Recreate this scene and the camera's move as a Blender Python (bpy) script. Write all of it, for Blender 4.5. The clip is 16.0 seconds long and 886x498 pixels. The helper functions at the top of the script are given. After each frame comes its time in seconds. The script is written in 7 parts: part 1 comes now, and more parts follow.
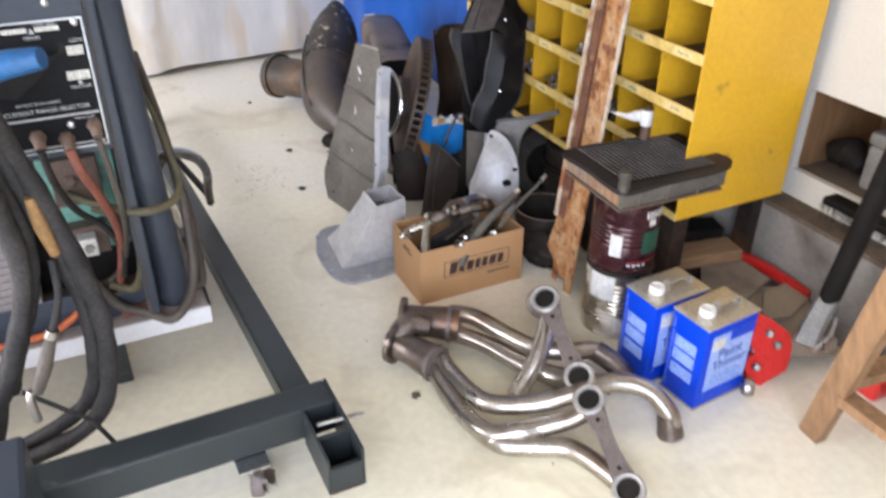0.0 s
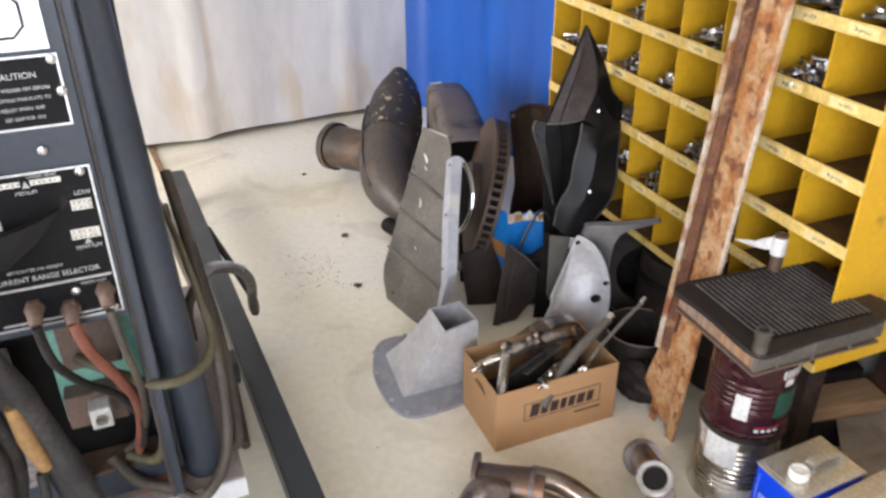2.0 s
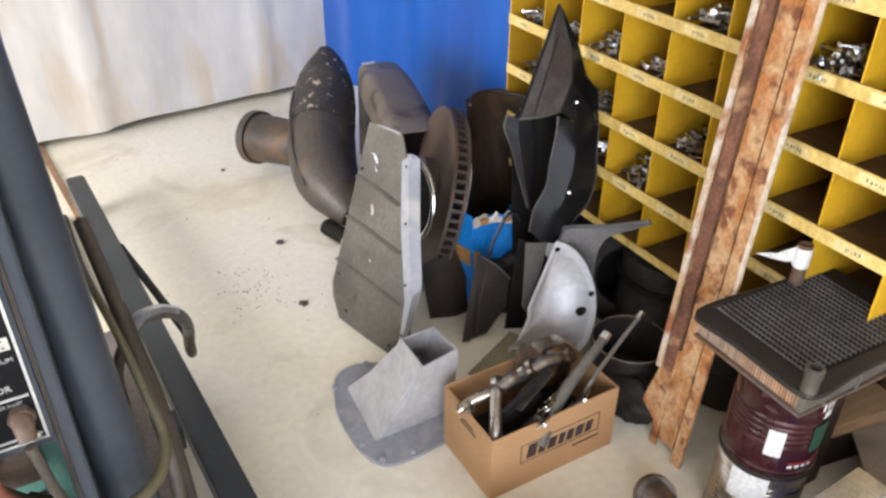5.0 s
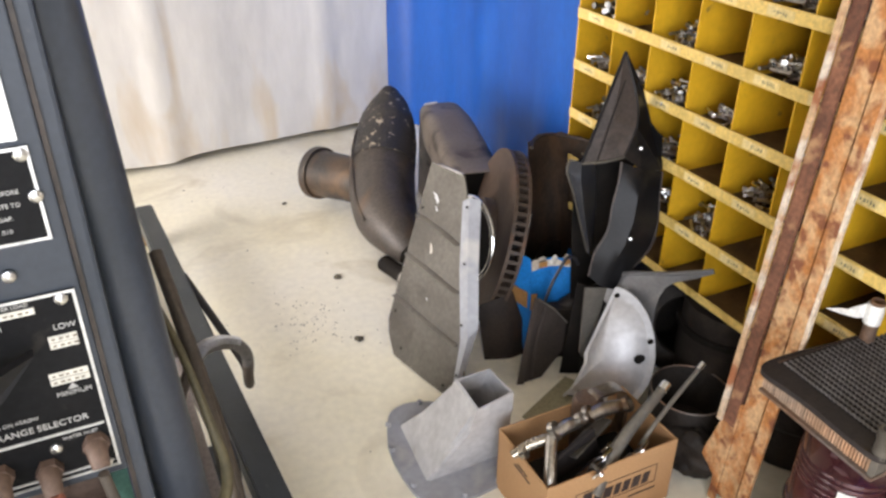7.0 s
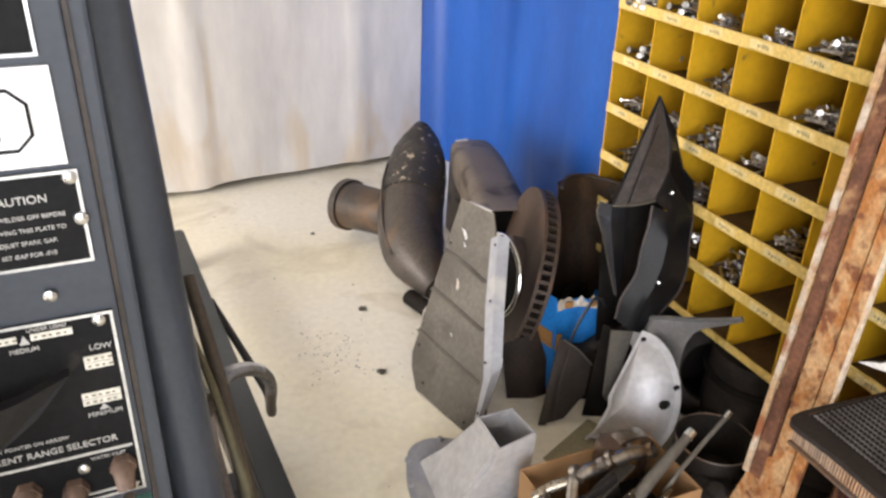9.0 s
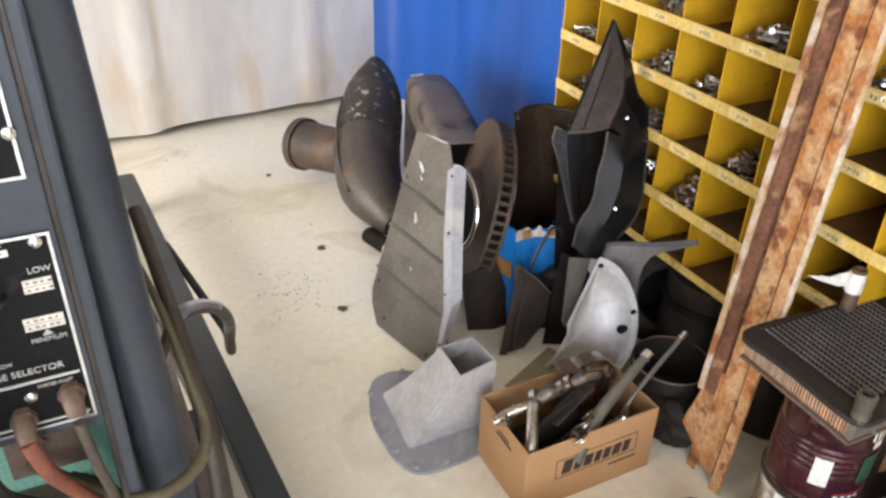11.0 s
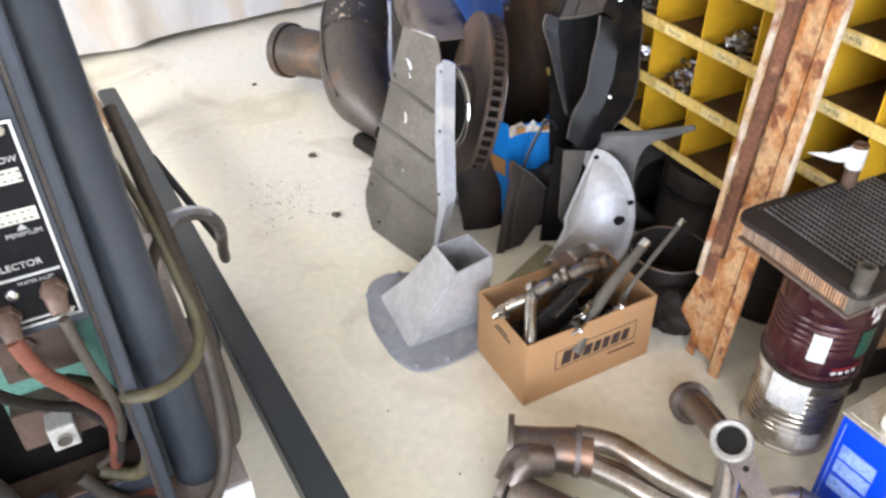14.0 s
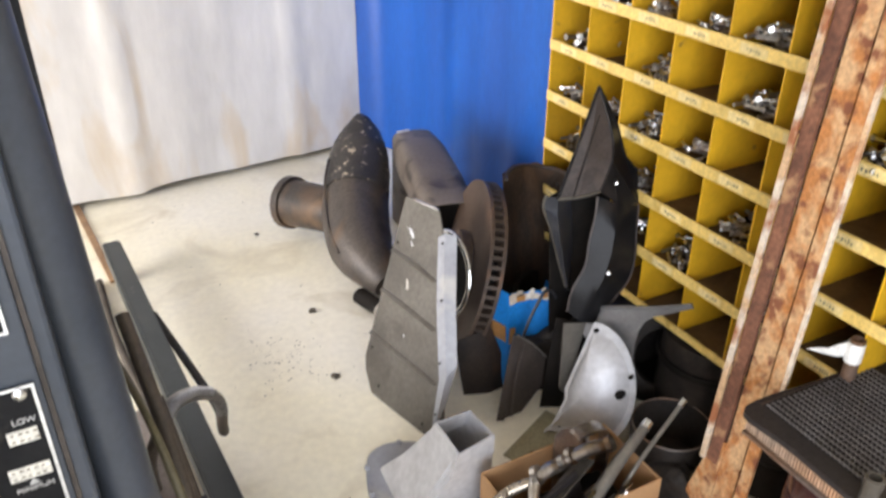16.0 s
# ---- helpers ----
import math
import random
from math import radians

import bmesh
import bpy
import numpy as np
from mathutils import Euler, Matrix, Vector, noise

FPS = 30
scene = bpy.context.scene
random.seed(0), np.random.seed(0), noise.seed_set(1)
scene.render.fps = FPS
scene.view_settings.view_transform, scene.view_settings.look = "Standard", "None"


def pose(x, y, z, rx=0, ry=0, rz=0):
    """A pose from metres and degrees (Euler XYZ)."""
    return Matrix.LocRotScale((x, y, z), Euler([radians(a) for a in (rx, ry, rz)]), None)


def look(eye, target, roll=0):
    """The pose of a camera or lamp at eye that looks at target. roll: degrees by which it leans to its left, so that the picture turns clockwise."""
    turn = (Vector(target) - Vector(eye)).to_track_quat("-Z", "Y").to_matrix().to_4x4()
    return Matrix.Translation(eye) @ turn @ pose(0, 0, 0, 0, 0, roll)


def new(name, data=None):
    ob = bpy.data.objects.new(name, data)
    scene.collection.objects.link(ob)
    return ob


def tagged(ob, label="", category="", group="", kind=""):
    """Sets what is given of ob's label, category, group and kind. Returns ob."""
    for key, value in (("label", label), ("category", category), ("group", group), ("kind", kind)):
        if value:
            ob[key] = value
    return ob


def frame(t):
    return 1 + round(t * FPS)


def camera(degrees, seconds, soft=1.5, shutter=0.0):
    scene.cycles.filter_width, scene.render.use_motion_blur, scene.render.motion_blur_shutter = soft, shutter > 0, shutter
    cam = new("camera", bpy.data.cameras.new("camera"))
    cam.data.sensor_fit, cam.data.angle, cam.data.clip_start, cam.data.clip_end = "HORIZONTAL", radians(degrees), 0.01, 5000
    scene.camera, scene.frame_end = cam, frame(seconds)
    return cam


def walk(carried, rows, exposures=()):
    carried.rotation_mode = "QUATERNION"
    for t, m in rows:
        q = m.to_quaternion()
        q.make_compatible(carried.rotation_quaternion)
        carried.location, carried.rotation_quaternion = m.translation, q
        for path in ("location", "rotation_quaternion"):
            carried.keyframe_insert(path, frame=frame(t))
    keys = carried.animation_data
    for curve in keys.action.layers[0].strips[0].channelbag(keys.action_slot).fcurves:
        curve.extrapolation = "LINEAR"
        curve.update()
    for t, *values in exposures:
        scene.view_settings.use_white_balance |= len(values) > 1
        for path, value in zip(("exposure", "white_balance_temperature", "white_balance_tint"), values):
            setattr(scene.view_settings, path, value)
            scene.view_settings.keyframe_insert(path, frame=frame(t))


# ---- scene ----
cam = camera(58.5, 16.0, 2.6, 0.5)
PATH = [
    (0, (0.27, 0.261, 1.257), (1.033, 1.795, 0.226), 0.5),
    (0.5, (0.238, 0.32, 1.284), (1.008, 1.902, 0.334), 1.3),
    (1, (0.218, 0.414, 1.293), (1.053, 1.981, 0.371), 0.8),
    (1.5, (0.313, 0.561, 1.299), (1.072, 2.145, 0.342), 0.3),
    (2, (0.386, 0.661, 1.314), (1.044, 2.276, 0.334), -0.4),
    (2.5, (0.38, 0.869, 1.299), (1.181, 2.388, 0.273), 0.7),
    (3, (0.336, 0.978, 1.305), (1.276, 2.384, 0.238), 1.4),
    (5.5, (0.382, 0.994, 1.308), (1.216, 2.466, 0.241), 0.1),
    (6, (0.372, 0.997, 1.32), (1.204, 2.498, 0.293), -0.4),
    (6.5, (0.359, 0.999, 1.331), (1.161, 2.55, 0.356), -0.7),
    (7, (0.356, 1.003, 1.317), (1.119, 2.562, 0.322), 0.3),
    (7.5, (0.354, 1.003, 1.318), (1.094, 2.572, 0.324), 0.1),
    (8, (0.35, 1.008, 1.319), (1.092, 2.583, 0.334), 0.5),
    (8.5, (0.345, 1.01, 1.326), (1.082, 2.615, 0.389), 1.4),
    (9, (0.344, 1.005, 1.32), (1.071, 2.626, 0.403), 1.7),
    (9.5, (0.358, 1.005, 1.294), (1.145, 2.545, 0.289), 1.1),
    (12, (0.351, 0.986, 1.281), (1.131, 2.507, 0.244), 1.9),
    (12.5, (0.35, 0.992, 1.28), (1.119, 2.514, 0.235), 2.0),
    (13, (0.352, 0.989, 1.274), (1.103, 2.513, 0.219), 1.5),
    (13.5, (0.353, 0.986, 1.25), (1.079, 2.465, 0.117), 0.0),
    (14, (0.368, 0.989, 1.234), (1.102, 2.404, 0.027), -0.8),
    (14.5, (0.373, 0.994, 1.241), (1.134, 2.376, 0.012), -0.5),
    (15, (0.369, 1.008, 1.284), (1.16, 2.449, 0.145), -0.4),
    (15.5, (0.377, 1.039, 1.329), (1.161, 2.542, 0.268), -0.5),
    (16, (0.379, 1.057, 1.363), (1.204, 2.596, 0.387), 0.1),
]
walk(cam, [(t, look(eye, target, roll)) for t, eye, target, roll in PATH],
     [(0, -0.18, 5980, 16), (0.5, 0.0, 6100, 16), (1, 0.08, 6150, 15), (1.5, -0.05, 6250, 15), (2, -0.22, 6250, 16), (2.5, -0.1, 6300, 15), (3, 0.04, 6200, 14), (5.5, -0.06, 6200, 14), (6, -0.04, 6280, 14), (9, -0.15, 6750, 15), (12.5, -0.02, 6250, 14), (14, 0.22, 6030, 14), (14.5, 0.27, 6020, 15), (15.5, 0.06, 6220, 14), (16, 0.0, 6350, 14)])

# ---- world and large lights ----
world = bpy.data.worlds.new("sky")
scene.world = world
world.use_nodes = True
wn = world.node_tree
sky = wn.nodes.new("ShaderNodeTexSky")
sky.sky_type, sky.sun_disc = "NISHITA", False
sky.sun_elevation, sky.sun_rotation = radians(48), radians(45)
wn.links.new(sky.outputs[0], wn.nodes["Background"].inputs[0])
wn.nodes["Background"].inputs[1].default_value = 0.12

sun_data = bpy.data.lights.new("sun", "SUN")
sun_data.energy, sun_data.angle, sun_data.color = 3.0, radians(0.5), (1.0, 0.95, 0.88)
new("sun", sun_data).matrix_world = look((7, 7, 11), (0, 0, 0))


def opening_light(name, eye, target, w, h, power, colour):
    d = bpy.data.lights.new(name, "AREA")
    d.shape, d.size, d.size_y, d.energy, d.color = "RECTANGLE", w, h, power, colour
    new(name, d).matrix_world = look(eye, target)


# daylight lamps: unseen garage door behind, and an assumed side door on the left
opening_light("door_daylight", (-0.85, -1.08, 1.22), (-0.45, 1.2, 0.30), 2.6, 2.2, 158, (0.90, 0.95, 1.0))
opening_light("side_daylight", (-2.95, 2.1, 1.20), (0, 2.2, 0.30), 2.3, 1.95, 300, (1.0, 0.97, 0.925))


# ---- materials ----
def rgb(c):
    return (*c, 1.0)


def mat(name, c1, c2=None, scale=6.0, rough=0.6, metal=0.0, fine=140.0, bump=0.08, grain=0.18,
        c3=None, c3_scale=9.0, c3_range=(0.56, 0.66), c3_rough=None, spec=0.5, stretch=(1, 1, 1), coat=0.0, per_object=0.0, swirl=0.5, edge=(0.35, 0.65)):
    m = bpy.data.materials.new(name)
    m.use_nodes = True
    nt = m.node_tree
    n, ln = nt.nodes, nt.links
    bsdf = n["Principled BSDF"]
    tc, mp = n.new("ShaderNodeTexCoord"), n.new("ShaderNodeMapping")
    mp.inputs["Scale"].default_value = stretch
    ln.new(tc.outputs["Object"], mp.inputs["Vector"])

    def noise_node(s, detail=4.0, distort=0.0):
        t = n.new("ShaderNodeTexNoise")
        t.inputs["Scale"].default_value, t.inputs["Detail"].default_value, t.inputs["Distortion"].default_value = s, detail, distort
        ln.new(mp.outputs[0], t.inputs["Vector"])
        return t

    def ramp(src, lo, hi):
        r = n.new("ShaderNodeMapRange")
        r.inputs["From Min"].default_value, r.inputs["From Max"].default_value = lo, hi
        ln.new(src, r.inputs["Value"])
        return r.outputs[0]

    def mix(fac, a, b, kind="MIX"):
        x = n.new("ShaderNodeMix")
        x.data_type, x.blend_type = "RGBA", kind
        for sock, v in ((x.inputs["Factor"], fac), (x.inputs["A"], a), (x.inputs["B"], b)):
            if isinstance(v, (int, float)):
                sock.default_value = v
            elif isinstance(v, tuple):
                sock.default_value = v
            else:
                ln.new(v, sock)
        return x.outputs["Result"]

    broad, small = noise_node(scale, 5.0, 0.4), noise_node(fine, 3.0)
    col = mix(ramp(broad.outputs["Fac"], *edge), rgb(c1), rgb(c2 or tuple(v * 0.8 for v in c1)))
    grey = n.new("ShaderNodeMapRange")
    grey.inputs["To Min"].default_value, grey.inputs["To Max"].default_value = 1.0 - grain, 1.0 + grain
    grey.inputs["From Min"].default_value, grey.inputs["From Max"].default_value = 0.3, 0.7
    ln.new(small.outputs["Fac"], grey.inputs["Value"])
    col = mix(1.0, col, grey.outputs[0], "MULTIPLY")
    rsock = ramp(broad.outputs["Fac"], 0.0, 1.0)
    rr = n.new("ShaderNodeMapRange")
    rr.inputs["To Min"].default_value, rr.inputs["To Max"].default_value = max(0.03, rough - 0.12), min(1.0, rough + 0.12)
    ln.new(rsock, rr.inputs["Value"])
    rout = rr.outputs[0]
    if c3:
        patch = noise_node(c3_scale, 8.0, swirl)
        f3 = ramp(patch.outputs["Fac"], *c3_range)
        col = mix(f3, col, rgb(c3))
        if c3_rough is not None:
            q = n.new("ShaderNodeMix")
            ln.new(f3, q.inputs[0])
            ln.new(rout, q.inputs[2])
            q.inputs[3].default_value = c3_rough
            rout = q.outputs[0]
            k = n.new("ShaderNodeMath")
            k.operation, k.inputs[1].default_value = "MULTIPLY_ADD", -metal
            k.inputs[2].default_value = metal
            ln.new(f3, k.inputs[0])
            ln.new(k.outputs[0], bsdf.inputs["Metallic"])
    if per_object:
        oi = n.new("ShaderNodeObjectInfo")
        v = n.new("ShaderNodeMapRange")
        v.inputs["To Min"].default_value, v.inputs["To Max"].default_value = 1 - per_object, 1 + per_object
        ln.new(oi.outputs["Random"], v.inputs["Value"])
        col = mix(1.0, col, v.outputs[0], "MULTIPLY")
    ln.new(col, bsdf.inputs["Base Color"])
    ln.new(rout, bsdf.inputs["Roughness"])
    if not (c3 and c3_rough is not None):
        bsdf.inputs["Metallic"].default_value = metal
    bsdf.inputs["Specular IOR Level"].default_value = spec
    bsdf.inputs["Coat Weight"].default_value = coat
    bp = n.new("ShaderNodeBump")
    bp.inputs["Strength"].default_value, bp.inputs["Distance"].default_value = bump, 0.004
    ln.new(small.outputs["Fac"], bp.inputs["Height"])
    ln.new(bp.outputs[0], bsdf.inputs["Normal"])
    return m


CONCRETE = mat("concrete", (0.90, 0.840, 0.635), (0.89, 0.855, 0.755), 1.1, 0.36, fine=45, bump=0.05, grain=0.05, c3=(0.56, 0.49, 0.34), c3_scale=3.6, c3_range=(0.56, 0.84), swirl=1.0)
BLOCK = mat("grey concrete", (0.27, 0.25, 0.225), (0.19, 0.172, 0.152), 2.2, 0.85, fine=90, bump=0.2, grain=0.10, c3=(0.10, 0.075, 0.055), c3_scale=3.2, c3_range=(0.54, 0.74))
DUST = mat("dusty sill", (0.16, 0.12, 0.085), (0.10, 0.075, 0.055), 7, 0.9, bump=0.3)
WALL = mat("white wall paint", (0.72, 0.69, 0.63), (0.64, 0.61, 0.55), 1.5, 0.7, bump=0.04, grain=0.04)
# Ceiling and walls out of view, kept dark to cut bounced light.
CEIL = mat("ceiling board", (0.36, 0.33, 0.29), None, 2, 0.85)
DARKWALL = mat("dark unseen wall", (0.30, 0.27, 0.235), (0.24, 0.21, 0.18), 2, 0.85, bump=0.1)
SHEET = mat("white plastic sheet", (0.72, 0.705, 0.68), (0.61, 0.60, 0.585), 2.6, 0.5, fine=16, bump=0.30, grain=0.05, c3=(0.58, 0.46, 0.30), c3_scale=3.0, c3_range=(0.57, 0.76), stretch=(1.6, 1, 0.5))
BLUE = mat("blue tarpaulin", (0.006, 0.092, 0.42), (0.0045, 0.064, 0.31), 3, 0.42, fine=90, bump=0.05, grain=0.1, stretch=(1.5, 1.5, 0.3))
YELLOW = mat("yellow enamel", (0.76, 0.435, 0.020), (0.66, 0.37, 0.018), 3, 0.42, fine=70, bump=0.03, grain=0.06, c3=(0.30, 0.18, 0.04), c3_scale=20, c3_range=(0.66, 0.75))
STRIP = mat("cream label strip", (0.74, 0.53, 0.17), (0.66, 0.46, 0.13), 9, 0.55, bump=0.05, c3=(0.50, 0.33, 0.08), c3_scale=14, per_object=0.06)
CARD = mat("yellowed card", (0.78, 0.62, 0.30), (0.72, 0.55, 0.22), 9, 0.7, bump=0.03, per_object=0.1)
INK = mat("faded ink", (0.20, 0.17, 0.12), None, 30, 0.8)
# Brown bin dirt, darkened further to paint the shade inside the pigeonholes.
BINDIRTSHADE = mat("bin dirt with painted shade", (0.135, 0.080, 0.034), (0.070, 0.043, 0.022), 12, 0.7, bump=0.2)
RUST = mat("rusty steel", (0.54, 0.335, 0.17), (0.42, 0.170, 0.050), 24, 0.8, fine=140, bump=0.5, grain=0.24, c3=(0.20, 0.070, 0.030), c3_scale=34, c3_range=(0.53, 0.65), stretch=(1, 1, 0.8), swirl=0.2, edge=(0.42, 0.58))
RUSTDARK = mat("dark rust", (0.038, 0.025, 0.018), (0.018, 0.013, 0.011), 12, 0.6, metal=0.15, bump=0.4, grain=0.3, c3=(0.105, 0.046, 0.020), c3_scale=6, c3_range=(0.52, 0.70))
DISCRUST = mat("brown disc rust", (0.115, 0.077, 0.055), (0.068, 0.049, 0.038), 6, 0.5, metal=0.3, bump=0.4, grain=0.22, c3=(0.20, 0.092, 0.045), c3_scale=5, c3_range=(0.57, 0.74))
PIPE = mat("heat-stained exhaust steel", (0.080, 0.066, 0.056), (0.040, 0.034, 0.030), 6, 0.48, metal=0.3, bump=0.35, grain=0.24, c3=(0.130, 0.082, 0.050), c3_scale=7, c3_range=(0.50, 0.72), edge=(0.40, 0.62))
SCALE = mat("burnt scale", (0.040, 0.034, 0.030), (0.022, 0.019, 0.017), 6, 0.55, bump=0.6, grain=0.35, c3=(0.36, 0.30, 0.22), c3_scale=48, c3_range=(0.615, 0.67))
STEEL = mat("greasy sheet steel", (0.128, 0.116, 0.098), (0.072, 0.063, 0.052), 5, 0.42, metal=0.35, fine=85, grain=0.16, bump=0.08, c3=(0.055, 0.046, 0.038), c3_scale=9, c3_range=(0.56, 0.74))
STEELRIB = mat("polished rib steel", (0.20, 0.185, 0.16), (0.15, 0.135, 0.115), 9, 0.36, metal=0.4, fine=85, grain=0.12, bump=0.05)
SHELLRUST = mat("brown scaly rust", (0.090, 0.054, 0.032), (0.040, 0.027, 0.020), 6, 0.65, bump=0.4, grain=0.25, c3=(0.28, 0.13, 0.042), c3_scale=4, c3_range=(0.50, 0.70), stretch=(1, 1, 0.5))
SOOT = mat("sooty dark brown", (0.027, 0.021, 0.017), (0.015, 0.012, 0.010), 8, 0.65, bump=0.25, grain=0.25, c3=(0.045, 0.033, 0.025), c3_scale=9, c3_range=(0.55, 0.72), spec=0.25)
DUSTPLATE = mat("dust-covered steel plate", (0.33, 0.275, 0.215), (0.26, 0.215, 0.165), 5, 0.7, bump=0.1, grain=0.12, c3=(0.16, 0.125, 0.095), c3_scale=6, c3_range=(0.58, 0.74))
HORNGREY = mat("worn grey bracket metal", (0.17, 0.168, 0.172), (0.115, 0.11, 0.108), 9, 0.4, metal=0.3, grain=0.12, c3=(0.26, 0.25, 0.24), c3_scale=10, c3_range=(0.58, 0.74))
GREYPAINT = mat("grey primer", (0.36, 0.37, 0.40), (0.27, 0.275, 0.30), 7, 0.4, fine=70, grain=0.08, bump=0.04, c3=(0.47, 0.45, 0.42), c3_scale=8, c3_range=(0.58, 0.74))
ALU = mat("cast aluminium", (0.56, 0.56, 0.58), (0.42, 0.415, 0.42), 6, 0.56, metal=0.3, fine=60, grain=0.1, bump=0.06, c3=(0.24, 0.21, 0.185), c3_scale=6, c3_range=(0.57, 0.75))
HOUSING = mat("dull bare housing metal", (0.66, 0.65, 0.655), (0.50, 0.49, 0.49), 6, 0.5, metal=0.25, fine=60, grain=0.1, bump=0.08, c3=(0.36, 0.29, 0.235), c3_scale=7, c3_range=(0.58, 0.76))
BLACKSHEET = mat("black painted sheet", (0.0078, 0.0078, 0.0092), (0.0130, 0.0122, 0.0125), 5, 0.38, bump=0.06, c3=(0.034, 0.026, 0.022), c3_scale=8, c3_range=(0.57, 0.76), spec=0.2)
FLAPBROWN = mat("worn brown-black flap", (0.078, 0.064, 0.059), (0.050, 0.041, 0.038), 7, 0.42, bump=0.1, c3=(0.125, 0.095, 0.080), c3_scale=9, c3_range=(0.57, 0.75), spec=0.3)
WINGGREY = mat("bluish black sheet", (0.030, 0.032, 0.039), (0.020, 0.021, 0.026), 5, 0.4, bump=0.06, c3=(0.055, 0.046, 0.040), c3_scale=8, c3_range=(0.58, 0.76), spec=0.3)
BROWNSHEET = mat("weathered dark sheet", (0.060, 0.048, 0.042), (0.036, 0.029, 0.025), 8, 0.38, bump=0.12, c3=(0.115, 0.080, 0.062), c3_scale=10, c3_range=(0.56, 0.75), spec=0.3)
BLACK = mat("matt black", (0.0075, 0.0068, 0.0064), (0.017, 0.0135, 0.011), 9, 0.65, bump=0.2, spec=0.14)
CHROME = mat("chrome", (0.75, 0.75, 0.75), None, 12, 0.14, metal=1.0, bump=0.02, c3=(0.25, 0.19, 0.14), c3_scale=20, c3_range=(0.66, 0.75))
WORN = mat("worn bright steel", (0.50, 0.48, 0.45), (0.36, 0.33, 0.30), 20, 0.32, metal=1.0, bump=0.1, c3=(0.20, 0.13, 0.08), c3_scale=18, c3_range=(0.56, 0.68))
HEADER = mat("stainless header tube", (0.56, 0.53, 0.49), (0.42, 0.375, 0.33), 9, 0.30, metal=1.0, bump=0.05, c3=(0.22, 0.155, 0.11), c3_scale=6, c3_range=(0.52, 0.72))
HEADERDARK = mat("burnt header steel", (0.25, 0.21, 0.185), (0.15, 0.12, 0.105), 9, 0.38, metal=0.9, bump=0.1, c3=(0.22, 0.13, 0.085), c3_scale=10)
FLANGE = mat("brown flange steel", (0.20, 0.165, 0.15), (0.155, 0.125, 0.115), 14, 0.55, metal=0.5, bump=0.2)
RING = mat("machined ring face", (0.55, 0.54, 0.53), (0.42, 0.41, 0.40), 20, 0.4, metal=0.8, bump=0.15)
CARDBOARD = mat("corrugated cardboard", (0.52, 0.30, 0.14), (0.46, 0.26, 0.12), 5, 0.85, fine=200, bump=0.08, grain=0.08)
PRINT = mat("dark print", (0.05, 0.03, 0.025), None, 20, 0.8)
CANBLUE = mat("blue can enamel", (0.001, 0.052, 0.60), (0.001, 0.042, 0.52), 6, 0.4, bump=0.02, grain=0.05, spec=0.3)
CANLABEL = mat("pale blue label print", (0.34, 0.46, 0.80), (0.28, 0.40, 0.76), 12, 0.4, bump=0.02)
CANTEXT = mat("deep blue letters", (0.05, 0.10, 0.42), None, 12, 0.4)
CANLIGHT = mat("light blue fine print", (0.16, 0.27, 0.70), (0.24, 0.36, 0.78), 160, 0.4, grain=0.4)
TINTOP = mat("shiny dusty tinplate", (0.60, 0.575, 0.52), (0.48, 0.45, 0.39), 7, 0.36, metal=0.7, bump=0.08, c3=(0.44, 0.385, 0.30), c3_scale=8, c3_range=(0.54, 0.68), c3_rough=0.7)
CANRED = mat("red can print", (0.30, 0.018, 0.020), None, 14, 0.35)
# The yellowish patches paint a reflection of the yellow bin panel.
TINREFLECT = mat("dusty tinplate", (0.56, 0.515, 0.42), (0.43, 0.39, 0.315), 8, 0.42, metal=0.55, bump=0.08, c3=(0.52, 0.40, 0.18), c3_scale=7, c3_range=(0.52, 0.66))
CAP = mat("white plastic cap", (0.80, 0.79, 0.76), (0.72, 0.70, 0.66), 14, 0.45, bump=0.05)
MAROON = mat("maroon can print", (0.062, 0.017, 0.020), (0.042, 0.012, 0.015), 12, 0.22, metal=0.35, bump=0.05, coat=0.3, c3=(0.20, 0.13, 0.13), c3_scale=18, c3_range=(0.66, 0.74))
GREENPRINT = mat("green print", (0.02, 0.085, 0.055), None, 14, 0.35)
WHITEPRINT = mat("off-white print", (0.70, 0.69, 0.66), (0.6, 0.58, 0.54), 14, 0.5)
OLDCAN = mat("worn tin with label remains", (0.48, 0.43, 0.35), (0.30, 0.25, 0.19), 12, 0.28, metal=0.85, bump=0.1, c3=(0.62, 0.57, 0.50), c3_scale=5, c3_range=(0.48, 0.56), c3_rough=0.7)
CORE = mat("dark radiator black", (0.019, 0.016, 0.016), (0.032, 0.026, 0.024), 10, 0.65, bump=0.25, c3=(0.085, 0.046, 0.030), c3_scale=7, c3_range=(0.58, 0.74), spec=0.22)
RUSTBROWN = mat("brown inner rust", (0.215, 0.092, 0.050), (0.12, 0.050, 0.030), 14, 0.8, fine=110, bump=0.5, grain=0.3, c3=(0.42, 0.24, 0.12), c3_scale=18, c3_range=(0.58, 0.68), swirl=0.1)
COREFIN = mat("dull fin edge", (0.150, 0.140, 0.138), (0.085, 0.076, 0.072), 14, 0.5, metal=0.3, bump=0.2, grain=0.35)
FIN = mat("corroded copper fin", (0.44, 0.255, 0.145), (0.36, 0.27, 0.20), 12, 0.65, metal=0.1, bump=0.2, per_object=0.2)
TANK = mat("tarnished tank metal", (0.17, 0.145, 0.13), (0.22, 0.125, 0.075), 10, 0.5, metal=0.5, bump=0.2)
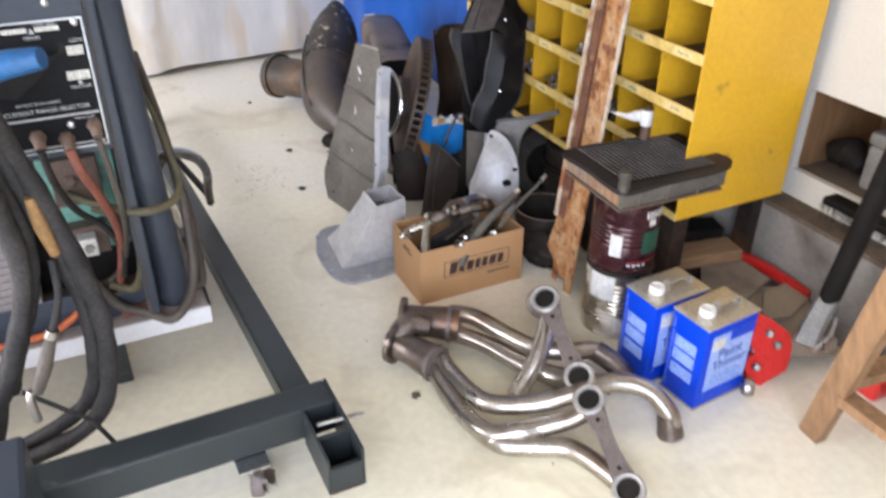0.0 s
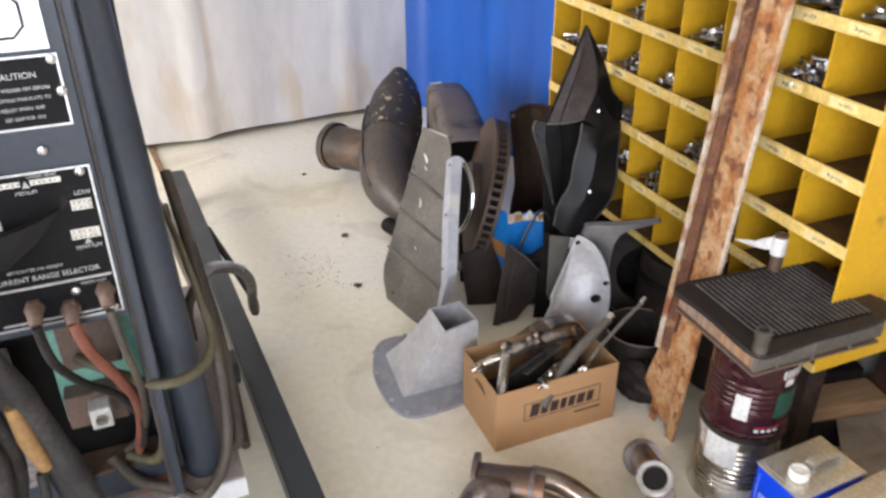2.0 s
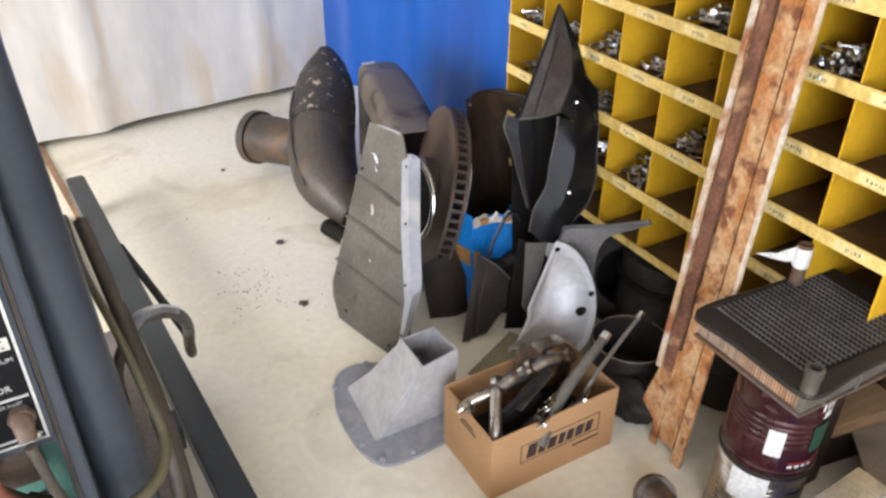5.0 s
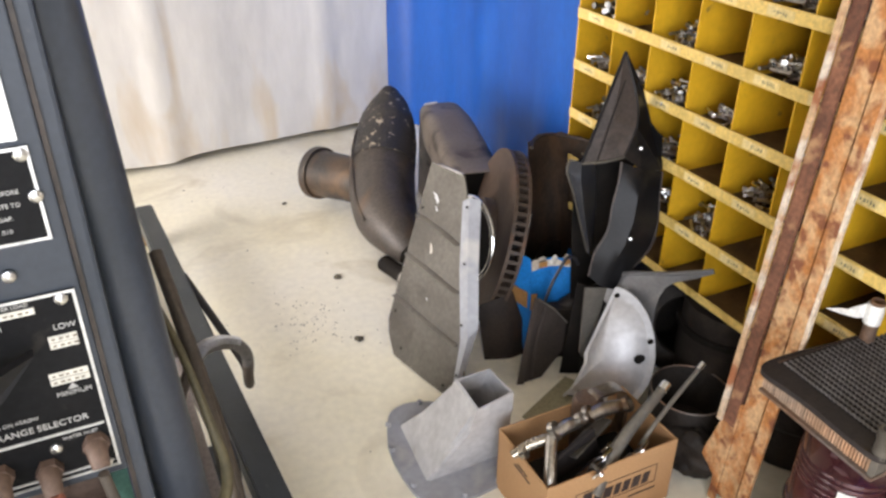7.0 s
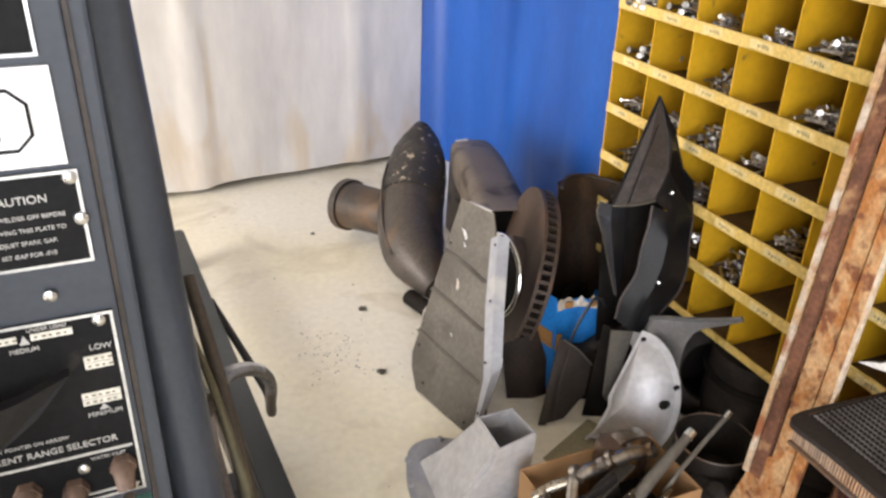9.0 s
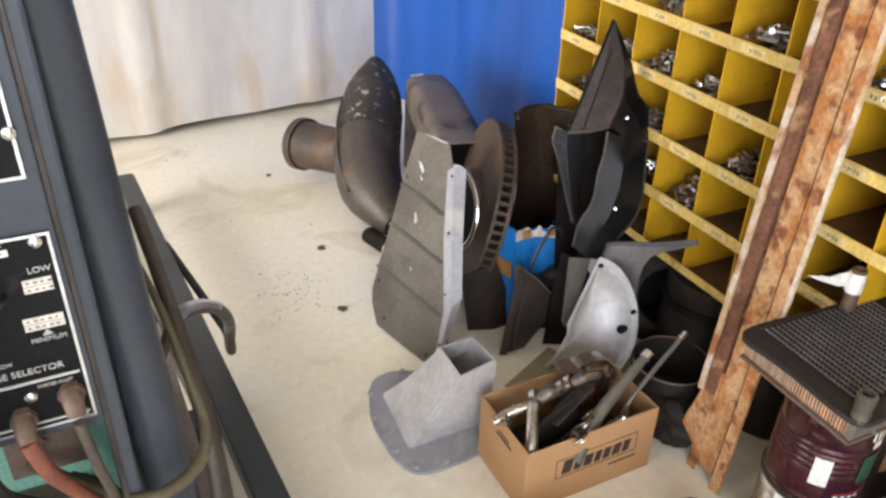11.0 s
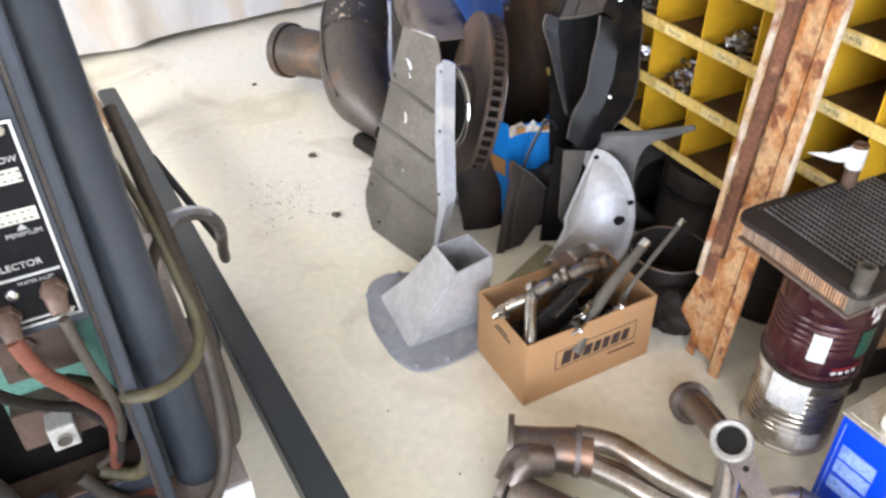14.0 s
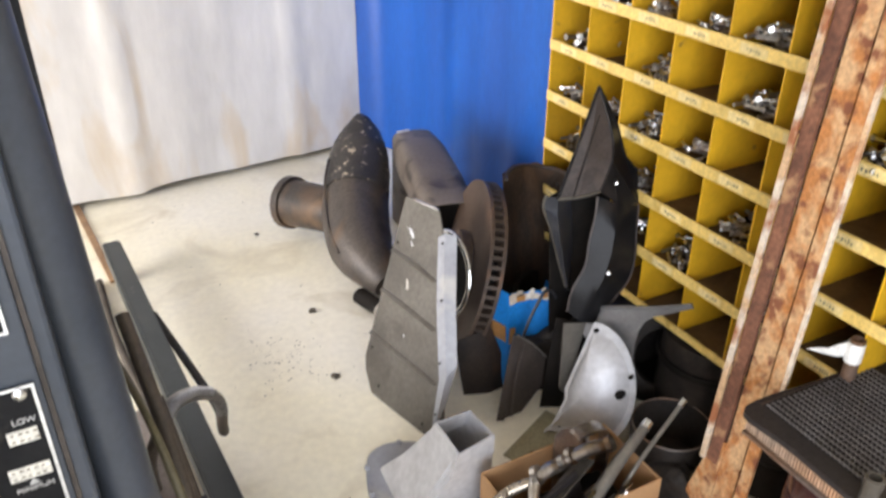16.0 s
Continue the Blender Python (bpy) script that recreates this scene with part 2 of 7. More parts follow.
RED = mat("red jack paint", (0.62, 0.022, 0.018), (0.52, 0.018, 0.015), 6, 0.32, bump=0.03, coat=0.3, c3=(0.2, 0.03, 0.02), c3_scale=18, c3_range=(0.68, 0.76))
FOAM = mat("black foam grip", (0.0075, 0.0065, 0.006), (0.014, 0.0115, 0.010), 20, 0.7, bump=0.3, spec=0.2)
SILVER = mat("silver casting", (0.36, 0.36, 0.36), (0.27, 0.27, 0.27), 10, 0.38, metal=0.7, bump=0.2, c3=(0.12, 0.10, 0.085), c3_scale=14, c3_range=(0.58, 0.72))
WOOD = mat("old pine", (0.30, 0.17, 0.080), (0.23, 0.125, 0.058), 5, 0.65, fine=60, bump=0.15, grain=0.25, stretch=(1, 1, 0.15))
WOODX = mat("dusty plank", (0.34, 0.21, 0.11), (0.25, 0.15, 0.08), 5, 0.75, fine=60, bump=0.15, grain=0.25, stretch=(0.15, 1, 1))
WELDGREY = mat("blue-grey machine enamel", (0.050, 0.058, 0.074), (0.039, 0.047, 0.061), 4, 0.38, fine=110, bump=0.05, grain=0.08, c3=(0.115, 0.11, 0.105), c3_scale=22, c3_range=(0.69, 0.77), spec=0.32)
PLATEBLACK = mat("black legend plate", (0.0065, 0.0065, 0.0075), (0.011, 0.011, 0.012), 9, 0.6, bump=0.03, spec=0.12, c3=(0.03, 0.027, 0.024), c3_scale=30, c3_range=(0.64, 0.74))
PLATEEDGE = mat("bright plate edge", (0.62, 0.63, 0.64), None, 20, 0.35, metal=0.6)
DUCTMETAL = mat("dirty duct metal", (0.172, 0.142, 0.116), (0.122, 0.100, 0.083), 5, 0.5, bump=0.08, grain=0.14, c3=(0.042, 0.034, 0.029), c3_scale=11, c3_range=(0.57, 0.68), spec=0.35)
PALERUST = mat("pale scraped rust", (0.64, 0.55, 0.44), (0.56, 0.37, 0.21), 14, 0.75, fine=110, bump=0.4, grain=0.2, c3=(0.32, 0.12, 0.05), c3_scale=16, c3_range=(0.52, 0.63), swirl=0.1, edge=(0.42, 0.56))
WINDOW = mat("cream value window", (0.72, 0.70, 0.63), (0.62, 0.60, 0.54), 30, 0.5)
LETTER = mat("white lettering", (0.52, 0.52, 0.51), (0.44, 0.44, 0.43), 30, 0.5)
PLATEWHITE = mat("white name plate", (0.80, 0.81, 0.83), (0.76, 0.77, 0.79), 6, 0.3, bump=0.02)
GREENIN = mat("mint green insulator", (0.20, 0.43, 0.33), (0.16, 0.34, 0.26), 9, 0.5, c3=(0.12, 0.09, 0.06), c3_scale=8, c3_range=(0.52, 0.66))
COPPERBR = mat("brown fibre board", (0.160, 0.105, 0.078), (0.115, 0.075, 0.056), 12, 0.6, bump=0.15)
RUBBER = mat("dusty black rubber", (0.018, 0.0165, 0.016), (0.040, 0.036, 0.034), 11, 0.65, bump=0.5, grain=0.35, spec=0.3)
HOSEOLIVE = mat("olive hose", (0.115, 0.098, 0.050), (0.078, 0.067, 0.037), 14, 0.55, bump=0.15)
HOSEBROWN = mat("dark brown hose", (0.085, 0.068, 0.052), (0.057, 0.046, 0.036), 14, 0.6, bump=0.15)
HOSERED = mat("faded red hose", (0.23, 0.075, 0.045), (0.15, 0.052, 0.036), 14, 0.6, bump=0.15)
ORANGE = mat("orange cable", (0.52, 0.13, 0.04), (0.42, 0.10, 0.03), 14, 0.6)
BRAID = mat("grey braid", (0.150, 0.140, 0.128), (0.095, 0.088, 0.080), 60, 0.6, fine=260, bump=0.6, grain=0.5)
TORCHBLUE = mat("blue torch handle", (0.006, 0.080, 0.22), (0.004, 0.055, 0.16), 8, 0.38, bump=0.05)
FRAMEGREEN = mat("dark green-grey enamel", (0.032, 0.039, 0.041), (0.024, 0.030, 0.032), 5, 0.36, bump=0.08, grain=0.1, c3=(0.12, 0.115, 0.105), c3_scale=16, c3_range=(0.67, 0.75))
WHITEBOARD = mat("white painted timber", (0.70, 0.69, 0.70), (0.62, 0.61, 0.61), 9, 0.6, grain=0.05, bump=0.08, c3=(0.40, 0.35, 0.32), c3_scale=16, c3_range=(0.69, 0.74))
BOARDTOP = mat("dusty board top", (0.30, 0.26, 0.235), (0.24, 0.205, 0.185), 8, 0.7, bump=0.12)
LEATHER = mat("tan leather wrap", (0.27, 0.15, 0.05), (0.20, 0.11, 0.04), 14, 0.7, bump=0.2)
RIBBED = mat("dusty ribbed plastic", (0.23, 0.20, 0.19), (0.19, 0.165, 0.155), 8, 0.6, bump=0.1)
OLIVEPLATE = mat("olive dusty plate", (0.34, 0.31, 0.20), (0.27, 0.24, 0.155), 9, 0.65, bump=0.15)
BOXBLUE = mat("bright blue carton", (0.012, 0.22, 0.62), (0.01, 0.18, 0.55), 8, 0.5, bump=0.05)
BOXWHITE = mat("torn white card", (0.66, 0.63, 0.58), (0.5, 0.42, 0.32), 12, 0.8, bump=0.2)
BOXORANGE = mat("orange print", (0.45, 0.22, 0.07), None, 12, 0.6)
ZINC = mat("zinc bolt", (0.60, 0.60, 0.59), (0.42, 0.41, 0.40), 60, 0.3, metal=1.0, bump=0.05)
WHEEL = mat("brown caster wheel", (0.20, 0.165, 0.15), (0.15, 0.12, 0.11), 14, 0.6)
SPECK = mat("dark debris", (0.11, 0.095, 0.07), None, 30, 0.9)
GLASSY = mat("grey box plastic", (0.24, 0.235, 0.23), (0.16, 0.155, 0.15), 8, 0.4)


# ---- mesh helpers ----
def bm_box(x0, x1, y0, y1, z0, z1, bevel=0.0, bm=None, m=None):
    b = bmesh.new()
    bmesh.ops.create_cube(b, size=1.0)
    for v in b.verts:
        v.co = Vector(((x0 + x1) / 2 + v.co.x * (x1 - x0), (y0 + y1) / 2 + v.co.y * (y1 - y0), (z0 + z1) / 2 + v.co.z * (z1 - z0)))
    if bevel:
        bmesh.ops.bevel(b, geom=list(b.edges), offset=bevel, segments=2, affect="EDGES", profile=0.6)
    if m is not None:
        b.transform(m)
    return join(bm, b)


def join(bm, b):
    if bm is None:
        return b
    me = bpy.data.meshes.new("tmp")
    b.to_mesh(me)
    b.free()
    bm.from_mesh(me)
    bpy.data.meshes.remove(me)
    return bm


def smooth_path(pts, steps=6):
    p = [Vector(v) for v in pts]
    if len(p) < 3:
        return p
    out = []
    for i in range(len(p) - 1):
        a, b, c, d = p[max(i - 1, 0)], p[i], p[i + 1], p[min(i + 2, len(p) - 1)]
        for k in range(steps):
            t = k / steps
            out.append(0.5 * ((2 * b) + (c - a) * t + (2 * a - 5 * b + 4 * c - d) * t * t + (3 * b - a - 3 * c + d) * t ** 3))
    out.append(p[-1])
    return out


def bm_tube(pts, radius, seg=14, steps=6, bm=None, caps=True, hollow=0.0, section=None):
    """A tube along a smooth path. radius: one number or one for each given point. hollow: wall thickness of an open tube.
    section: (x, y) outline that replaces the circle, scaled by the radius."""
    path = smooth_path(pts, steps)
    n = len(path)
    rad = [radius] * n if isinstance(radius, (int, float)) else [float(np.interp(i / (n - 1) * (len(radius) - 1), range(len(radius)), radius)) for i in range(n)]
    outline = section or [(math.cos(2 * math.pi * k / seg), math.sin(2 * math.pi * k / seg)) for k in range(seg)]
    seg = len(outline)
    b = bmesh.new()
    up = Vector((0, 0, 1)) if abs((path[1] - path[0]).normalized().z) < 0.9 else Vector((1, 0, 0))
    frames = []
    for i in range(n):
        d = (path[min(i + 1, n - 1)] - path[max(i - 1, 0)]).normalized()
        side = d.cross(up).normalized()
        up = side.cross(d).normalized()
        frames.append((side.copy(), up.copy()))

    def skin(shrink, flip):
        rings = []
        for i in range(n):
            s, u = frames[i]
            rings.append([b.verts.new(path[i] + (s * x + u * y) * (rad[i] - shrink)) for x, y in outline])
        for i in range(n - 1):
            for k in range(seg):
                q = [rings[i][k], rings[i][(k + 1) % seg], rings[i + 1][(k + 1) % seg], rings[i + 1][k]]
                b.faces.new(q[::-1] if flip else q)
        return rings

    outer = skin(0.0, True)
    if hollow:
        inner = skin(hollow, False)
        for e in (0, n - 1):
            for k in range(seg):
                b.faces.new([outer[e][k], outer[e][(k + 1) % seg], inner[e][(k + 1) % seg], inner[e][k]])
    elif caps:
        b.faces.new(outer[0])
        b.faces.new(outer[-1][::-1])
    bmesh.ops.recalc_face_normals(b, faces=list(b.faces))
    return join(bm, b)


def bm_lathe(profile, seg=28, bm=None, m=None):
    """A body turned round z from (radius, z) pairs; a closed run of pairs gives a hollow body."""
    b = bmesh.new()
    rings = []
    for r, z in profile:
        if r < 1e-6:
            rings.append([b.verts.new((0, 0, z))])
        else:
            rings.append([b.verts.new((r * math.cos(2 * math.pi * k / seg), r * math.sin(2 * math.pi * k / seg), z)) for k in range(seg)])
    for a, c in zip(rings, rings[1:]):
        for k in range(seg):
            j = (k + 1) % seg
            if len(a) == 1 and len(c) == 1:
                continue
            if len(a) == 1:
                b.faces.new([a[0], c[k], c[j]])
            elif len(c) == 1:
                b.faces.new([a[k], a[j], c[0]])
            else:
                b.faces.new([a[k], a[j], c[j], c[k]])
    bmesh.ops.recalc_face_normals(b, faces=list(b.faces))
    if m is not None:
        b.transform(m)
    return join(bm, b)


def bm_sheet(outline, thick, bm=None, centre=None):
    """A flat or slightly folded plate from its outline, with thickness; with a centre point it becomes a fan (dished)."""
    b = bmesh.new()
    vs = [b.verts.new(v) for v in outline]
    if centre is not None:
        c = b.verts.new(centre)
        faces = [b.faces.new([vs[i], vs[(i + 1) % len(vs)], c]) for i in range(len(vs))]
    else:
        faces = [b.faces.new(vs)]
    b.normal_update()
    nrm = sum((f.normal * f.calc_area() for f in faces), Vector()).normalized()
    if abs(nrm.z) > 0.9 and nrm.z < 0:
        nrm = -nrm
    ex = bmesh.ops.extrude_face_region(b, geom=faces)
    for v in (g for g in ex["geom"] if isinstance(g, bmesh.types.BMVert)):
        v.co += nrm * thick
    bmesh.ops.recalc_face_normals(b, faces=list(b.faces))
    return join(bm, b)


def bm_facets(verts, faces, thick, cuts=0):
    b = bmesh.new()
    vs = [b.verts.new(v) for v in verts]
    for f_ in faces:
        b.faces.new([vs[i] for i in f_])
    bmesh.ops.recalc_face_normals(b, faces=list(b.faces))
    if cuts:
        bmesh.ops.subdivide_edges(b, edges=list(b.edges), cuts=cuts, smooth=0.12, use_grid_fill=True)
    bmesh.ops.solidify(b, geom=list(b.faces), thickness=thick)
    return b


def finish(name, bm, mats, smooth=False):
    me = bpy.data.meshes.new(name)
    bm.to_mesh(me)
    bm.free()
    for m in mats if isinstance(mats, (list, tuple)) else [mats]:
        me.materials.append(m)
    if smooth:
        me.polygons.foreach_set("use_smooth", [True] * len(me.polygons))
        me.set_sharp_from_angle(angle=radians(38))
    return new(name, me)


def part(name, bm, mats, parent, label="", smooth=False):
    ob = finish(name, bm, mats, smooth)
    ob.parent = parent
    if label:
        tagged(ob, label)
    return ob


def thing(name, at, label, category, group="", rz=0.0):
    ob = new(name)
    ob.empty_display_size = 0.05
    ob.matrix_basis = pose(*at, 0, 0, rz)
    return tagged(ob, label, category, group)


def single(name, bm, mats, at, label, category, group="", kind="", rz=0.0, smooth=False):
    ob = finish(name, bm, mats, smooth)
    ob.matrix_basis = pose(*at, 0, 0, rz)
    return tagged(ob, label, category, group, kind)


def letters(text, size, m, name, mats, parent, align="LEFT", depth=0.0006, spacing=1.0):
    cu = bpy.data.curves.new("tmp", "FONT")
    cu.body, cu.size, cu.align_x, cu.extrude, cu.space_character = text, size, align, depth, spacing
    tmp = new("tmp", cu)
    bpy.context.view_layer.update()
    me = bpy.data.meshes.new_from_object(tmp.evaluated_get(bpy.context.evaluated_depsgraph_get()))
    bpy.data.objects.remove(tmp)
    bpy.data.curves.remove(cu)
    me.materials.clear()
    me.materials.append(mats)
    me.transform(m)
    ob = new(name, me)
    ob.parent = parent
    return ob


def upright(x, y, z, rz=0.0):
    """The pose of a flat mark drawn in x and y that is stood up to face -y, turned by rz."""
    return pose(x, y, z, 90, 0, rz)


def to_local(origin, pts):
    return [tuple(Vector(p) - Vector(origin)) for p in pts]


def setting(name, bm, mats, label, category="", smooth=False):
    return tagged(finish(name, bm, mats, smooth), label, category or name.split("_")[0], kind="structure")


# ---- structure ----
E_X, N_Y, W_X, S_Y, CEIL_Z = 1.98, 4.62, -3.0, -1.1, 2.75
b = bmesh.new()
bmesh.ops.create_grid(b, x_segments=60, y_segments=70, size=1.0)
for v in b.verts:
    v.co = Vector((-0.5 + v.co.x * 2.65, 0.8 + v.co.y * 4.0, 0))
    v.co.z = 0.0015 * noise.noise(v.co * 1.3)
setting("floor", b, CONCRETE, "pale smooth stained concrete garage floor", "floor", True)
setting("ground", bm_box(-40, 40, -60, -1.22, -0.2, -0.03), BLOCK, "grey concrete drive outside the garage", "ground")
setting("wall_north", bm_box(W_X - 0.12, E_X + 0.12, N_Y, N_Y + 0.12, -0.05, CEIL_Z), DARKWALL, "plain dark unseen garage wall", "wall")
# Unseen wall; its opening is narrowed to dim the right side.
b = bm_box(W_X - 0.12, -2.35, S_Y - 0.12, S_Y, -0.05, CEIL_Z)
bm_box(0.50, E_X + 0.12, S_Y - 0.12, S_Y, -0.05, CEIL_Z, bm=b)
bm_box(-2.35, 0.50, S_Y - 0.12, S_Y, 2.4, CEIL_Z, bm=b)
setting("wall_south", b, DARKWALL, "dark unseen garage wall with a wide open door", "wall")
b = bm_box(W_X - 0.12, W_X, S_Y, 0.75, -0.05, CEIL_Z)
bm_box(W_X - 0.12, W_X, 3.25, N_Y, -0.05, CEIL_Z, bm=b)
bm_box(W_X - 0.12, W_X, 0.75, 3.25, 2.2, CEIL_Z, bm=b)
setting("wall_west", b, DARKWALL, "dark unseen garage wall with an assumed side door", "wall")
setting("ceiling", bm_box(W_X - 0.12, E_X + 0.5, S_Y - 0.12, N_Y + 0.12, CEIL_Z, CEIL_Z + 0.1), CEIL, "plain dark unseen garage ceiling", "ceiling")
# east wall: concrete stem wall with a sill, painted board above it with a cut-out niche
setting("stem_wall", bm_box(1.905, 2.10, S_Y, N_Y, -0.05, 0.262, 0.004), BLOCK, "low grey concrete footing of the garage wall", "wall")
setting("sill", bm_box(1.900, 2.10, S_Y, N_Y, 0.262, 0.275, 0.003), DUST, "dusty brown sill on the concrete footing", "trim")
NY0, NY1, NZ0, NZ1 = 0.95, 1.587, 0.35, 0.572
b = bm_box(E_X, E_X + 0.02, NY1, N_Y, 0.275, CEIL_Z)
bm_box(E_X, E_X + 0.02, S_Y, NY0, 0.275, CEIL_Z, bm=b)
bm_box(E_X, E_X + 0.02, NY0, NY1, 0.275, NZ0, bm=b)
bm_box(E_X, E_X + 0.02, NY0, NY1, NZ1, CEIL_Z, bm=b)
setting("wall_east", b, WALL, "white painted board wall with a cut-out niche", "wall")
b = bm_box(E_X + 0.02, E_X + 0.34, NY1, NY1 + 0.02, NZ0 - 0.03, NZ1 + 0.03)
bm_box(E_X + 0.02, E_X + 0.34, NY0 - 0.02, NY0, NZ0 - 0.03, NZ1 + 0.03, bm=b)
bm_box(E_X + 0.02, E_X + 0.34, NY0, NY1, NZ1, NZ1 + 0.02, bm=b)
bm_box(E_X + 0.32, E_X + 0.34, NY0, NY1, NZ0, NZ1, bm=b)
setting("niche_lining", b, WOOD, "bare brown plywood lining of the wall niche", "trim")
setting("niche_floor", bm_box(E_X + 0.02, E_X + 0.34, NY0, NY1, NZ0 - 0.02, NZ0), DUST, "dark dusty shelf inside the wall niche", "shelf")


# ---- hanging sheets ----
def hanging_sheet(name, x0, x1, base, top, mats, label, folds, hem):
    """base(x): distance along y; folds(u, v): depth of the folds; hem(x): height of the lower edge."""
    nx, nz = 90, 46
    b = bmesh.new()
    grid = []
    for i in range(nx + 1):
        col = []
        x = x0 + (x1 - x0) * i / nx
        for j in range(nz + 1):
            v = j / nz
            z = hem(x) + (top - hem(x)) * v
            col.append(b.verts.new((x, base(x) + folds(x, z), z)))
        grid.append(col)
    for i in range(nx):
        for j in range(nz):
            b.faces.new([grid[i][j], grid[i + 1][j], grid[i + 1][j + 1], grid[i][j + 1]])
    ex = bmesh.ops.extrude_face_region(b, geom=list(b.faces))
    for v in (g for g in ex["geom"] if isinstance(g, bmesh.types.BMVert)):
        v.co.y += 0.003
    bmesh.ops.recalc_face_normals(b, faces=list(b.faces))
    return tagged(finish(name, b, mats, True), label, "tarpaulin" if "tarp" in name else "curtain")


def white_folds(x, z):
    f = 0.016 * noise.noise(Vector((x * 2.0, z * 0.7, 0.0))) + 0.003 * noise.noise(Vector((x * 7.0, z * 3.1, 3.0))) + 0.0025 * noise.noise(Vector((x * 18.0, z * 9.0, 5.0)))
    for c, w, d in ((0.66, 0.02, 0.022), (1.36, 0.012, 0.012), (1.08, 0.02, 0.008)):
        f -= d * math.exp(-((x - c) / w) ** 2) * (1.0 if z < 0.9 else 0.6)
    return f + 0.004 * (abs((z - 0.45) * 8 % 2 - 1) - 0.5) * (1 if abs(z - 0.45) < 0.25 else 0)


def white_hem(x):
    return 0.030 + 0.010 * noise.noise(Vector((x * 3.0, 0.0, 7.0))) - 0.012 * math.exp(-((x - 0.62) / 0.1) ** 2)


hanging_sheet("plastic_curtain", -2.2, 1.66, lambda x: 4.135 + 0.085 * (x - 0.46), 2.5, SHEET, "creased off-white plastic curtain with tan stains", white_folds, white_hem)


def blue_tarp():
    """Hangs from beside the curtain round the corner and along the east wall to the bin."""
    line = smooth_path([(1.635, 4.27, 0), (1.76, 4.15, 0), (1.83, 3.85, 0), (1.855, 3.45, 0), (1.865, 3.0, 0), (1.865, 2.74, 0)], 24)
    nz = 30
    b = bmesh.new()
    cols = []
    run = 0.0
    for i, p in enumerate(line):
        d = (line[min(i + 1, len(line) - 1)] - line[max(i - 1, 0)]).normalized()
        out = Vector((d.y, -d.x, 0))
        run += (p - line[max(i - 1, 0)]).length
        col = []
        for j in range(nz + 1):
            z = 0.004 + 2.45 * j / nz
            depth = 0.008 * math.sin(run * 9.0 + 0.5) + 0.003 * math.sin(run * 31.0 + z * 0.7) + 0.014 * noise.noise(Vector((run * 5, z * 0.8, 1.0)))
            col.append(b.verts.new(p + out * depth + Vector((0, 0, z))))
        cols.append(col)
    for a, c in zip(cols, cols[1:]):
        for j in range(nz):
            b.faces.new([a[j], c[j], c[j + 1], a[j + 1]])
    ex = bmesh.ops.extrude_face_region(b, geom=list(b.faces))
    for v in (g for g in ex["geom"] if isinstance(g, bmesh.types.BMVert)):
        v.co += Vector((0.003, 0.002, 0))
    bmesh.ops.recalc_face_normals(b, faces=list(b.faces))
    tagged(finish("blue_tarp", b, BLUE, True), "bright blue tarpaulin hanging beside the curtain", "tarpaulin")


blue_tarp()


# ---- bolt bin ----
BX, BY0, BY1, BZ0, ROWS_N, COLS_N = 1.575, 1.571, 2.705, 0.29, 9, 8
CW, RH, BD = (BY1 - BY0) / COLS_N, 0.1335, 0.365
bolt_bin = thing("bolt_bin", (BX, BY0, 0), "tall yellow steel bolt bin with open pigeonholes", "bolt bin")
W_ALL, H_ALL = BY1 - BY0, ROWS_N * RH
for y in (0.0, W_ALL):
    part("side_panel", bm_box(0, BD, y - 0.002, y + 0.002, BZ0, BZ0 + H_ALL + 0.03, 0.001), YELLOW, bolt_bin, "plain yellow enamelled end panel")
# The back panel is coloured dark for the shade deep in the bins.
part("back_panel", bm_box(BD - 0.004, BD - 0.001, 0.002, W_ALL - 0.002, BZ0, BZ0 + H_ALL + 0.03), BINDIRTSHADE, bolt_bin)
for c in range(1, COLS_N):
    part("divider", bm_box(0.004, BD - 0.005, c * CW - 0.0015, c * CW + 0.0015, BZ0 + 0.003, BZ0 + H_ALL), YELLOW, bolt_bin)
for r in range(ROWS_N + 1):
    z = BZ0 + r * RH
    part("shelf", bm_box(0.003, BD - 0.005, 0.0025, W_ALL - 0.0025, z, z + 0.002), BINDIRTSHADE, bolt_bin, "yellow shelf darkened by dirt and painted shade")
    part("label_strip", bm_box(-0.003, 0.002, -0.002, W_ALL + 0.002, z, z + (0.026 if r else 0.020), 0.001), STRIP, bolt_bin, "cream-yellow label strip along the shelf edge")
random.seed(5)
card_meshes = []
for k in range(5):
    b = bm_box(-0.0012, 0, -0.033, 0.033, -0.009, 0.009)
    for f in b.faces:
        f.material_index = 0
    y = -0.022 + random.uniform(0, 0.008)
    for n in range(random.choice((4, 5, 6))):
        w = random.uniform(0.002, 0.006)
        start = len(b.faces)
        bm_box(-0.0018, -0.0010, y, y + w * 0.55, -random.uniform(0.002, 0.005), random.uniform(0.001, 0.005), bm=b)
        b.faces.ensure_lookup_table()
        for f in b.faces[start:]:
            f.material_index = 1
        y += w + 0.0025
    ob = finish("label_card", b, [CARD, INK])
    card_meshes.append(ob.data)
    bpy.data.objects.remove(ob)
for r in range(1, ROWS_N):
    for c in range(COLS_N):
        ob = new("label_card", random.choice(card_meshes))
        ob.parent = bolt_bin
        ob.matrix_basis = pose(-0.0032, (c + 0.5) * CW + random.uniform(-0.012, 0.012), BZ0 + r * RH + 0.013, random.uniform(-2, 2), 0, 0)


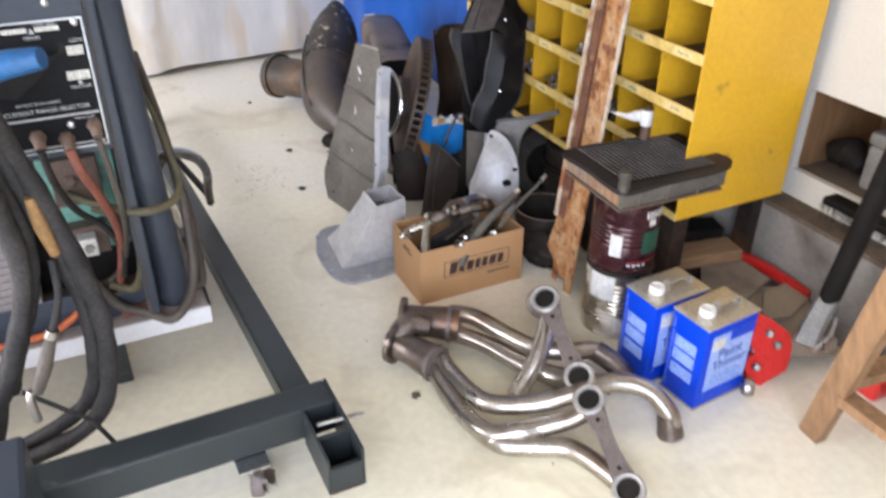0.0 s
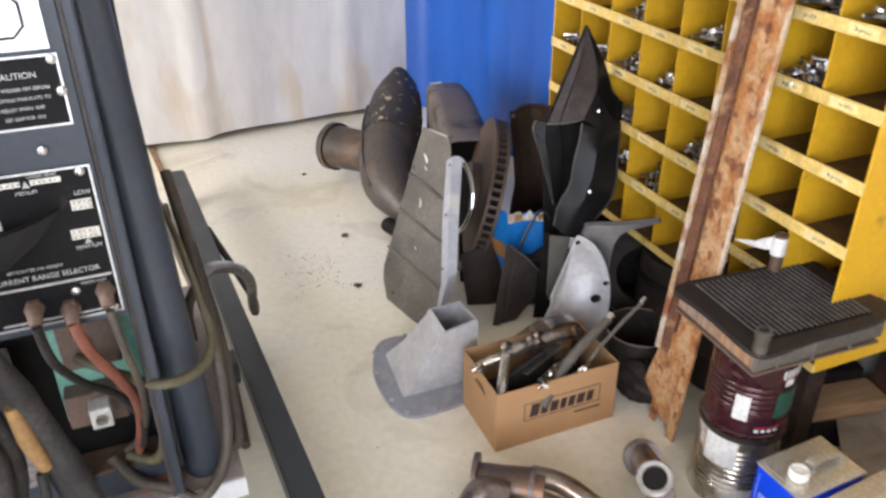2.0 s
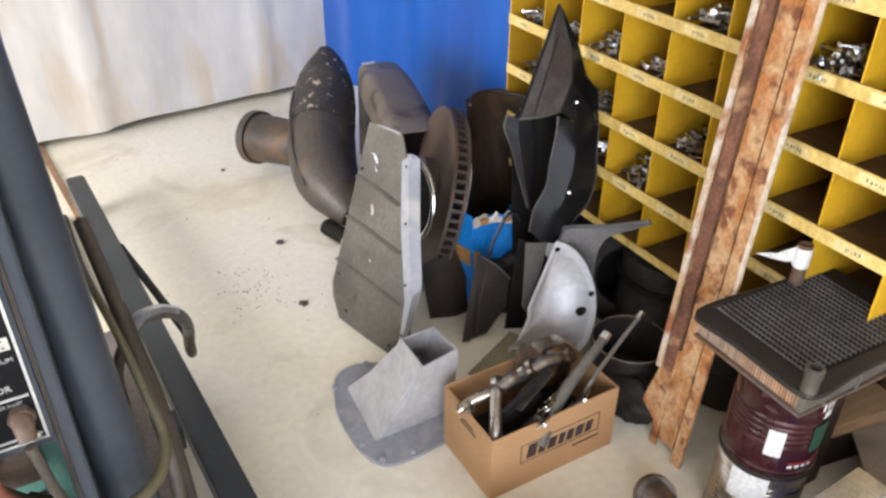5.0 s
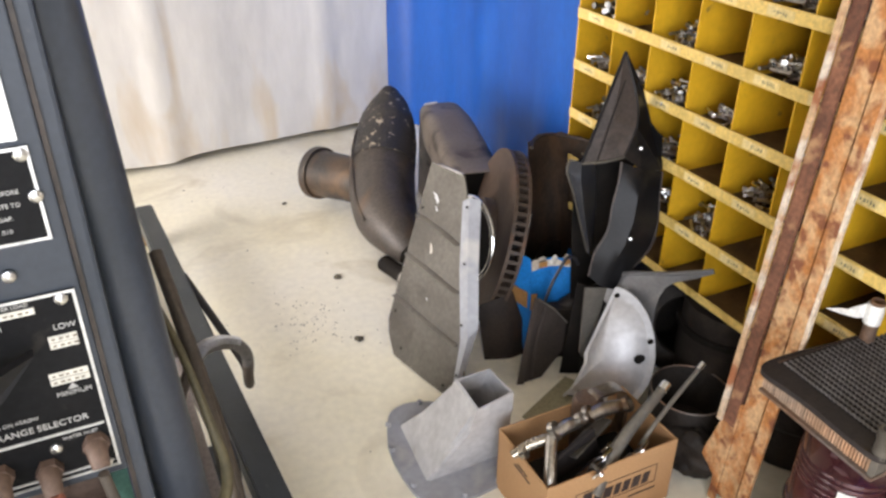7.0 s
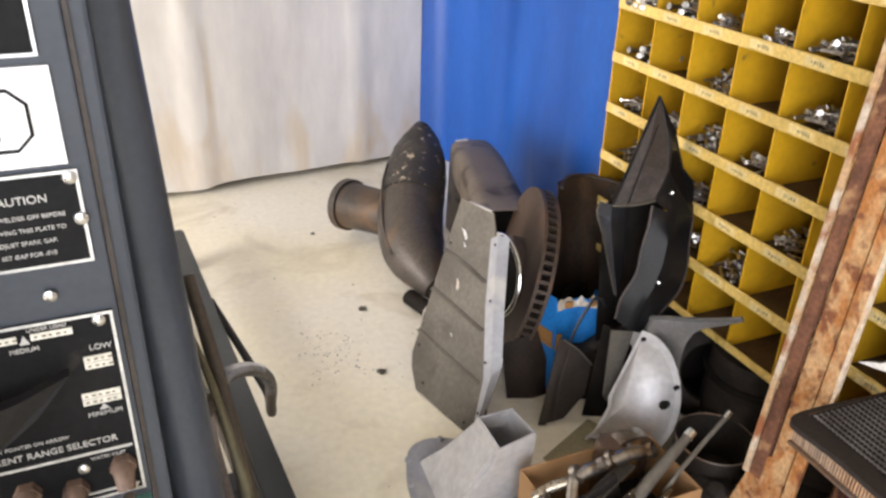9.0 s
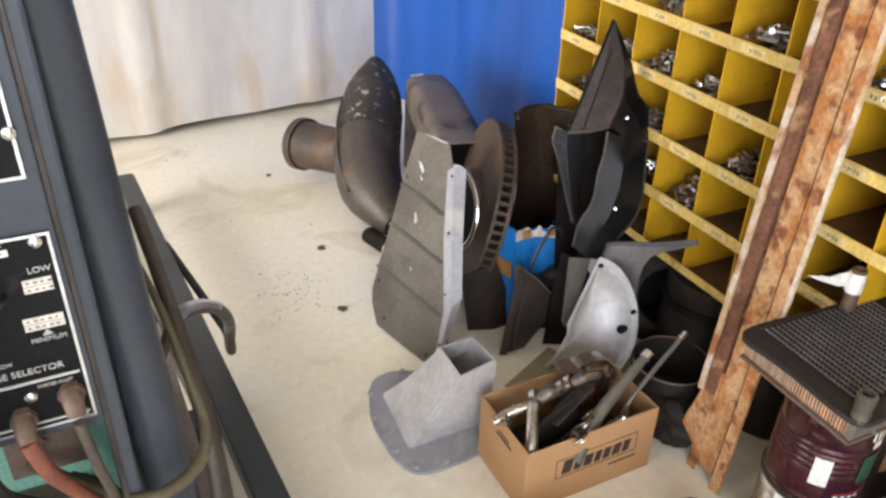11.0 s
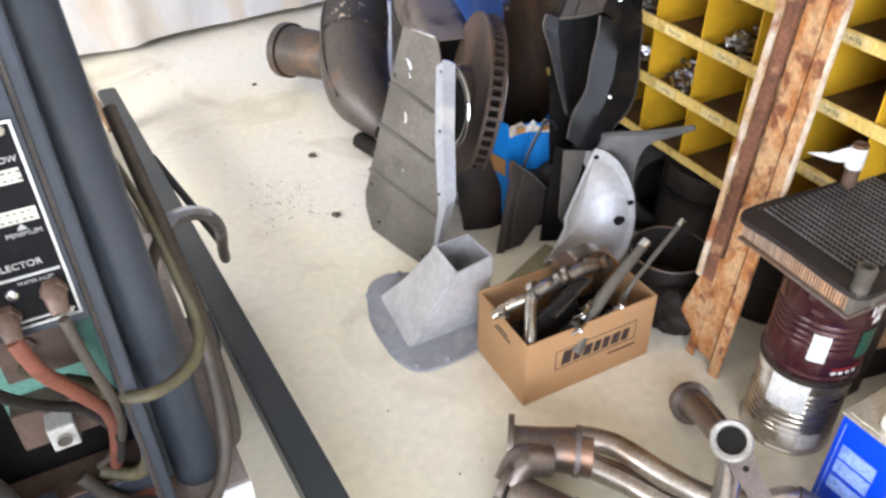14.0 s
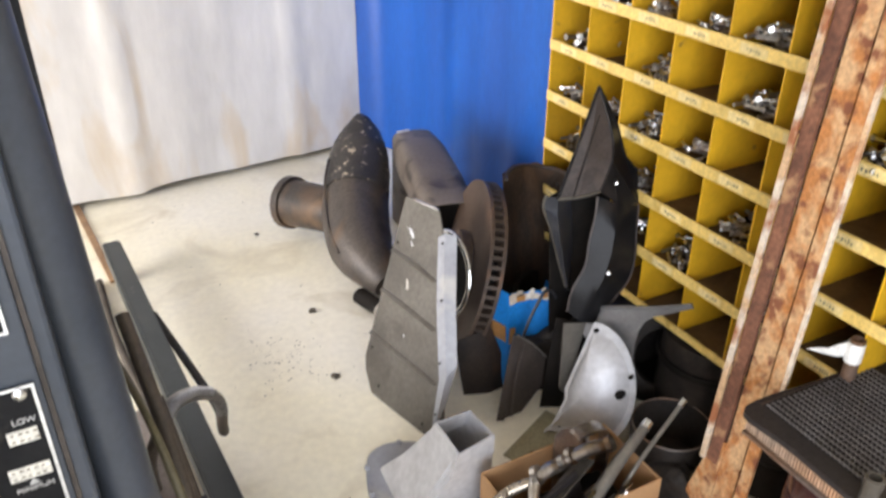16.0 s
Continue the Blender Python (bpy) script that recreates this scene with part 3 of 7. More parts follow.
def bolt_bm(bm, length, d, m):
    rot = m
    bm_lathe([(0, 0), (d / 2, 0), (d / 2, length), (0, length)], 8, bm, rot)
    bm_lathe([(0, -d * 0.7), (d * 0.92, -d * 0.65), (d * 0.95, 0), (0, 0)], 6, bm, rot)


def pile_mesh(seed, count, big):
    random.seed(seed)
    b = bmesh.new()
    for i in range(count):
        u, v = random.uniform(-0.055, 0.05), random.gauss(0, 0.022)
        v = max(-0.045, min(0.045, v))
        h = 0.008 + max(0.0, 0.052 - abs(v) * 0.5 - abs(u) * 0.3) * random.random()
        length = random.uniform(0.028, 0.045) * big
        m = Matrix.Translation((u, v, h)) @ Euler((random.uniform(1.1, 1.9), random.uniform(-0.4, 0.4), random.uniform(0, 6.28))).to_matrix().to_4x4() @ Matrix.Translation((0, 0, -length / 2))
        bolt_bm(b, length, 0.0075 * big, m)
    ob = finish("bolt_pile", b, ZINC)
    me = ob.data
    bpy.data.objects.remove(ob)
    return me


piles = [pile_mesh(11, 40, 1.0), pile_mesh(12, 48, 0.85), pile_mesh(13, 26, 1.3), pile_mesh(14, 20, 1.0)]
random.seed(9)
for r in range(1, 8):
    for c in range(COLS_N):
        if random.random() < (0.35 if c < 3 else 0.78):
            ob = new("bolt_pile", random.choice(piles))
            ob.matrix_basis = pose(BX + 0.075 + random.uniform(-0.01, 0.02), BY0 + (c + 0.5) * CW, BZ0 + r * RH + 0.003, 0, 0, random.choice((0, 180)))
            tagged(ob, "loose heap of bright zinc bolts in a pigeonhole", "bolts", "bolts in the bin", "stuff")


# ---- leaning rusty post ----
def leaning_post():
    foot = Vector((1.418, 1.805, 0.0))
    top = Vector((1.568, 1.845, 1.24))
    post = thing("rusty_post", foot, "rust-covered steel channel post leaning on the bolt bin", "steel post")
    d = top - foot
    # channel: a web that faces west, two lips and a raised rib
    def strip(y0, y1, x0, x1, z0, z1, bm=None):
        b = bmesh.new()
        vs = []
        for z in (z0, z1):
            o = d * (z / d.z)
            for x, y in ((x0, y0), (x1, y0), (x1, y1), (x0, y1)):
                vs.append(b.verts.new((o.x + x, o.y + y, z)))
        for q in ((0, 1, 2, 3), (4, 5, 6, 7), (0, 1, 5, 4), (1, 2, 6, 5), (2, 3, 7, 6), (3, 0, 4, 7)):
            b.faces.new([vs[i] for i in q])
        bmesh.ops.recalc_face_normals(b, faces=list(b.faces))
        return join(bm, b)
    part("side_lip", strip(0.062, 0.074, -0.014, -0.008, 0.19, 1.24), PALERUST, post, "pale scraped lip edge")
    part("return_flange", strip(0.034, 0.0615, -0.006, 0.003, 0.19, 1.24), RUSTBROWN, post, "brown rusted inner flange")
    part("inner_groove", strip(0.029, 0.0335, 0.004, 0.009, 0.24, 1.24), RUSTDARK, post)
    part("web", strip(-0.016, 0.0285, 0.0, 0.006, 0.02, 1.24), RUST, post, "orange rusted web with bare pale patches")
    part("groove", strip(-0.025, -0.0165, 0.004, 0.009, 0.0, 1.24), RUSTDARK, post)
    part("outer_strip", strip(-0.050, -0.0255, -0.010, -0.004, 0.0, 1.24), RUST, post, "rusty strip with a pale edge")
    part("strip_edge", strip(-0.058, -0.0505, -0.010, -0.003, 0.36, 1.24), PALERUST, post, "pale scraped edge")
    part("foot_plate", bm_sheet([(0.121 * z - 0.005, y + 0.032 * z, z) for y, z in ((0.0287, 0.0), (0.047, 0.0), (0.048, 0.055), (0.090, 0.082), (0.088, 0.102), (0.064, 0.205), (0.056, 0.24), (0.0287, 0.25))], 0.005), RUST, post, "flared rusty foot plate with a chipped corner")
    for z in (0.32, 0.62, 0.93):
        c_ = d * (z / d.z)
        part("rivet", bm_lathe([(0, 0), (0.006, 0), (0.005, 0.003), (0, 0.004)], 10, None, Matrix.Translation((c_.x - 0.006, c_.y + 0.048, z)) @ Vector((-1, 0, 0.1)).to_track_quat("Z", "Y").to_matrix().to_4x4()), RUSTBROWN, post, smooth=True)


leaning_post()


# ---- cardboard box with linkage parts ----
BOX = (1.013, 1.886, 0.0)
carton = thing("cardboard_box", BOX, "open brown cardboard box full of chrome linkage parts", "box")
CBX, CBY, CBZ, CT = 0.318, 0.188, 0.168, 0.0035
part("front_wall", bm_box(0, CBX, 0, CT, 0, CBZ, 0.001), CARDBOARD, carton)
part("back_wall", bm_box(0, CBX, CBY - CT, CBY, 0, CBZ, 0.001), CARDBOARD, carton)
part("side_wall", bm_box(0, CT, CT, CBY - CT, 0, CBZ - 0.001, 0.001), CARDBOARD, carton)
part("side_wall", bm_box(CBX - CT, CBX, CT, CBY - CT, 0, CBZ - 0.001, 0.001), CARDBOARD, carton)
part("base", bm_box(CT, CBX - CT, CT, CBY - CT, 0.0, 0.004), CARDBOARD, carton)
part("inner_flap", bm_box(0.19, 0.27, CBY - 0.012, CBY - 0.006, 0.07, 0.163, 0.001), BOXWHITE, carton, "pale paper tucked inside")
b = bm_box(0.070, 0.272, -0.0010, -0.0004, 0.070, 0.0715)
bm_box(0.070, 0.272, -0.0010, -0.0004, 0.119, 0.1205, bm=b)
bm_box(0.070, 0.0715, -0.0010, -0.0004, 0.0715, 0.119, bm=b)
bm_box(0.2705, 0.272, -0.0010, -0.0004, 0.0715, 0.119, bm=b)
bm_box(0.205, 0.275, -0.0010, -0.0004, 0.052, 0.056, bm=b)
part("printed_frame", b, PRINT, carton, "thin dark printed frame")
# the brand word as plain bars
x = 0.084
for w, h in ((0.023, 0.036), (0.018, 0.029), (0.020, 0.029), (0.015, 0.029), (0.017, 0.029), (0.020, 0.029), (0.017, 0.029)):
    b = bm_box(x, x + w, -0.0013, -0.0004, 0.078, 0.078 + h)
    for v in b.verts:
        v.co.x += 0.16 * (v.co.z - 0.078)
    part("printed_bar", b, PRINT, carton)
    x += w + 0.0062
b = bm_box(-0.0012, -0.0004, 0.06, 0.12, 0.125, 0.129)
bm_box(-0.0012, -0.0004, 0.07, 0.11, 0.135, 0.139, bm=b)
part("printed_bar", b, PRINT, carton)


def in_box(name, pts, radius, mats, label, ends=None, seg=10, steps=4, cat="car part"):
    o = Vector(pts[0])
    t = thing(name, o, label, cat, "parts in the cardboard box")
    part("shaft", bm_tube(to_local(o, pts), radius, seg, steps), mats, t, smooth=True)
    for i, (kind, p, size) in enumerate(ends or ()):
        q = Vector(p) - o
        if kind == "eye":
            m = Matrix.Translation(q) @ Euler((0.9, 0.3, 0.6)).to_matrix().to_4x4()
            part("eye", bm_lathe([(size * 0.45, -0.006), (size, -0.006), (size, 0.006), (size * 0.45, 0.006), (size * 0.45, -0.006)], 18, None, m), mats, t, smooth=True)
        elif kind == "cap":
            m = Matrix.Translation(q) @ (Vector(pts[-1]) - Vector(pts[-2])).to_track_quat("Z", "Y").to_matrix().to_4x4()
            part("end_cap", bm_lathe([(0, -0.012), (size, -0.012), (size, 0.006), (0, 0.006)], 12, None, m), CHROME, t, smooth=True)
        elif kind == "tab":
            part("tab", bm_box(-size, size, -size * 0.2, size * 0.2, -size * 0.8, size * 0.8, 0.002, m=Matrix.Translation(q) @ Euler((0.6, 0.2, 0.5)).to_matrix().to_4x4()), CHROME, t)
            part("bolt", bm_lathe([(0, 0), (size * 0.35, 0), (size * 0.35, 0.008), (0, 0.008)], 6, None, Matrix.Translation(q) @ Euler((2.2, 0.2, 0.5)).to_matrix().to_4x4()), ZINC, t)
    return t


in_box("lever_arm", [(1.030, 1.903, 0.050), (1.034, 1.908, 0.145), (1.070, 1.965, 0.188), (1.088, 1.983, 0.200)], [0.012, 0.0135, 0.012, 0.013], WORN, "bright forged lever arm standing in a box", [("eye", (1.088, 1.983, 0.206), 0.020)])
in_box("long_rod", [(1.225, 1.918, 0.02), (1.262, 1.915, 0.165), (1.437, 1.960, 0.270)], 0.0048, STEELRIB, "long thin steel rod with a bright tip", [("cap", (1.437, 1.960, 0.270), 0.0085)])
in_box("damper_rod", [(1.13, 1.885, 0.10), (1.205, 1.924, 0.165), (1.352, 1.968, 0.240)], [0.014, 0.014, 0.0095], STEELRIB, "steel damper rod with a stepped end", [("cap", (1.352, 1.968, 0.240), 0.0115)])
in_box("damper_rod", [(1.15, 1.91, 0.08), (1.232, 1.946, 0.158), (1.372, 1.990, 0.215)], [0.012, 0.012, 0.008], STEEL, "steel damper rod with a stepped end")
in_box("linkage_bar", [(1.088, 1.983, 0.196), (1.120, 1.988, 0.202), (1.151, 1.992, 0.200), (1.176, 1.996, 0.202)], [0.012, 0.0145, 0.0135, 0.012], WORN, "bright jointed linkage bar across the box",
       [("eye", (1.150, 1.985, 0.212), 0.014), ("eye", (1.178, 1.994, 0.206), 0.019)])
in_box("linkage_bar", [(1.176, 1.996, 0.196), (1.215, 1.998, 0.201), (1.252, 1.995, 0.200), (1.280, 1.990, 0.196)], [0.013, 0.015, 0.014, 0.011], WORN, "worn jointed linkage bar with a dark socket",
       [("eye", (1.274, 1.988, 0.204), 0.017)])
in_box("tan_rod", [(1.002, 2.000, 0.160), (1.040, 1.996, 0.178), (1.082, 1.985, 0.190)], [0.009, 0.011, 0.011], OLDCAN, "dull tan rod with a pale tip across the box corner", [("eye", (1.020, 1.985, 0.172), 0.012)])
in_box("window_crank", [(1.09, 1.955, 0.06), (1.13, 1.930, 0.12), (1.150, 1.915, 0.158)], 0.009, CHROME, "chrome crank with a square tab", [("tab", (1.158, 1.912, 0.170), 0.022), ("tab", (1.180, 1.928, 0.172), 0.013), ("tab", (1.140, 1.892, 0.158), 0.013)])
in_box("hinge_plate", [(1.16, 1.93, 0.06), (1.20, 1.905, 0.13), (1.225, 1.898, 0.158)], 0.008, STEEL, "dark hinge with a bright bolted tab", [("tab", (1.240, 1.896, 0.172), 0.019)])
in_box("clip_tab", [(1.128, 1.92, 0.10), (1.126, 1.900, 0.168), (1.126, 1.880, 0.172)], 0.005, STEEL, "bright bolted tab hanging over the box edge", [("tab", (1.124, 1.874, 0.176), 0.016)])
t = thing("brown_disc", (1.215, 2.045, 0.02), "dull brown round cap at the back of the box", "car part", "parts in the cardboard box")
part("cap", bm_lathe([(0, 0.0), (0.030, 0.0), (0.034, 0.14), (0.034, 0.172), (0.028, 0.180), (0, 0.182)], 24), TANK, t, smooth=True)
t = thing("black_bracket", (1.13, 1.97, 0.004), "dark flat bracket and black filler that darkens the box inside", "car part", "parts in the cardboard box")
# Black block fills the box to paint the dark under the parts.
part("plate", bm_box(-0.085, 0.15, -0.055, 0.05, 0.0, 0.10, 0.006), BLACK, t)
part("flat_bar", bm_box(-0.04, 0.085, -0.02, 0.02, 0.0, 0.006, 0.002, m=pose(0.02, 0.0, 0.150, -22, -10, 20)), STEEL, t)
part("arm", bm_box(-0.02, 0.10, -0.012, -0.002, 0.06, 0.165, 0.003, m=pose(0, 0, 0, 0, -18, 8)), CORE, t)
t = thing("strap_iron", (1.31, 2.045, 0.004), "curved worn iron strap at the back of the box", "car part", "parts in the cardboard box")
part("strap", bm_tube([(-0.09, 0, 0.0), (-0.1, 0, 0.165), (-0.06, 0, 0.20), (0.0, 0, 0.17), (-0.01, 0, 0)], 0.012, 8, 5, section=[(-1.4, -0.3), (1.4, -0.3), (1.4, 0.3), (-1.4, 0.3)]), WORN, t, smooth=True)


# ---- grey shifter housing (tapered duct on a bolted flange) ----
def shifter_housing():
    o = Vector((0.97, 2.2, 0.0))
    h = thing("gearbox_housing", o, "grey primed tapered sheet housing on a bolted flange", "car part")
    base = [(0.862, 2.338), (0.892, 2.392), (0.955, 2.405), (1.075, 2.335), (1.125, 2.20), (1.095, 2.095), (1.035, 2.068), (0.90, 2.058), (0.855, 2.078), (0.835, 2.14), (0.836, 2.26)]
    for _ in range(2):
        base = [q for (ax, ay), (bx, by) in zip(base, base[1:] + base[:1]) for q in ((ax * 0.78 + bx * 0.22, ay * 0.78 + by * 0.22), (ax * 0.22 + bx * 0.78, ay * 0.22 + by * 0.78))]
    part("flange", bm_sheet([(x - o.x, y - o.y, 0.0) for x, y in base], 0.009), GREYPAINT, h)
    low = [(0.895, 2.335), (1.045, 2.305), (1.085, 2.145), (0.878, 2.142)]
    top = [(0.976, 2.206), (1.062, 2.204), (1.070, 2.114), (0.974, 2.098)]
    zs = (0.216, 0.220, 0.214, 0.212)
    b = bmesh.new()
    rings = []
    for t_, ins in ((0.0, 0.0), (0.72, 0.0), (1.0, 0.0)):
        ring = []
        for (lx, ly), (tx, ty), z in zip(low, top, zs):
            s = {0.0: 0.0, 0.72: 0.86, 1.0: 1.0}[t_]
            ring.append(b.verts.new((lx + (tx - lx) * s - o.x, ly + (ty - ly) * s - o.y, 0.009 + (z - 0.009) * t_)))
        rings.append(ring)
    for a, c in zip(rings, rings[1:]):
        for k in range(4):
            b.faces.new([a[k], a[(k + 1) % 4], c[(k + 1) % 4], c[k]])
    cx = sum((v.co for v in rings[-1]), Vector()) / 4
    inner_top = [b.verts.new(v.co + (cx - v.co) * 0.10) for v in rings[-1]]
    inner_low = [b.verts.new((v.co.x * 0.9, v.co.y * 0.9, 0.012)) for v in rings[0]]
    for k in range(4):
        j = (k + 1) % 4
        b.faces.new([rings[-1][k], rings[-1][j], inner_top[j], inner_top[k]])
        b.faces.new([inner_top[k], inner_top[j], inner_low[j], inner_low[k]])
    b.faces.new(inner_low)
    bmesh.ops.recalc_face_normals(b, faces=list(b.faces))
    bmesh.ops.bevel(b, geom=[e for e in b.edges if e.calc_length() > 0.08], offset=0.004, segments=2, affect="EDGES")
    part("tapered_body", b, HOUSING, h, "dull bare metal tapered body")
    for x, y in ((0.870, 2.345), (0.846, 2.265), (0.847, 2.145), (0.868, 2.085), (0.935, 2.072), (1.02, 2.080), (1.09, 2.110), (0.97, 2.385)):
        part("bolt", bm_lathe([(0, 0), (0.0075, 0), (0.0075, 0.006), (0.005, 0.009), (0, 0.009)], 6, None, Matrix.Translation((x - o.x, y - o.y, 0.009))), GREYPAINT, h)


shifter_housing()


# ---- ribbed sheet pan with a holed strip ----
def sheet_pan():
    o = Vector((1.03, 2.48, 0.0))
    p = thing("ribbed_pan", o, "greasy grey ribbed sheet-metal cover leaning on parts", "car part")
    a, c, e = Vector((0.994, 2.600, 0.004)), Vector((1.051, 2.367, 0.004)), Vector((1.206, 2.554, 0.450))
    ux = (c - a).normalized()
    back = ux.cross(e - a).normalized()
    if back.x < 0:
        back = -back
    uy = back.cross(ux).normalized()
    if uy.z < 0:
        uy = -uy

    def P(u, v, off=0.0):
        return a + ux * u + uy * v + back * off - o
    outline = [(0.0, 0.0), (0.12, -0.002), (0.240, 0.0), (0.262, 0.055), (0.238, 0.11), (0.066, 0.485), (0.036, 0.525), (-0.092, 0.520), (-0.082, 0.36), (-0.062, 0.08), (-0.045, 0.045)]
    part("plate", bm_sheet([P(u, v) for u, v in outline], 0.004), STEEL, p)
    edge = lambda v: 0.248 - 0.45 * max(0.0, v - 0.10)
    for v in (0.14, 0.26, 0.37):
        pts = [P(-0.062 - (v - 0.08) * 0.06, v + 0.01, -0.0035), P(0.02, v + 0.004, -0.004), P(edge(v) - 0.03, v - 0.008, -0.0035)]
        part("rib", bm_tube(pts, 0.008, 8, 4, section=[(-1.6, -0.2), (-0.8, 0.15), (0, 0.3), (0.8, 0.15), (1.6, -0.2)]), STEELRIB, p, smooth=True)
    flat = [(-1.1, -0.25), (1.1, -0.25), (1.1, 0.25), (-1.1, 0.25)]
    left = [P(0.070, 0.467, -0.016), P(0.133, 0.312, -0.016), P(0.215, 0.150, -0.016), P(0.234, 0.055, -0.014)]
    fold = [P(0.090, 0.484, -0.018), P(0.158, 0.326, -0.018), P(0.236, 0.168, -0.018), P(0.246, 0.058, -0.015)]
    right = [P(0.113, 0.488, 0.0), P(0.178, 0.334, 0.0), P(0.242, 0.200, 0.0), P(0.250, 0.066, -0.002)]
    for nm, ca, cb in (("strip", left, fold), ("strip_edge", fold, right)):
        part(nm, bm_facets([v for pair in zip(ca, cb) for v in pair], [(k, k + 1, k + 3, k + 2) for k in (0, 2, 4)], 0.002), GREYPAINT, p, "pale grey painted strip with small holes" if nm == "strip" else "")
    part("strip_foot", bm_facets([P(0.234, 0.055, -0.014), P(0.249, 0.062, -0.01), P(0.252, 0.03, -0.004), P(0.236, 0.018, -0.004)], [(0, 1, 2, 3)], 0.002), GREYPAINT, p)
    face_out = (-back).to_track_quat("Z", "Y").to_matrix().to_4x4()
    for v in (0.07, 0.19, 0.33, 0.46):
        part("hole", bm_lathe([(0, 0), (0.0035, 0), (0.0035, 0.001), (0, 0.001)], 10, None, Matrix.Translation(P(0.282 - 0.41 * v, v, -0.0195) if v > 0.1 else P(0.240, v, -0.0175)) @ face_out), BLACK, p)
    for u, v in ((0.02, 0.03), (0.2, 0.02), (-0.045, 0.11), (-0.07, 0.40)):
        part("hole", bm_lathe([(0, 0), (0.004, 0), (0.004, 0.001), (0, 0.001)], 10, None, Matrix.Translation(P(u, v, -0.006)) @ face_out), BLACK, p)
    random.seed(8)
    for u0, v0, w, hgt, mats in ((0.008, 0.315, 0.030, 0.030, WORN), (-0.03, 0.44, 0.042, 0.016, ALU), (-0.02, 0.415, 0.02, 0.008, ALU), (0.05, 0.19, 0.012, 0.006, ALU)):
        ring_ = [P(u0 + w * 0.5 * math.cos(k * 0.5236) * random.uniform(0.35, 1.1), v0 - 0.25 * w * math.cos(k * 0.5236) + hgt * 0.5 * math.sin(k * 0.5236) * random.uniform(0.35, 1.1), -0.0045) for k in range(12)]
        part("scrape", bm_sheet(ring_, 0.001), mats, p, "bright scraped patch")
    part("top_edge", bm_tube([P(-0.06, 0.522, -0.004), P(0.032, 0.526, -0.004)], 0.004, 6, 2), WORN, p)


sheet_pan()

# chrome trim ring behind the pan
ring = thing("chrome_trim_ring", (1.218, 2.602, 0.0), "thin chrome trim ring standing behind the pan", "trim ring")
m = Matrix.Translation((0, 0, 0.310)) @ Vector((-0.98, -0.03, 0.195)).to_track_quat("Z", "Y").to_matrix().to_4x4()
b = bmesh.new()
prof = [(0.107 + 0.0075 * math.cos(a), 0.0075 * math.sin(a)) for a in [2 * math.pi * k / 10 for k in range(11)]]
bm_lathe(prof, 40, b, m)
part("ring", b, CHROME, ring, smooth=True)
part("backing", bm_lathe([(0, -0.004), (0.101, -0.004), (0.101, 0.0), (0, 0.0)], 32, None, m), BLACK, ring)
part("stand", bm_tube([(0.03, 0.01, 0.0), (0.012, 0.01, 0.25)], 0.008, 8, 2), BLACK, ring)


# ---- vented disc ----
def vented_disc():
    R, half = 0.245, 0.022
    axis = Vector((-0.904, 0.338, 0.261)).normalized()
    c = Vector((1.342, 2.698, R * math.sqrt(1 - axis.z ** 2) + half * axis.z))
    d = thing("vented_disc", (c.x, c.y, 0), "large rusty vented steel disc standing on edge", "brake disc")
    m = Matrix.Translation((0, 0, c.z)) @ axis.to_track_quat("Z", "Y").to_matrix().to_4x4()
    for s in (-1, 1):
        z0, z1 = (half - 0.009, half) if s > 0 else (-half, -half + 0.009)
        part("friction_face", bm_lathe([(0.10, z0), (R, z0), (R, z1), (0.10, z1), (0.10, z0)], 56, None, m), DISCRUST, d, smooth=True)
    n = 60
    vane = finish("vane", bm_box(0.20, R - 0.002, -0.0046, 0.0046, -half + 0.009, half - 0.009), DISCRUST)
    me = vane.data
    bpy.data.objects.remove(vane)
    for k in range(n):
        ob = new("vane", me)
        ob.parent = d
        ob.matrix_basis = m @ pose(0, 0, 0, 0, 0, 360 * k / n)
    # Black ring between the faces paints the darkness inside the slots.
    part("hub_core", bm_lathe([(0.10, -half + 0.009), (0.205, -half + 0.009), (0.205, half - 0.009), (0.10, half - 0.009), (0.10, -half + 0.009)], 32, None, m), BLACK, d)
    part("hub", bm_lathe([(0.03, half), (0.10, half), (0.10, half + 0.03), (0.05, half + 0.04), (0.03, half + 0.04), (0.03, half)], 32, None, m), DISCRUST, d, smooth=True)


vented_disc()

# ---- exhaust elbow ----
o = Vector((1.20, 3.15, 0.0))
elbow = thing("exhaust_elbow", o, "fat brown heat-stained exhaust elbow with a branch pipe", "exhaust pipe")
part("main_pipe", bm_tube(to_local(o, [(1.215, 2.97, 0.075), (1.20, 3.06, 0.105), (1.20, 3.15, 0.128), (1.235, 3.27, 0.175), (1.300, 3.40, 0.255)]), [0.050, 0.082, 0.104, 0.112, 0.108], 28, 7), PIPE, elbow, smooth=True)
random.seed(31)
b = bm_tube(to_local(o, [(1.262, 3.325, 0.212), (1.310, 3.415, 0.268), (1.345, 3.47, 0.335), (1.362, 3.50, 0.385), (1.372, 3.52, 0.425)]), [0.1125, 0.110, 0.090, 0.056, 0.012], 26, 6)
for v in b.verts:
    v.co += Vector((random.uniform(-1, 1), random.uniform(-1, 1), random.uniform(-1, 1))) * 0.0022
part("burnt_collar", b, SCALE, elbow, "black burnt scaly collar", True)
part("branch_pipe", bm_tube(to_local(o, [(1.25, 3.32, 0.15), (1.18, 3.45, 0.135), (1.112, 3.575, 0.120)]), [0.082, 0.080, 0.086], 24, 5, hollow=0.005), PIPE, elbow, smooth=True)
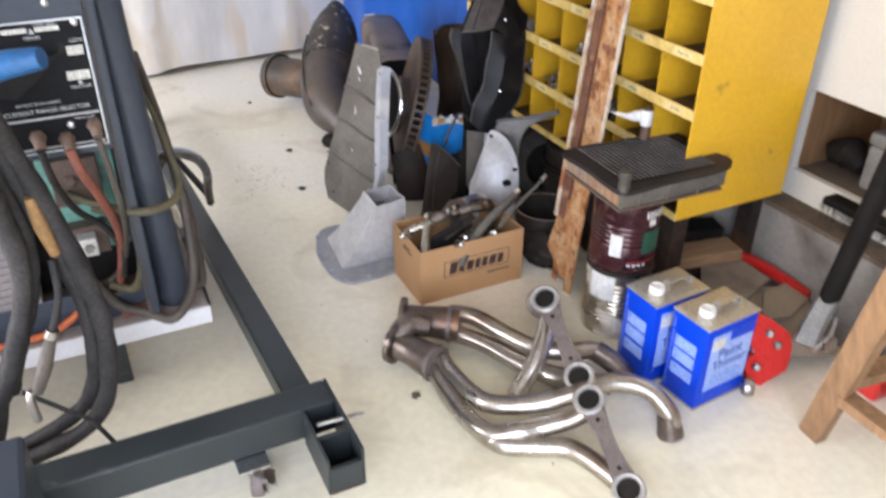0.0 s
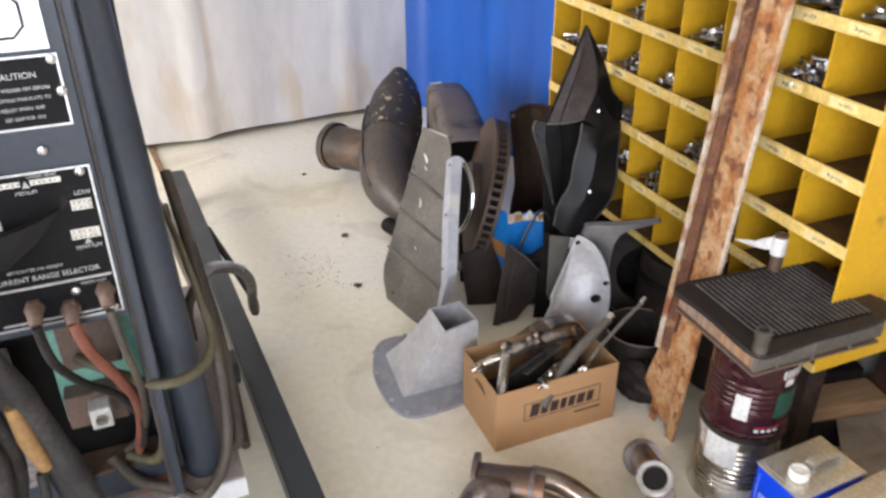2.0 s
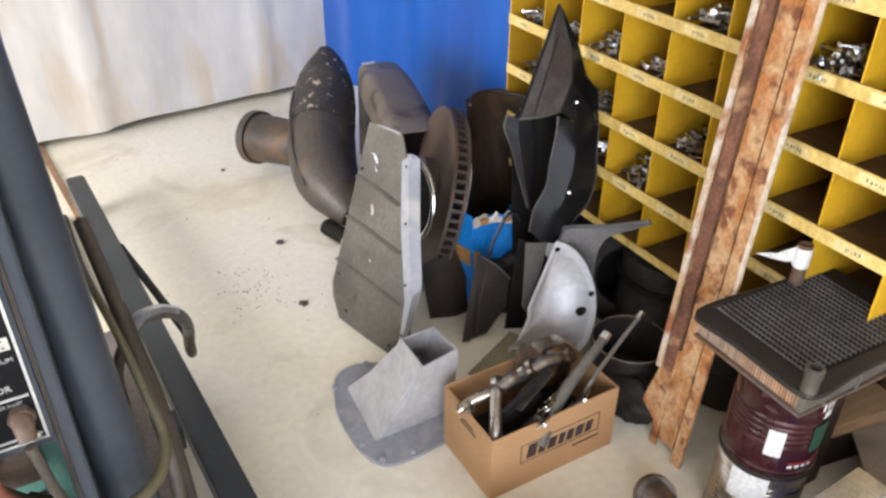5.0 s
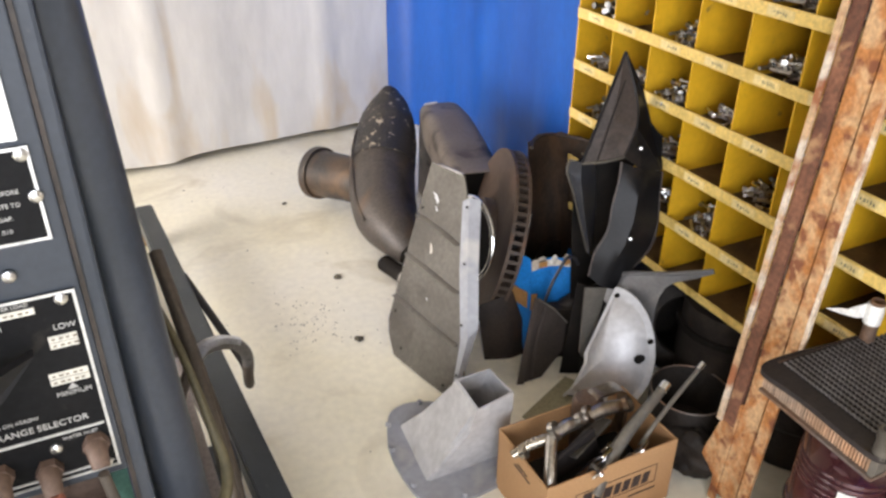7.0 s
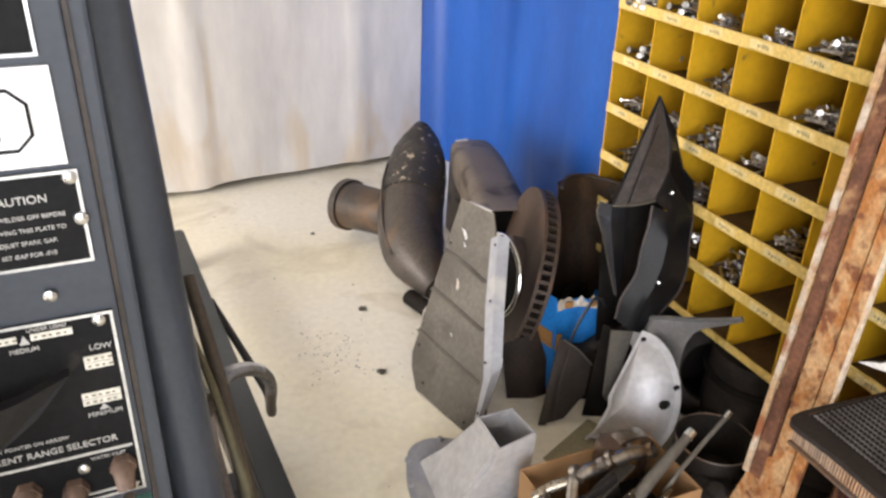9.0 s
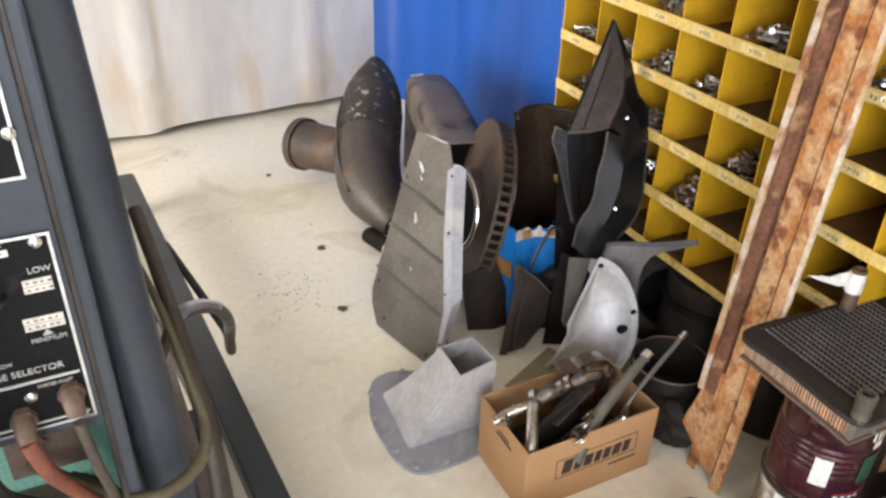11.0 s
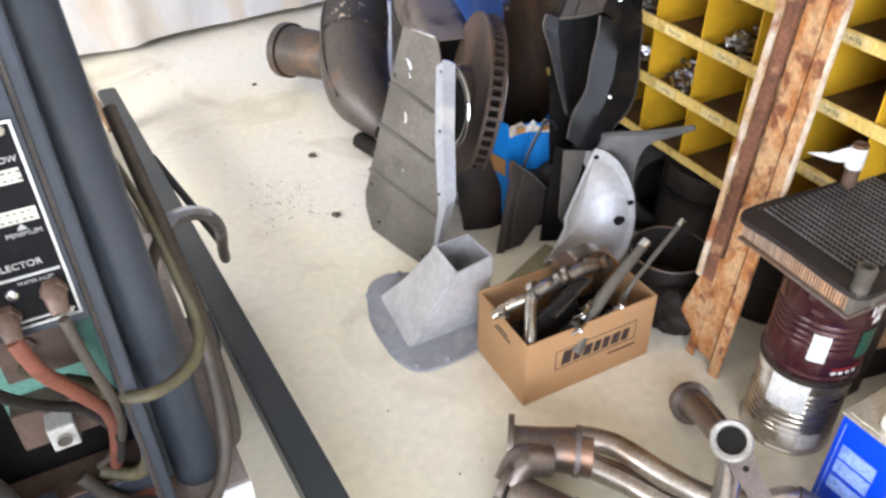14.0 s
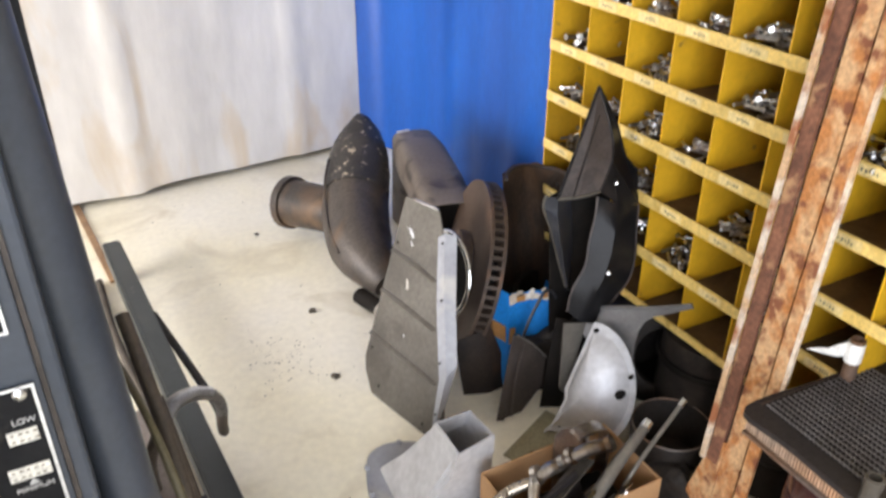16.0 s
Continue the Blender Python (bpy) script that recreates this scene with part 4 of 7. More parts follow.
part("branch_rim", bm_tube(to_local(o, [(1.118, 3.565, 0.121), (1.104, 3.59, 0.118)]), 0.095, 26, 2, hollow=0.014), PIPE, elbow, smooth=True)
part("weld_seam", bm_tube(to_local(o, [(1.105, 3.10, 0.150), (1.118, 3.22, 0.205), (1.160, 3.34, 0.275), (1.205, 3.41, 0.33)]), 0.0045, 8, 5), PIPE, elbow, smooth=True)
part("ragged_edge", bm_sheet(to_local(o, [(1.235, 3.46, 0.30), (1.205, 3.45, 0.26), (1.215, 3.44, 0.22), (1.19, 3.42, 0.18), (1.25, 3.39, 0.17), (1.28, 3.42, 0.27)]), 0.006), SCALE, elbow)
o = Vector((1.165, 2.86, 0))
t = thing("clamped_pipe", o, "short black pipe with a steel clamp on the floor", "exhaust pipe")
part("pipe", bm_tube([(-0.03, 0.16, 0.03), (0.0, 0.05, 0.028), (0.03, -0.10, 0.026)], 0.026, 14, 4), BLACK, t, smooth=True)
part("clamp", bm_tube([(-0.004, 0.055, 0.028), (0.008, 0.015, 0.027)], 0.030, 14, 2), WORN, t, smooth=True)
part("clamp_bolt", bm_lathe([(0, 0), (0.008, 0), (0.008, 0.03), (0, 0.03)], 6, None, pose(-0.03, 0.03, 0.045, 40, 0, 20)), WORN, t)

# ---- flat-sided duct ----
o = Vector((1.48, 3.2, 0.0))
duct = thing("metal_duct", o, "dull grey flat-sided metal duct with a black mouth", "duct")
octo = [(-1, -0.55), (-0.7, -0.85), (0.7, -0.85), (1, -0.55), (1, 0.55), (0.72, 0.85), (-0.72, 0.85), (-1, 0.55)]
soft_box = []
for k in range(32):
    ca, sa = math.cos(2 * math.pi * k / 32), math.sin(2 * math.pi * k / 32)
    soft_box.append((math.copysign(abs(ca) ** 0.5, ca), 0.86 * math.copysign(abs(sa) ** 0.5, sa)))
part("duct_body", bm_tube(to_local(o, [(1.375, 2.86, 0.300), (1.42, 3.03, 0.315), (1.475, 3.25, 0.325), (1.515, 3.40, 0.318)]), [0.078, 0.082, 0.083, 0.074], 8, 5, hollow=0.004, section=soft_box), DUCTMETAL, duct, smooth=True)
part("down_leg", bm_tube(to_local(o, [(1.515, 3.405, 0.30), (1.53, 3.45, 0.15), (1.53, 3.46, 0.0)]), 0.070, 8, 4, section=soft_box), DUCTMETAL, duct, smooth=True)
# Black plug paints the darkness inside the duct mouth.
part("dark_liner", bm_tube(to_local(o, [(1.388, 2.90, 0.303), (1.42, 3.03, 0.315)]), 0.072, 8, 2, section=soft_box), BLACK, duct, "black plug for the dark inside the mouth")
part("front_leg", bm_tube(to_local(o, [(1.385, 2.90, 0.235), (1.385, 2.91, 0.0)]), 0.03, 8, 2), RUSTDARK, duct)
part("paint_chip", bm_box(-0.025, 0.02, 0.195, 0.202, 0.384, 0.3875), WHITEPRINT, duct)

# ---- rusty hollow shell ----
o = Vector((1.51, 2.66, 0.0))
t = thing("rusty_shell", o, "dark rusty hollow sheet shell standing behind the carton", "car part")
b = bmesh.new()
grid = []
for i in range(25):
    u = i / 24
    a = radians(-42 + 200 * u)
    col = []
    for j in range(15):
        v = j / 14
        r = 0.080 + 0.010 * math.sin(7 * v + 0.6) + 0.005 * noise.noise(Vector((u * 5, v * 5, 2.0)))
        z = (0.505 + 0.012 * noise.noise(Vector((u * 9, 0.0, 4.0)))) * v
        col.append(b.verts.new((r * math.cos(a), r * math.sin(a) - 0.02, z)))
    grid.append(col)
for p, q in zip(grid, grid[1:]):
    for j in range(14):
        b.faces.new([p[j], q[j], q[j + 1], p[j + 1]])
bmesh.ops.solidify(b, geom=list(b.faces), thickness=0.004)
bmesh.ops.recalc_face_normals(b, faces=list(b.faces))
part("shell", b, SHELLRUST, t, smooth=True)
part("rolled_rim", bm_tube([(0.081 * math.cos(radians(-42 + 200 * k / 12)), 0.081 * math.sin(radians(-42 + 200 * k / 12)) - 0.02, 0.503 + 0.004 * math.sin(k)) for k in range(13)], 0.005, 8, 3), RUSTDARK, t, smooth=True)

# ---- small blue carton ----
t = thing("small_carton", (1.318, 2.452, 0.0), "crushed blue and white carton with an orange panel", "box", rz=-6)
W2, D2, H2 = 0.158, 0.085, 0.285
for nm, bb in (("front_wall", (0, W2, 0, 0.002, 0, H2)), ("back_wall", (0, W2, D2 - 0.002, D2, 0, H2 - 0.05)), ("side_wall", (0, 0.002, 0.002, D2 - 0.002, 0, H2 + 0.012)), ("side_wall", (W2 - 0.002, W2, 0.002, D2 - 0.002, 0, H2 - 0.02)), ("base", (0.002, W2 - 0.002, 0.002, D2 - 0.002, 0, 0.003))):
    bw = bm_box(*bb)
    if nm != "base":
        bmesh.ops.subdivide_edges(bw, edges=list(bw.edges), cuts=7, use_grid_fill=True)
        for v in bw.verts:
            # dents, a sagging upper edge and a slant to the left side
            v.co.y += 0.012 * noise.noise(Vector((v.co.x * 22, v.co.y * 22, v.co.z * 16))) * (v.co.z / H2) + 0.010 * math.sin(v.co.x * 34) * (v.co.z / H2) ** 2
            v.co.x += 0.008 * noise.noise(Vector((v.co.y * 20, 4.0, v.co.z * 14))) - 0.045 * v.co.y / D2 * (1 if v.co.x < 0.01 else 0.3)
    part(nm, bw, BOXBLUE, t, smooth=True)
random.seed(3)
pts, fs = [], []
for k in range(17):
    x = 0.158 * k / 16
    yb = 0.010 * math.sin(x * 34)
    pts += [(x, yb - 0.006 + 0.012 * noise.noise(Vector((x * 22, 0, H2 * 16))), H2 - 0.020 + 0.006 * noise.noise(Vector((x * 40, 0, 1)))), (x, yb + 0.004, H2 + random.uniform(-0.002, 0.016) - 0.05 * x)]
fs = [(2 * k, 2 * k + 2, 2 * k + 3, 2 * k + 1) for k in range(16)]
part("torn_edge", bm_facets(pts, fs, 0.0015), BOXWHITE, t, "torn white upper edge")
for k, (x, w) in enumerate(((0.018, 0.022), (0.088, 0.016), (0.132, 0.018))):
    part("brown_tear", bm_box(x, x + w, -0.011, -0.009, H2 - 0.012 - 0.05 * x, H2 + 0.004 - 0.05 * x, m=pose(0, 0.010 * math.sin(x * 34), 0)), BOXORANGE, t)
part("orange_panel", bm_sheet([(-0.006, 0.002, 0.150), (-0.040, 0.080, 0.158), (-0.042, 0.080, 0.205), (-0.008, 0.002, 0.198)], 0.002), BOXORANGE, t, "printed orange panel")
part("orange_panel", bm_sheet([(0.0, -0.004, 0.148), (0.016, -0.004, 0.146), (0.016, -0.006, 0.196), (0.0, -0.006, 0.198)], 0.002), BOXORANGE, t)
t = thing("black_block", (1.43, 2.415, 0.0), "black greasy metal block in front of the carton", "car part", rz=-20)
part("block", bm_box(-0.085, 0.060, -0.03, 0.015, 0.0, 0.160, 0.014), SOOT, t, smooth=True)
part("neck", bm_tube([(-0.03, 0.0, 0.14), (0.01, 0.0, 0.165), (0.05, 0.005, 0.150)], [0.022, 0.026, 0.020], 12, 4), SOOT, t, smooth=True)
t = thing("hook_rod", (1.325, 2.405, 0.0), "thin dark hooked rod leaning on the carton", "rod")
part("rod", bm_tube([(-0.03, 0, 0.0), (0.008, -0.003, 0.205), (0.052, -0.004, 0.302), (0.068, -0.004, 0.315), (0.085, -0.004, 0.308), (0.098, -0.004, 0.285)], 0.0042, 8, 5), WINGGREY, t, smooth=True)

# Added dark sheet that closes the bright gap below the disc.
t = thing("gap_filler", (1.25, 2.50, 0.0), "dark curved sheet added to fill the gap behind the ribbed pan", "car part")
part("sheet", bm_facets([(-0.045, -0.02, 0.0), (0.02, -0.045, 0.0), (0.075, -0.04, 0.0), (-0.055, -0.01, 0.09), (0.012, -0.035, 0.10), (0.060, -0.03, 0.11), (-0.06, 0.0, 0.165), (0.0, -0.02, 0.19), (0.030, -0.02, 0.20)],
                        [(0, 1, 4, 3), (1, 2, 5, 4), (3, 4, 7, 6), (4, 5, 8, 7)], 0.003, 1), RUSTDARK, t, smooth=True)

# ---- wedge-shaped plate ----
o = Vector((1.29, 2.36, 0.0))
t = thing("wedge_plate", o, "dark folded wedge-shaped sheet plate", "car part")
part("face", bm_sheet(to_local(o, [(1.270, 2.352, 0.254), (1.318, 2.350, 0.212), (1.366, 2.350, 0.155), (1.360, 2.350, 0.067), (1.300, 2.346, 0.006), (1.242, 2.350, 0.002)]), 0.004), BROWNSHEET, t)
part("fold", bm_sheet(to_local(o, [(1.262, 2.347, 0.258), (1.274, 2.345, 0.252), (1.246, 2.343, 0.002), (1.228, 2.350, 0.002)]), 0.004), BROWNSHEET, t, "folded brown edge")
part("seam", bm_tube(to_local(o, [(1.292, 2.344, 0.226), (1.272, 2.342, 0.12), (1.266, 2.342, 0.01)]), 0.0028, 6, 3), BROWNSHEET, t, smooth=True)
part("bright_edge", bm_tube(to_local(o, [(1.275, 2.346, 0.254), (1.322, 2.346, 0.211), (1.366, 2.347, 0.157)]), 0.0025, 6, 3), STEELRIB, t, smooth=True)
t = thing("olive_plate", (1.30, 2.235, 0.0), "dusty olive plate with bolt holes on the floor", "car part")
part("plate", bm_box(-0.11, 0.09, -0.055, 0.055, 0.0, 0.006, 0.002, m=pose(0, 0, 0, 0, 0, 25)), OLIVEPLATE, t)
for x, y in ((-0.06, -0.03), (0.03, 0.02), (-0.02, -0.055)):
    part("hole", bm_lathe([(0, 0.0065), (0.009, 0.0065), (0.009, 0.0075), (0, 0.0075)], 12, None, Matrix.Translation((x, y, 0))), BLACK, t)


# ---- black shroud ----
def shroud():
    o = Vector((1.47, 2.37, 0.0))
    s = thing("black_shroud", o, "black pointed folded sheet-metal shroud with bolts", "car part")
    L = lambda *p: to_local(o, p)
    tip = (1.492, 2.400, 0.822)
    bl = (1.361, 2.345, 0.597)
    bm = (1.408, 2.330, 0.598)
    br = (1.457, 2.318, 0.606)
    mid = (1.441, 2.352, 0.681)
    f1 = (1.512, 2.365, 0.720)
    f2 = (1.497, 2.335, 0.666)
    r1 = (1.549, 2.390, 0.721)
    r2 = (1.574, 2.380, 0.647)
    r3 = (1.601, 2.360, 0.613)
    r4 = (1.560, 2.300, 0.560)
    r5 = (1.498, 2.300, 0.573)
    seam0 = (1.473, 2.366, 0.769)
    seam1 = (1.392, 2.330, 0.602)
    part("point", bm_facets(L(tip, bl, bm, br, mid, f1, f2), [(0, 1, 4), (1, 2, 4), (2, 3, 6, 4), (4, 6, 5), (4, 5, 0)], 0.004), FLAPBROWN, s, "dark brown worn pointed flap")
    part("point_side", bm_facets(L(tip, r1, r2, r3, r4, r5, br, f1, f2), [(0, 1, 7), (1, 2, 8, 7), (2, 3, 4, 8), (8, 4, 5), (8, 5, 6)], 0.004), BLACKSHEET, s, "black folded side of the point")
    part("point_fold", bm_tube(L(tip, f1, f2, br), 0.0028, 6, 3), BLACKSHEET, s, smooth=True)
    part("point_edge", bm_tube(L(tip, bl), 0.0038, 6, 1), BLACKSHEET, s)
    part("point_edge", bm_tube(L(tip, r1, r2, r3), 0.0032, 6, 2), BLACKSHEET, s)
    part("point_hem", bm_tube(L(bl, bm, br), 0.0042, 8, 3), STEEL, s, smooth=True)
    part("point_seam", bm_tube(L(seam0, seam1), 0.0016, 6, 1), BLACKSHEET, s)
    # the wing curls back into a dark gap; the front panel bulges towards its bolt
    wing = [[(1.339, 2.360, 0.605), (1.360, 2.345, 0.600), (1.404, 2.355, 0.588)],
             [(1.328, 2.352, 0.580), (1.348, 2.325, 0.570), (1.425, 2.370, 0.532)],
             [(1.346, 2.345, 0.527), (1.352, 2.315, 0.518), (1.436, 2.375, 0.462)],
             [(1.364, 2.335, 0.457), (1.364, 2.310, 0.454), (1.432, 2.365, 0.399)],
             [(1.381, 2.315, 0.377), (1.379, 2.305, 0.377), (1.409, 2.335, 0.349)]]
    panel = [[(1.449, 2.315, 0.596), (1.495, 2.298, 0.577), (1.561, 2.300, 0.558)],
             [(1.439, 2.305, 0.552), (1.474, 2.272, 0.537), (1.544, 2.278, 0.500)],
             [(1.421, 2.295, 0.500), (1.459, 2.258, 0.474), (1.535, 2.262, 0.436)],
             [(1.408, 2.285, 0.442), (1.436, 2.250, 0.417), (1.516, 2.255, 0.385)],
             [(1.378, 2.285, 0.389), (1.410, 2.255, 0.360), (1.477, 2.258, 0.340)],
             [(1.368, 2.285, 0.330), (1.391, 2.262, 0.306), (1.433, 2.260, 0.289)]]
    for nm, g, mats, text in (("wing", wing, WINGGREY, "bluish black hollow wing"), ("front_panel", panel, BLACKSHEET, "creased black front panel")):
        flat = [v for row in g for v in row]
        faces = [(3 * i + j, 3 * i + j + 1, 3 * i + j + 4, 3 * i + j + 3) for i in range(len(g) - 1) for j in range(2)]
        part(nm, bm_facets(L(*flat), faces, 0.0035, 2), mats, s, text, True)
    part("wing_edge", bm_tube(L(*[r[0] for r in wing]), 0.003, 6, 4), STEEL, s, smooth=True)
    part("panel_edge", bm_tube(L(*[r[0] for r in panel]), 0.0026, 6, 4), FLAPBROWN, s, smooth=True)
    part("panel_edge", bm_tube(L(*[r[2] for r in panel]), 0.0026, 6, 4), RUSTDARK, s, smooth=True)
    # Black sheets added to paint the dark below and behind the shroud.
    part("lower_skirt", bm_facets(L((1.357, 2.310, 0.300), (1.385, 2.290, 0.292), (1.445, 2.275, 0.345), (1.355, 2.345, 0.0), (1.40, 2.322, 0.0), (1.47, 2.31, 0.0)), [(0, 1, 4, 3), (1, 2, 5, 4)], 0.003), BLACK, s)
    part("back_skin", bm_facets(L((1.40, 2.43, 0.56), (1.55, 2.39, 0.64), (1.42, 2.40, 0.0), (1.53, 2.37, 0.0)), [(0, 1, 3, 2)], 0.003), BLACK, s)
    for p in ((1.448, 2.250, 0.431), (1.485, 2.300, 0.629)):
        m = Matrix.Translation(Vector(p) - o) @ Vector((-0.5, -0.8, 0.3)).to_track_quat("Z", "Y").to_matrix().to_4x4()
        part("bolt", bm_lathe([(0, -0.006), (0.005, -0.006), (0.005, 0.005), (0.003, 0.008), (0, 0.008)], 8, None, m), ZINC, s, smooth=True)


shroud()


# ---- domed light-metal cover with a horn ----
def domed_cover():
    o = Vector((1.39, 2.18, 0.0))
    c = thing("domed_cover", o, "pale cast aluminium domed cover with a curved horn", "car part")
    a, q, r = Vector((1.413, 2.230, 0.307)), Vector((1.444, 2.115, 0.218)), Vector((1.312, 2.243, 0.03))
    n_ = (q - a).cross(r - a).normalized()
    if n_.y > 0:
        n_ = -n_
    ux = (Vector((1.442, 2.119, 0.22)) - Vector((1.35, 2.272, 0.187))).normalized()
    uy = n_.cross(ux).normalized()
    if uy.z < 0:
        uy = -uy
    cen = Vector((1.385, 2.185, 0.165))
    b = bmesh.new()
    rings = []
    shape = []
    for k in range(36):
        t_ = 2 * math.pi * k / 36
        xx, yy = 0.104 * math.cos(t_), 0.150 * math.sin(t_) + 0.012
        # the straight edge leans from the top to the lower corner
        lean = -0.066 + 0.40 * yy
        if xx < lean:
            xx = lean
        if yy < -0.02 and xx < 0.04:
            xx = lean - 0.012 * math.cos(t_)
        shape.append((xx, yy))
    for s_, lift in ((1.0, 0.0), (0.87, 0.001), (0.84, 0.005), (0.76, 0.016), (0.62, 0.030), (0.42, 0.042), (0.22, 0.048), (0.06, 0.050)):
        rings.append([b.verts.new(cen + ux * x * s_ + uy * y * s_ + n_ * lift - o) for x, y in shape])
    for u, v in zip(rings, rings[1:]):
        for k in range(36):
            b.faces.new([u[k], u[(k + 1) % 36], v[(k + 1) % 36], v[k]])
    b.faces.new(rings[-1])
    ex = bmesh.ops.extrude_face_region(b, geom=list(b.faces))
    for v in (g for g in ex["geom"] if isinstance(g, bmesh.types.BMVert)):
        v.co -= n_ * 0.005
    bmesh.ops.recalc_face_normals(b, faces=list(b.faces))
    part("dome", b, ALU, c, smooth=True)
    part("side_plate", bm_sheet(to_local(o, [(1.345, 2.262, 0.316), (1.409, 2.262, 0.298), (1.392, 2.262, 0.199), (1.360, 2.262, 0.107), (1.348, 2.262, 0.129)]), 0.004), STEELRIB, c, "dirty pale side plate")
    for p, s_ in (((1.413, 2.224, 0.300), 0.005), ((1.440, 2.120, 0.226), 0.005), ((1.335, 2.226, 0.045), 0.005), ((1.408, 2.115, 0.19), 0.010)):
        m = Matrix.Translation(Vector(p) + n_ * 0.012 - o) @ n_.to_track_quat("Z", "Y").to_matrix().to_4x4()
        part("hole", bm_lathe([(0, -0.02), (s_, -0.02), (s_, 0.0), (0, 0.0)], 14, None, m), BLACK, c)
    up_ = [(1.410, 2.299, 0.275), (1.427, 2.286, 0.303), (1.444, 2.266, 0.325), (1.461, 2.237, 0.341), (1.503, 2.159, 0.371), (1.549, 2.081, 0.409)]
    dn = [(1.549, 2.077, 0.403), (1.522, 2.114, 0.375), (1.502, 2.145, 0.354), (1.490, 2.157, 0.337), (1.478, 2.160, 0.314), (1.468, 2.155, 0.286), (1.456, 2.143, 0.249), (1.42, 2.22, 0.22)]
    part("horn", bm_sheet(to_local(o, up_ + dn), 0.005), HORNGREY, c, "grey curved horn-shaped bracket")
    part("horn_edge", bm_tube(to_local(o, up_), 0.005, 8, 4), HORNGREY, c, smooth=True)
    part("foot", bm_tube(to_local(o, [(1.36, 2.20, 0.06), (1.37, 2.24, 0.0)]), 0.012, 8, 2), STEEL, c)


domed_cover()

# ---- black cylinders under the bin ----
t = thing("black_cylinder", (1.63, 2.24, 0.0), "sooty dark open-ended cylinder lying under the bin", "cylinder")
m = Matrix.Translation((0, 0, 0.150)) @ Vector((-0.34, -0.86, 0.36)).to_track_quat("Z", "Y").to_matrix().to_4x4()
part("shell", bm_lathe([(0.070, 0.040), (0.076, 0.050), (0.095, 0.050), (0.122, 0.034), (0.130, 0.010), (0.130, -0.17), (0.0, -0.17)], 40, None, m), SOOT, t, smooth=True)
# The bore is blacker than the shell to paint the dark inside.
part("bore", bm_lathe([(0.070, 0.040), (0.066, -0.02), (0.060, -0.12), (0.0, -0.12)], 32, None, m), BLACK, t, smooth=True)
part("cradle", bm_box(-0.10, 0.14, 0.03, 0.20, 0.0, 0.05, 0.004), BLACK, t)
t = thing("black_cylinder", (1.50, 2.035, 0.0), "sooty black open pot with a bright rim wire", "cylinder")
part("shell", bm_lathe([(0, 0), (0.080, 0), (0.086, 0.012), (0.092, 0.118), (0.090, 0.125), (0.084, 0.125), (0.080, 0.11), (0.074, 0.02), (0, 0.02)], 36), SOOT, t, smooth=True)
part("rim_wire", bm_lathe([(0.087, 0.126), (0.089, 0.1285), (0.0915, 0.126), (0.089, 0.1235), (0.087, 0.126)], 40), TANK, t, smooth=True)
# Lumpy filler added where the floor between box and post reads dark.
t = thing("dark_lump", (1.44, 1.945, 0.0), "dark lump added to darken the floor beside the box", "gaiter")
b = bmesh.new()
bmesh.ops.create_icosphere(b, subdivisions=4, radius=1.0)
for v in b.verts:
    k = 1.0 + 0.22 * noise.noise(v.co * 2.1) + 0.08 * noise.noise(v.co * 6.0)
    v.co = Vector((v.co.x * 0.058 * k, v.co.y * 0.075 * k, max(0.0, 0.045 + v.co.z * 0.052 * k)))
part("folds", b, SOOT, t, smooth=True)
# Added dark fillers: they hide the wall and darken the space under the bin.
t = thing("shade_filler", (1.58, 2.55, 0.0), "black filler pan added to darken the space under the bin", "pan")
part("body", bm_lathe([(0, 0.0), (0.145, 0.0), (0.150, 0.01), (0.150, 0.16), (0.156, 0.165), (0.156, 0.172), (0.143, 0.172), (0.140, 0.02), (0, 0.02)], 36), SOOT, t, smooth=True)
t = thing("shade_filler", (1.74, 1.93, 0.0), "black filler drum added to darken the space under the bin", "pan")
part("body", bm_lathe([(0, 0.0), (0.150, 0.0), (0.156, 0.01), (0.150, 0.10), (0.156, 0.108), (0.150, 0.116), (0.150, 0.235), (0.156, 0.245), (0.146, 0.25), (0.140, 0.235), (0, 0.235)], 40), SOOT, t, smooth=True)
t = thing("shade_filler", (1.74, 2.25, 0.0), "black filler drum added to darken the space under the bin", "pan")
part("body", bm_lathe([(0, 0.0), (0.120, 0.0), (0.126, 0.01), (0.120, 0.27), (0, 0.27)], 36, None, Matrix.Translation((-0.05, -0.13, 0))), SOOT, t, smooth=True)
part("flange_ring", bm_lathe([(0.118, 0.20), (0.132, 0.20), (0.132, 0.215), (0.118, 0.215), (0.118, 0.20)], 36, None, Matrix.Translation((-0.05, -0.13, 0))), BLACK, t, smooth=True)
# Leg colour carries the shade under the bin.
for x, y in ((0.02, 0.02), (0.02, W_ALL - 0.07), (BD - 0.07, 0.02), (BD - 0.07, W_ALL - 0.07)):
    part("leg", bm_box(x, x + 0.05, y, y + 0.05, 0, BZ0, 0.003), RUSTDARK, bolt_bin, "leg coloured dark for the shade under the bin")


# ---- stacked coffee cans with a heater core on top ----
CC = (1.447, 1.605)


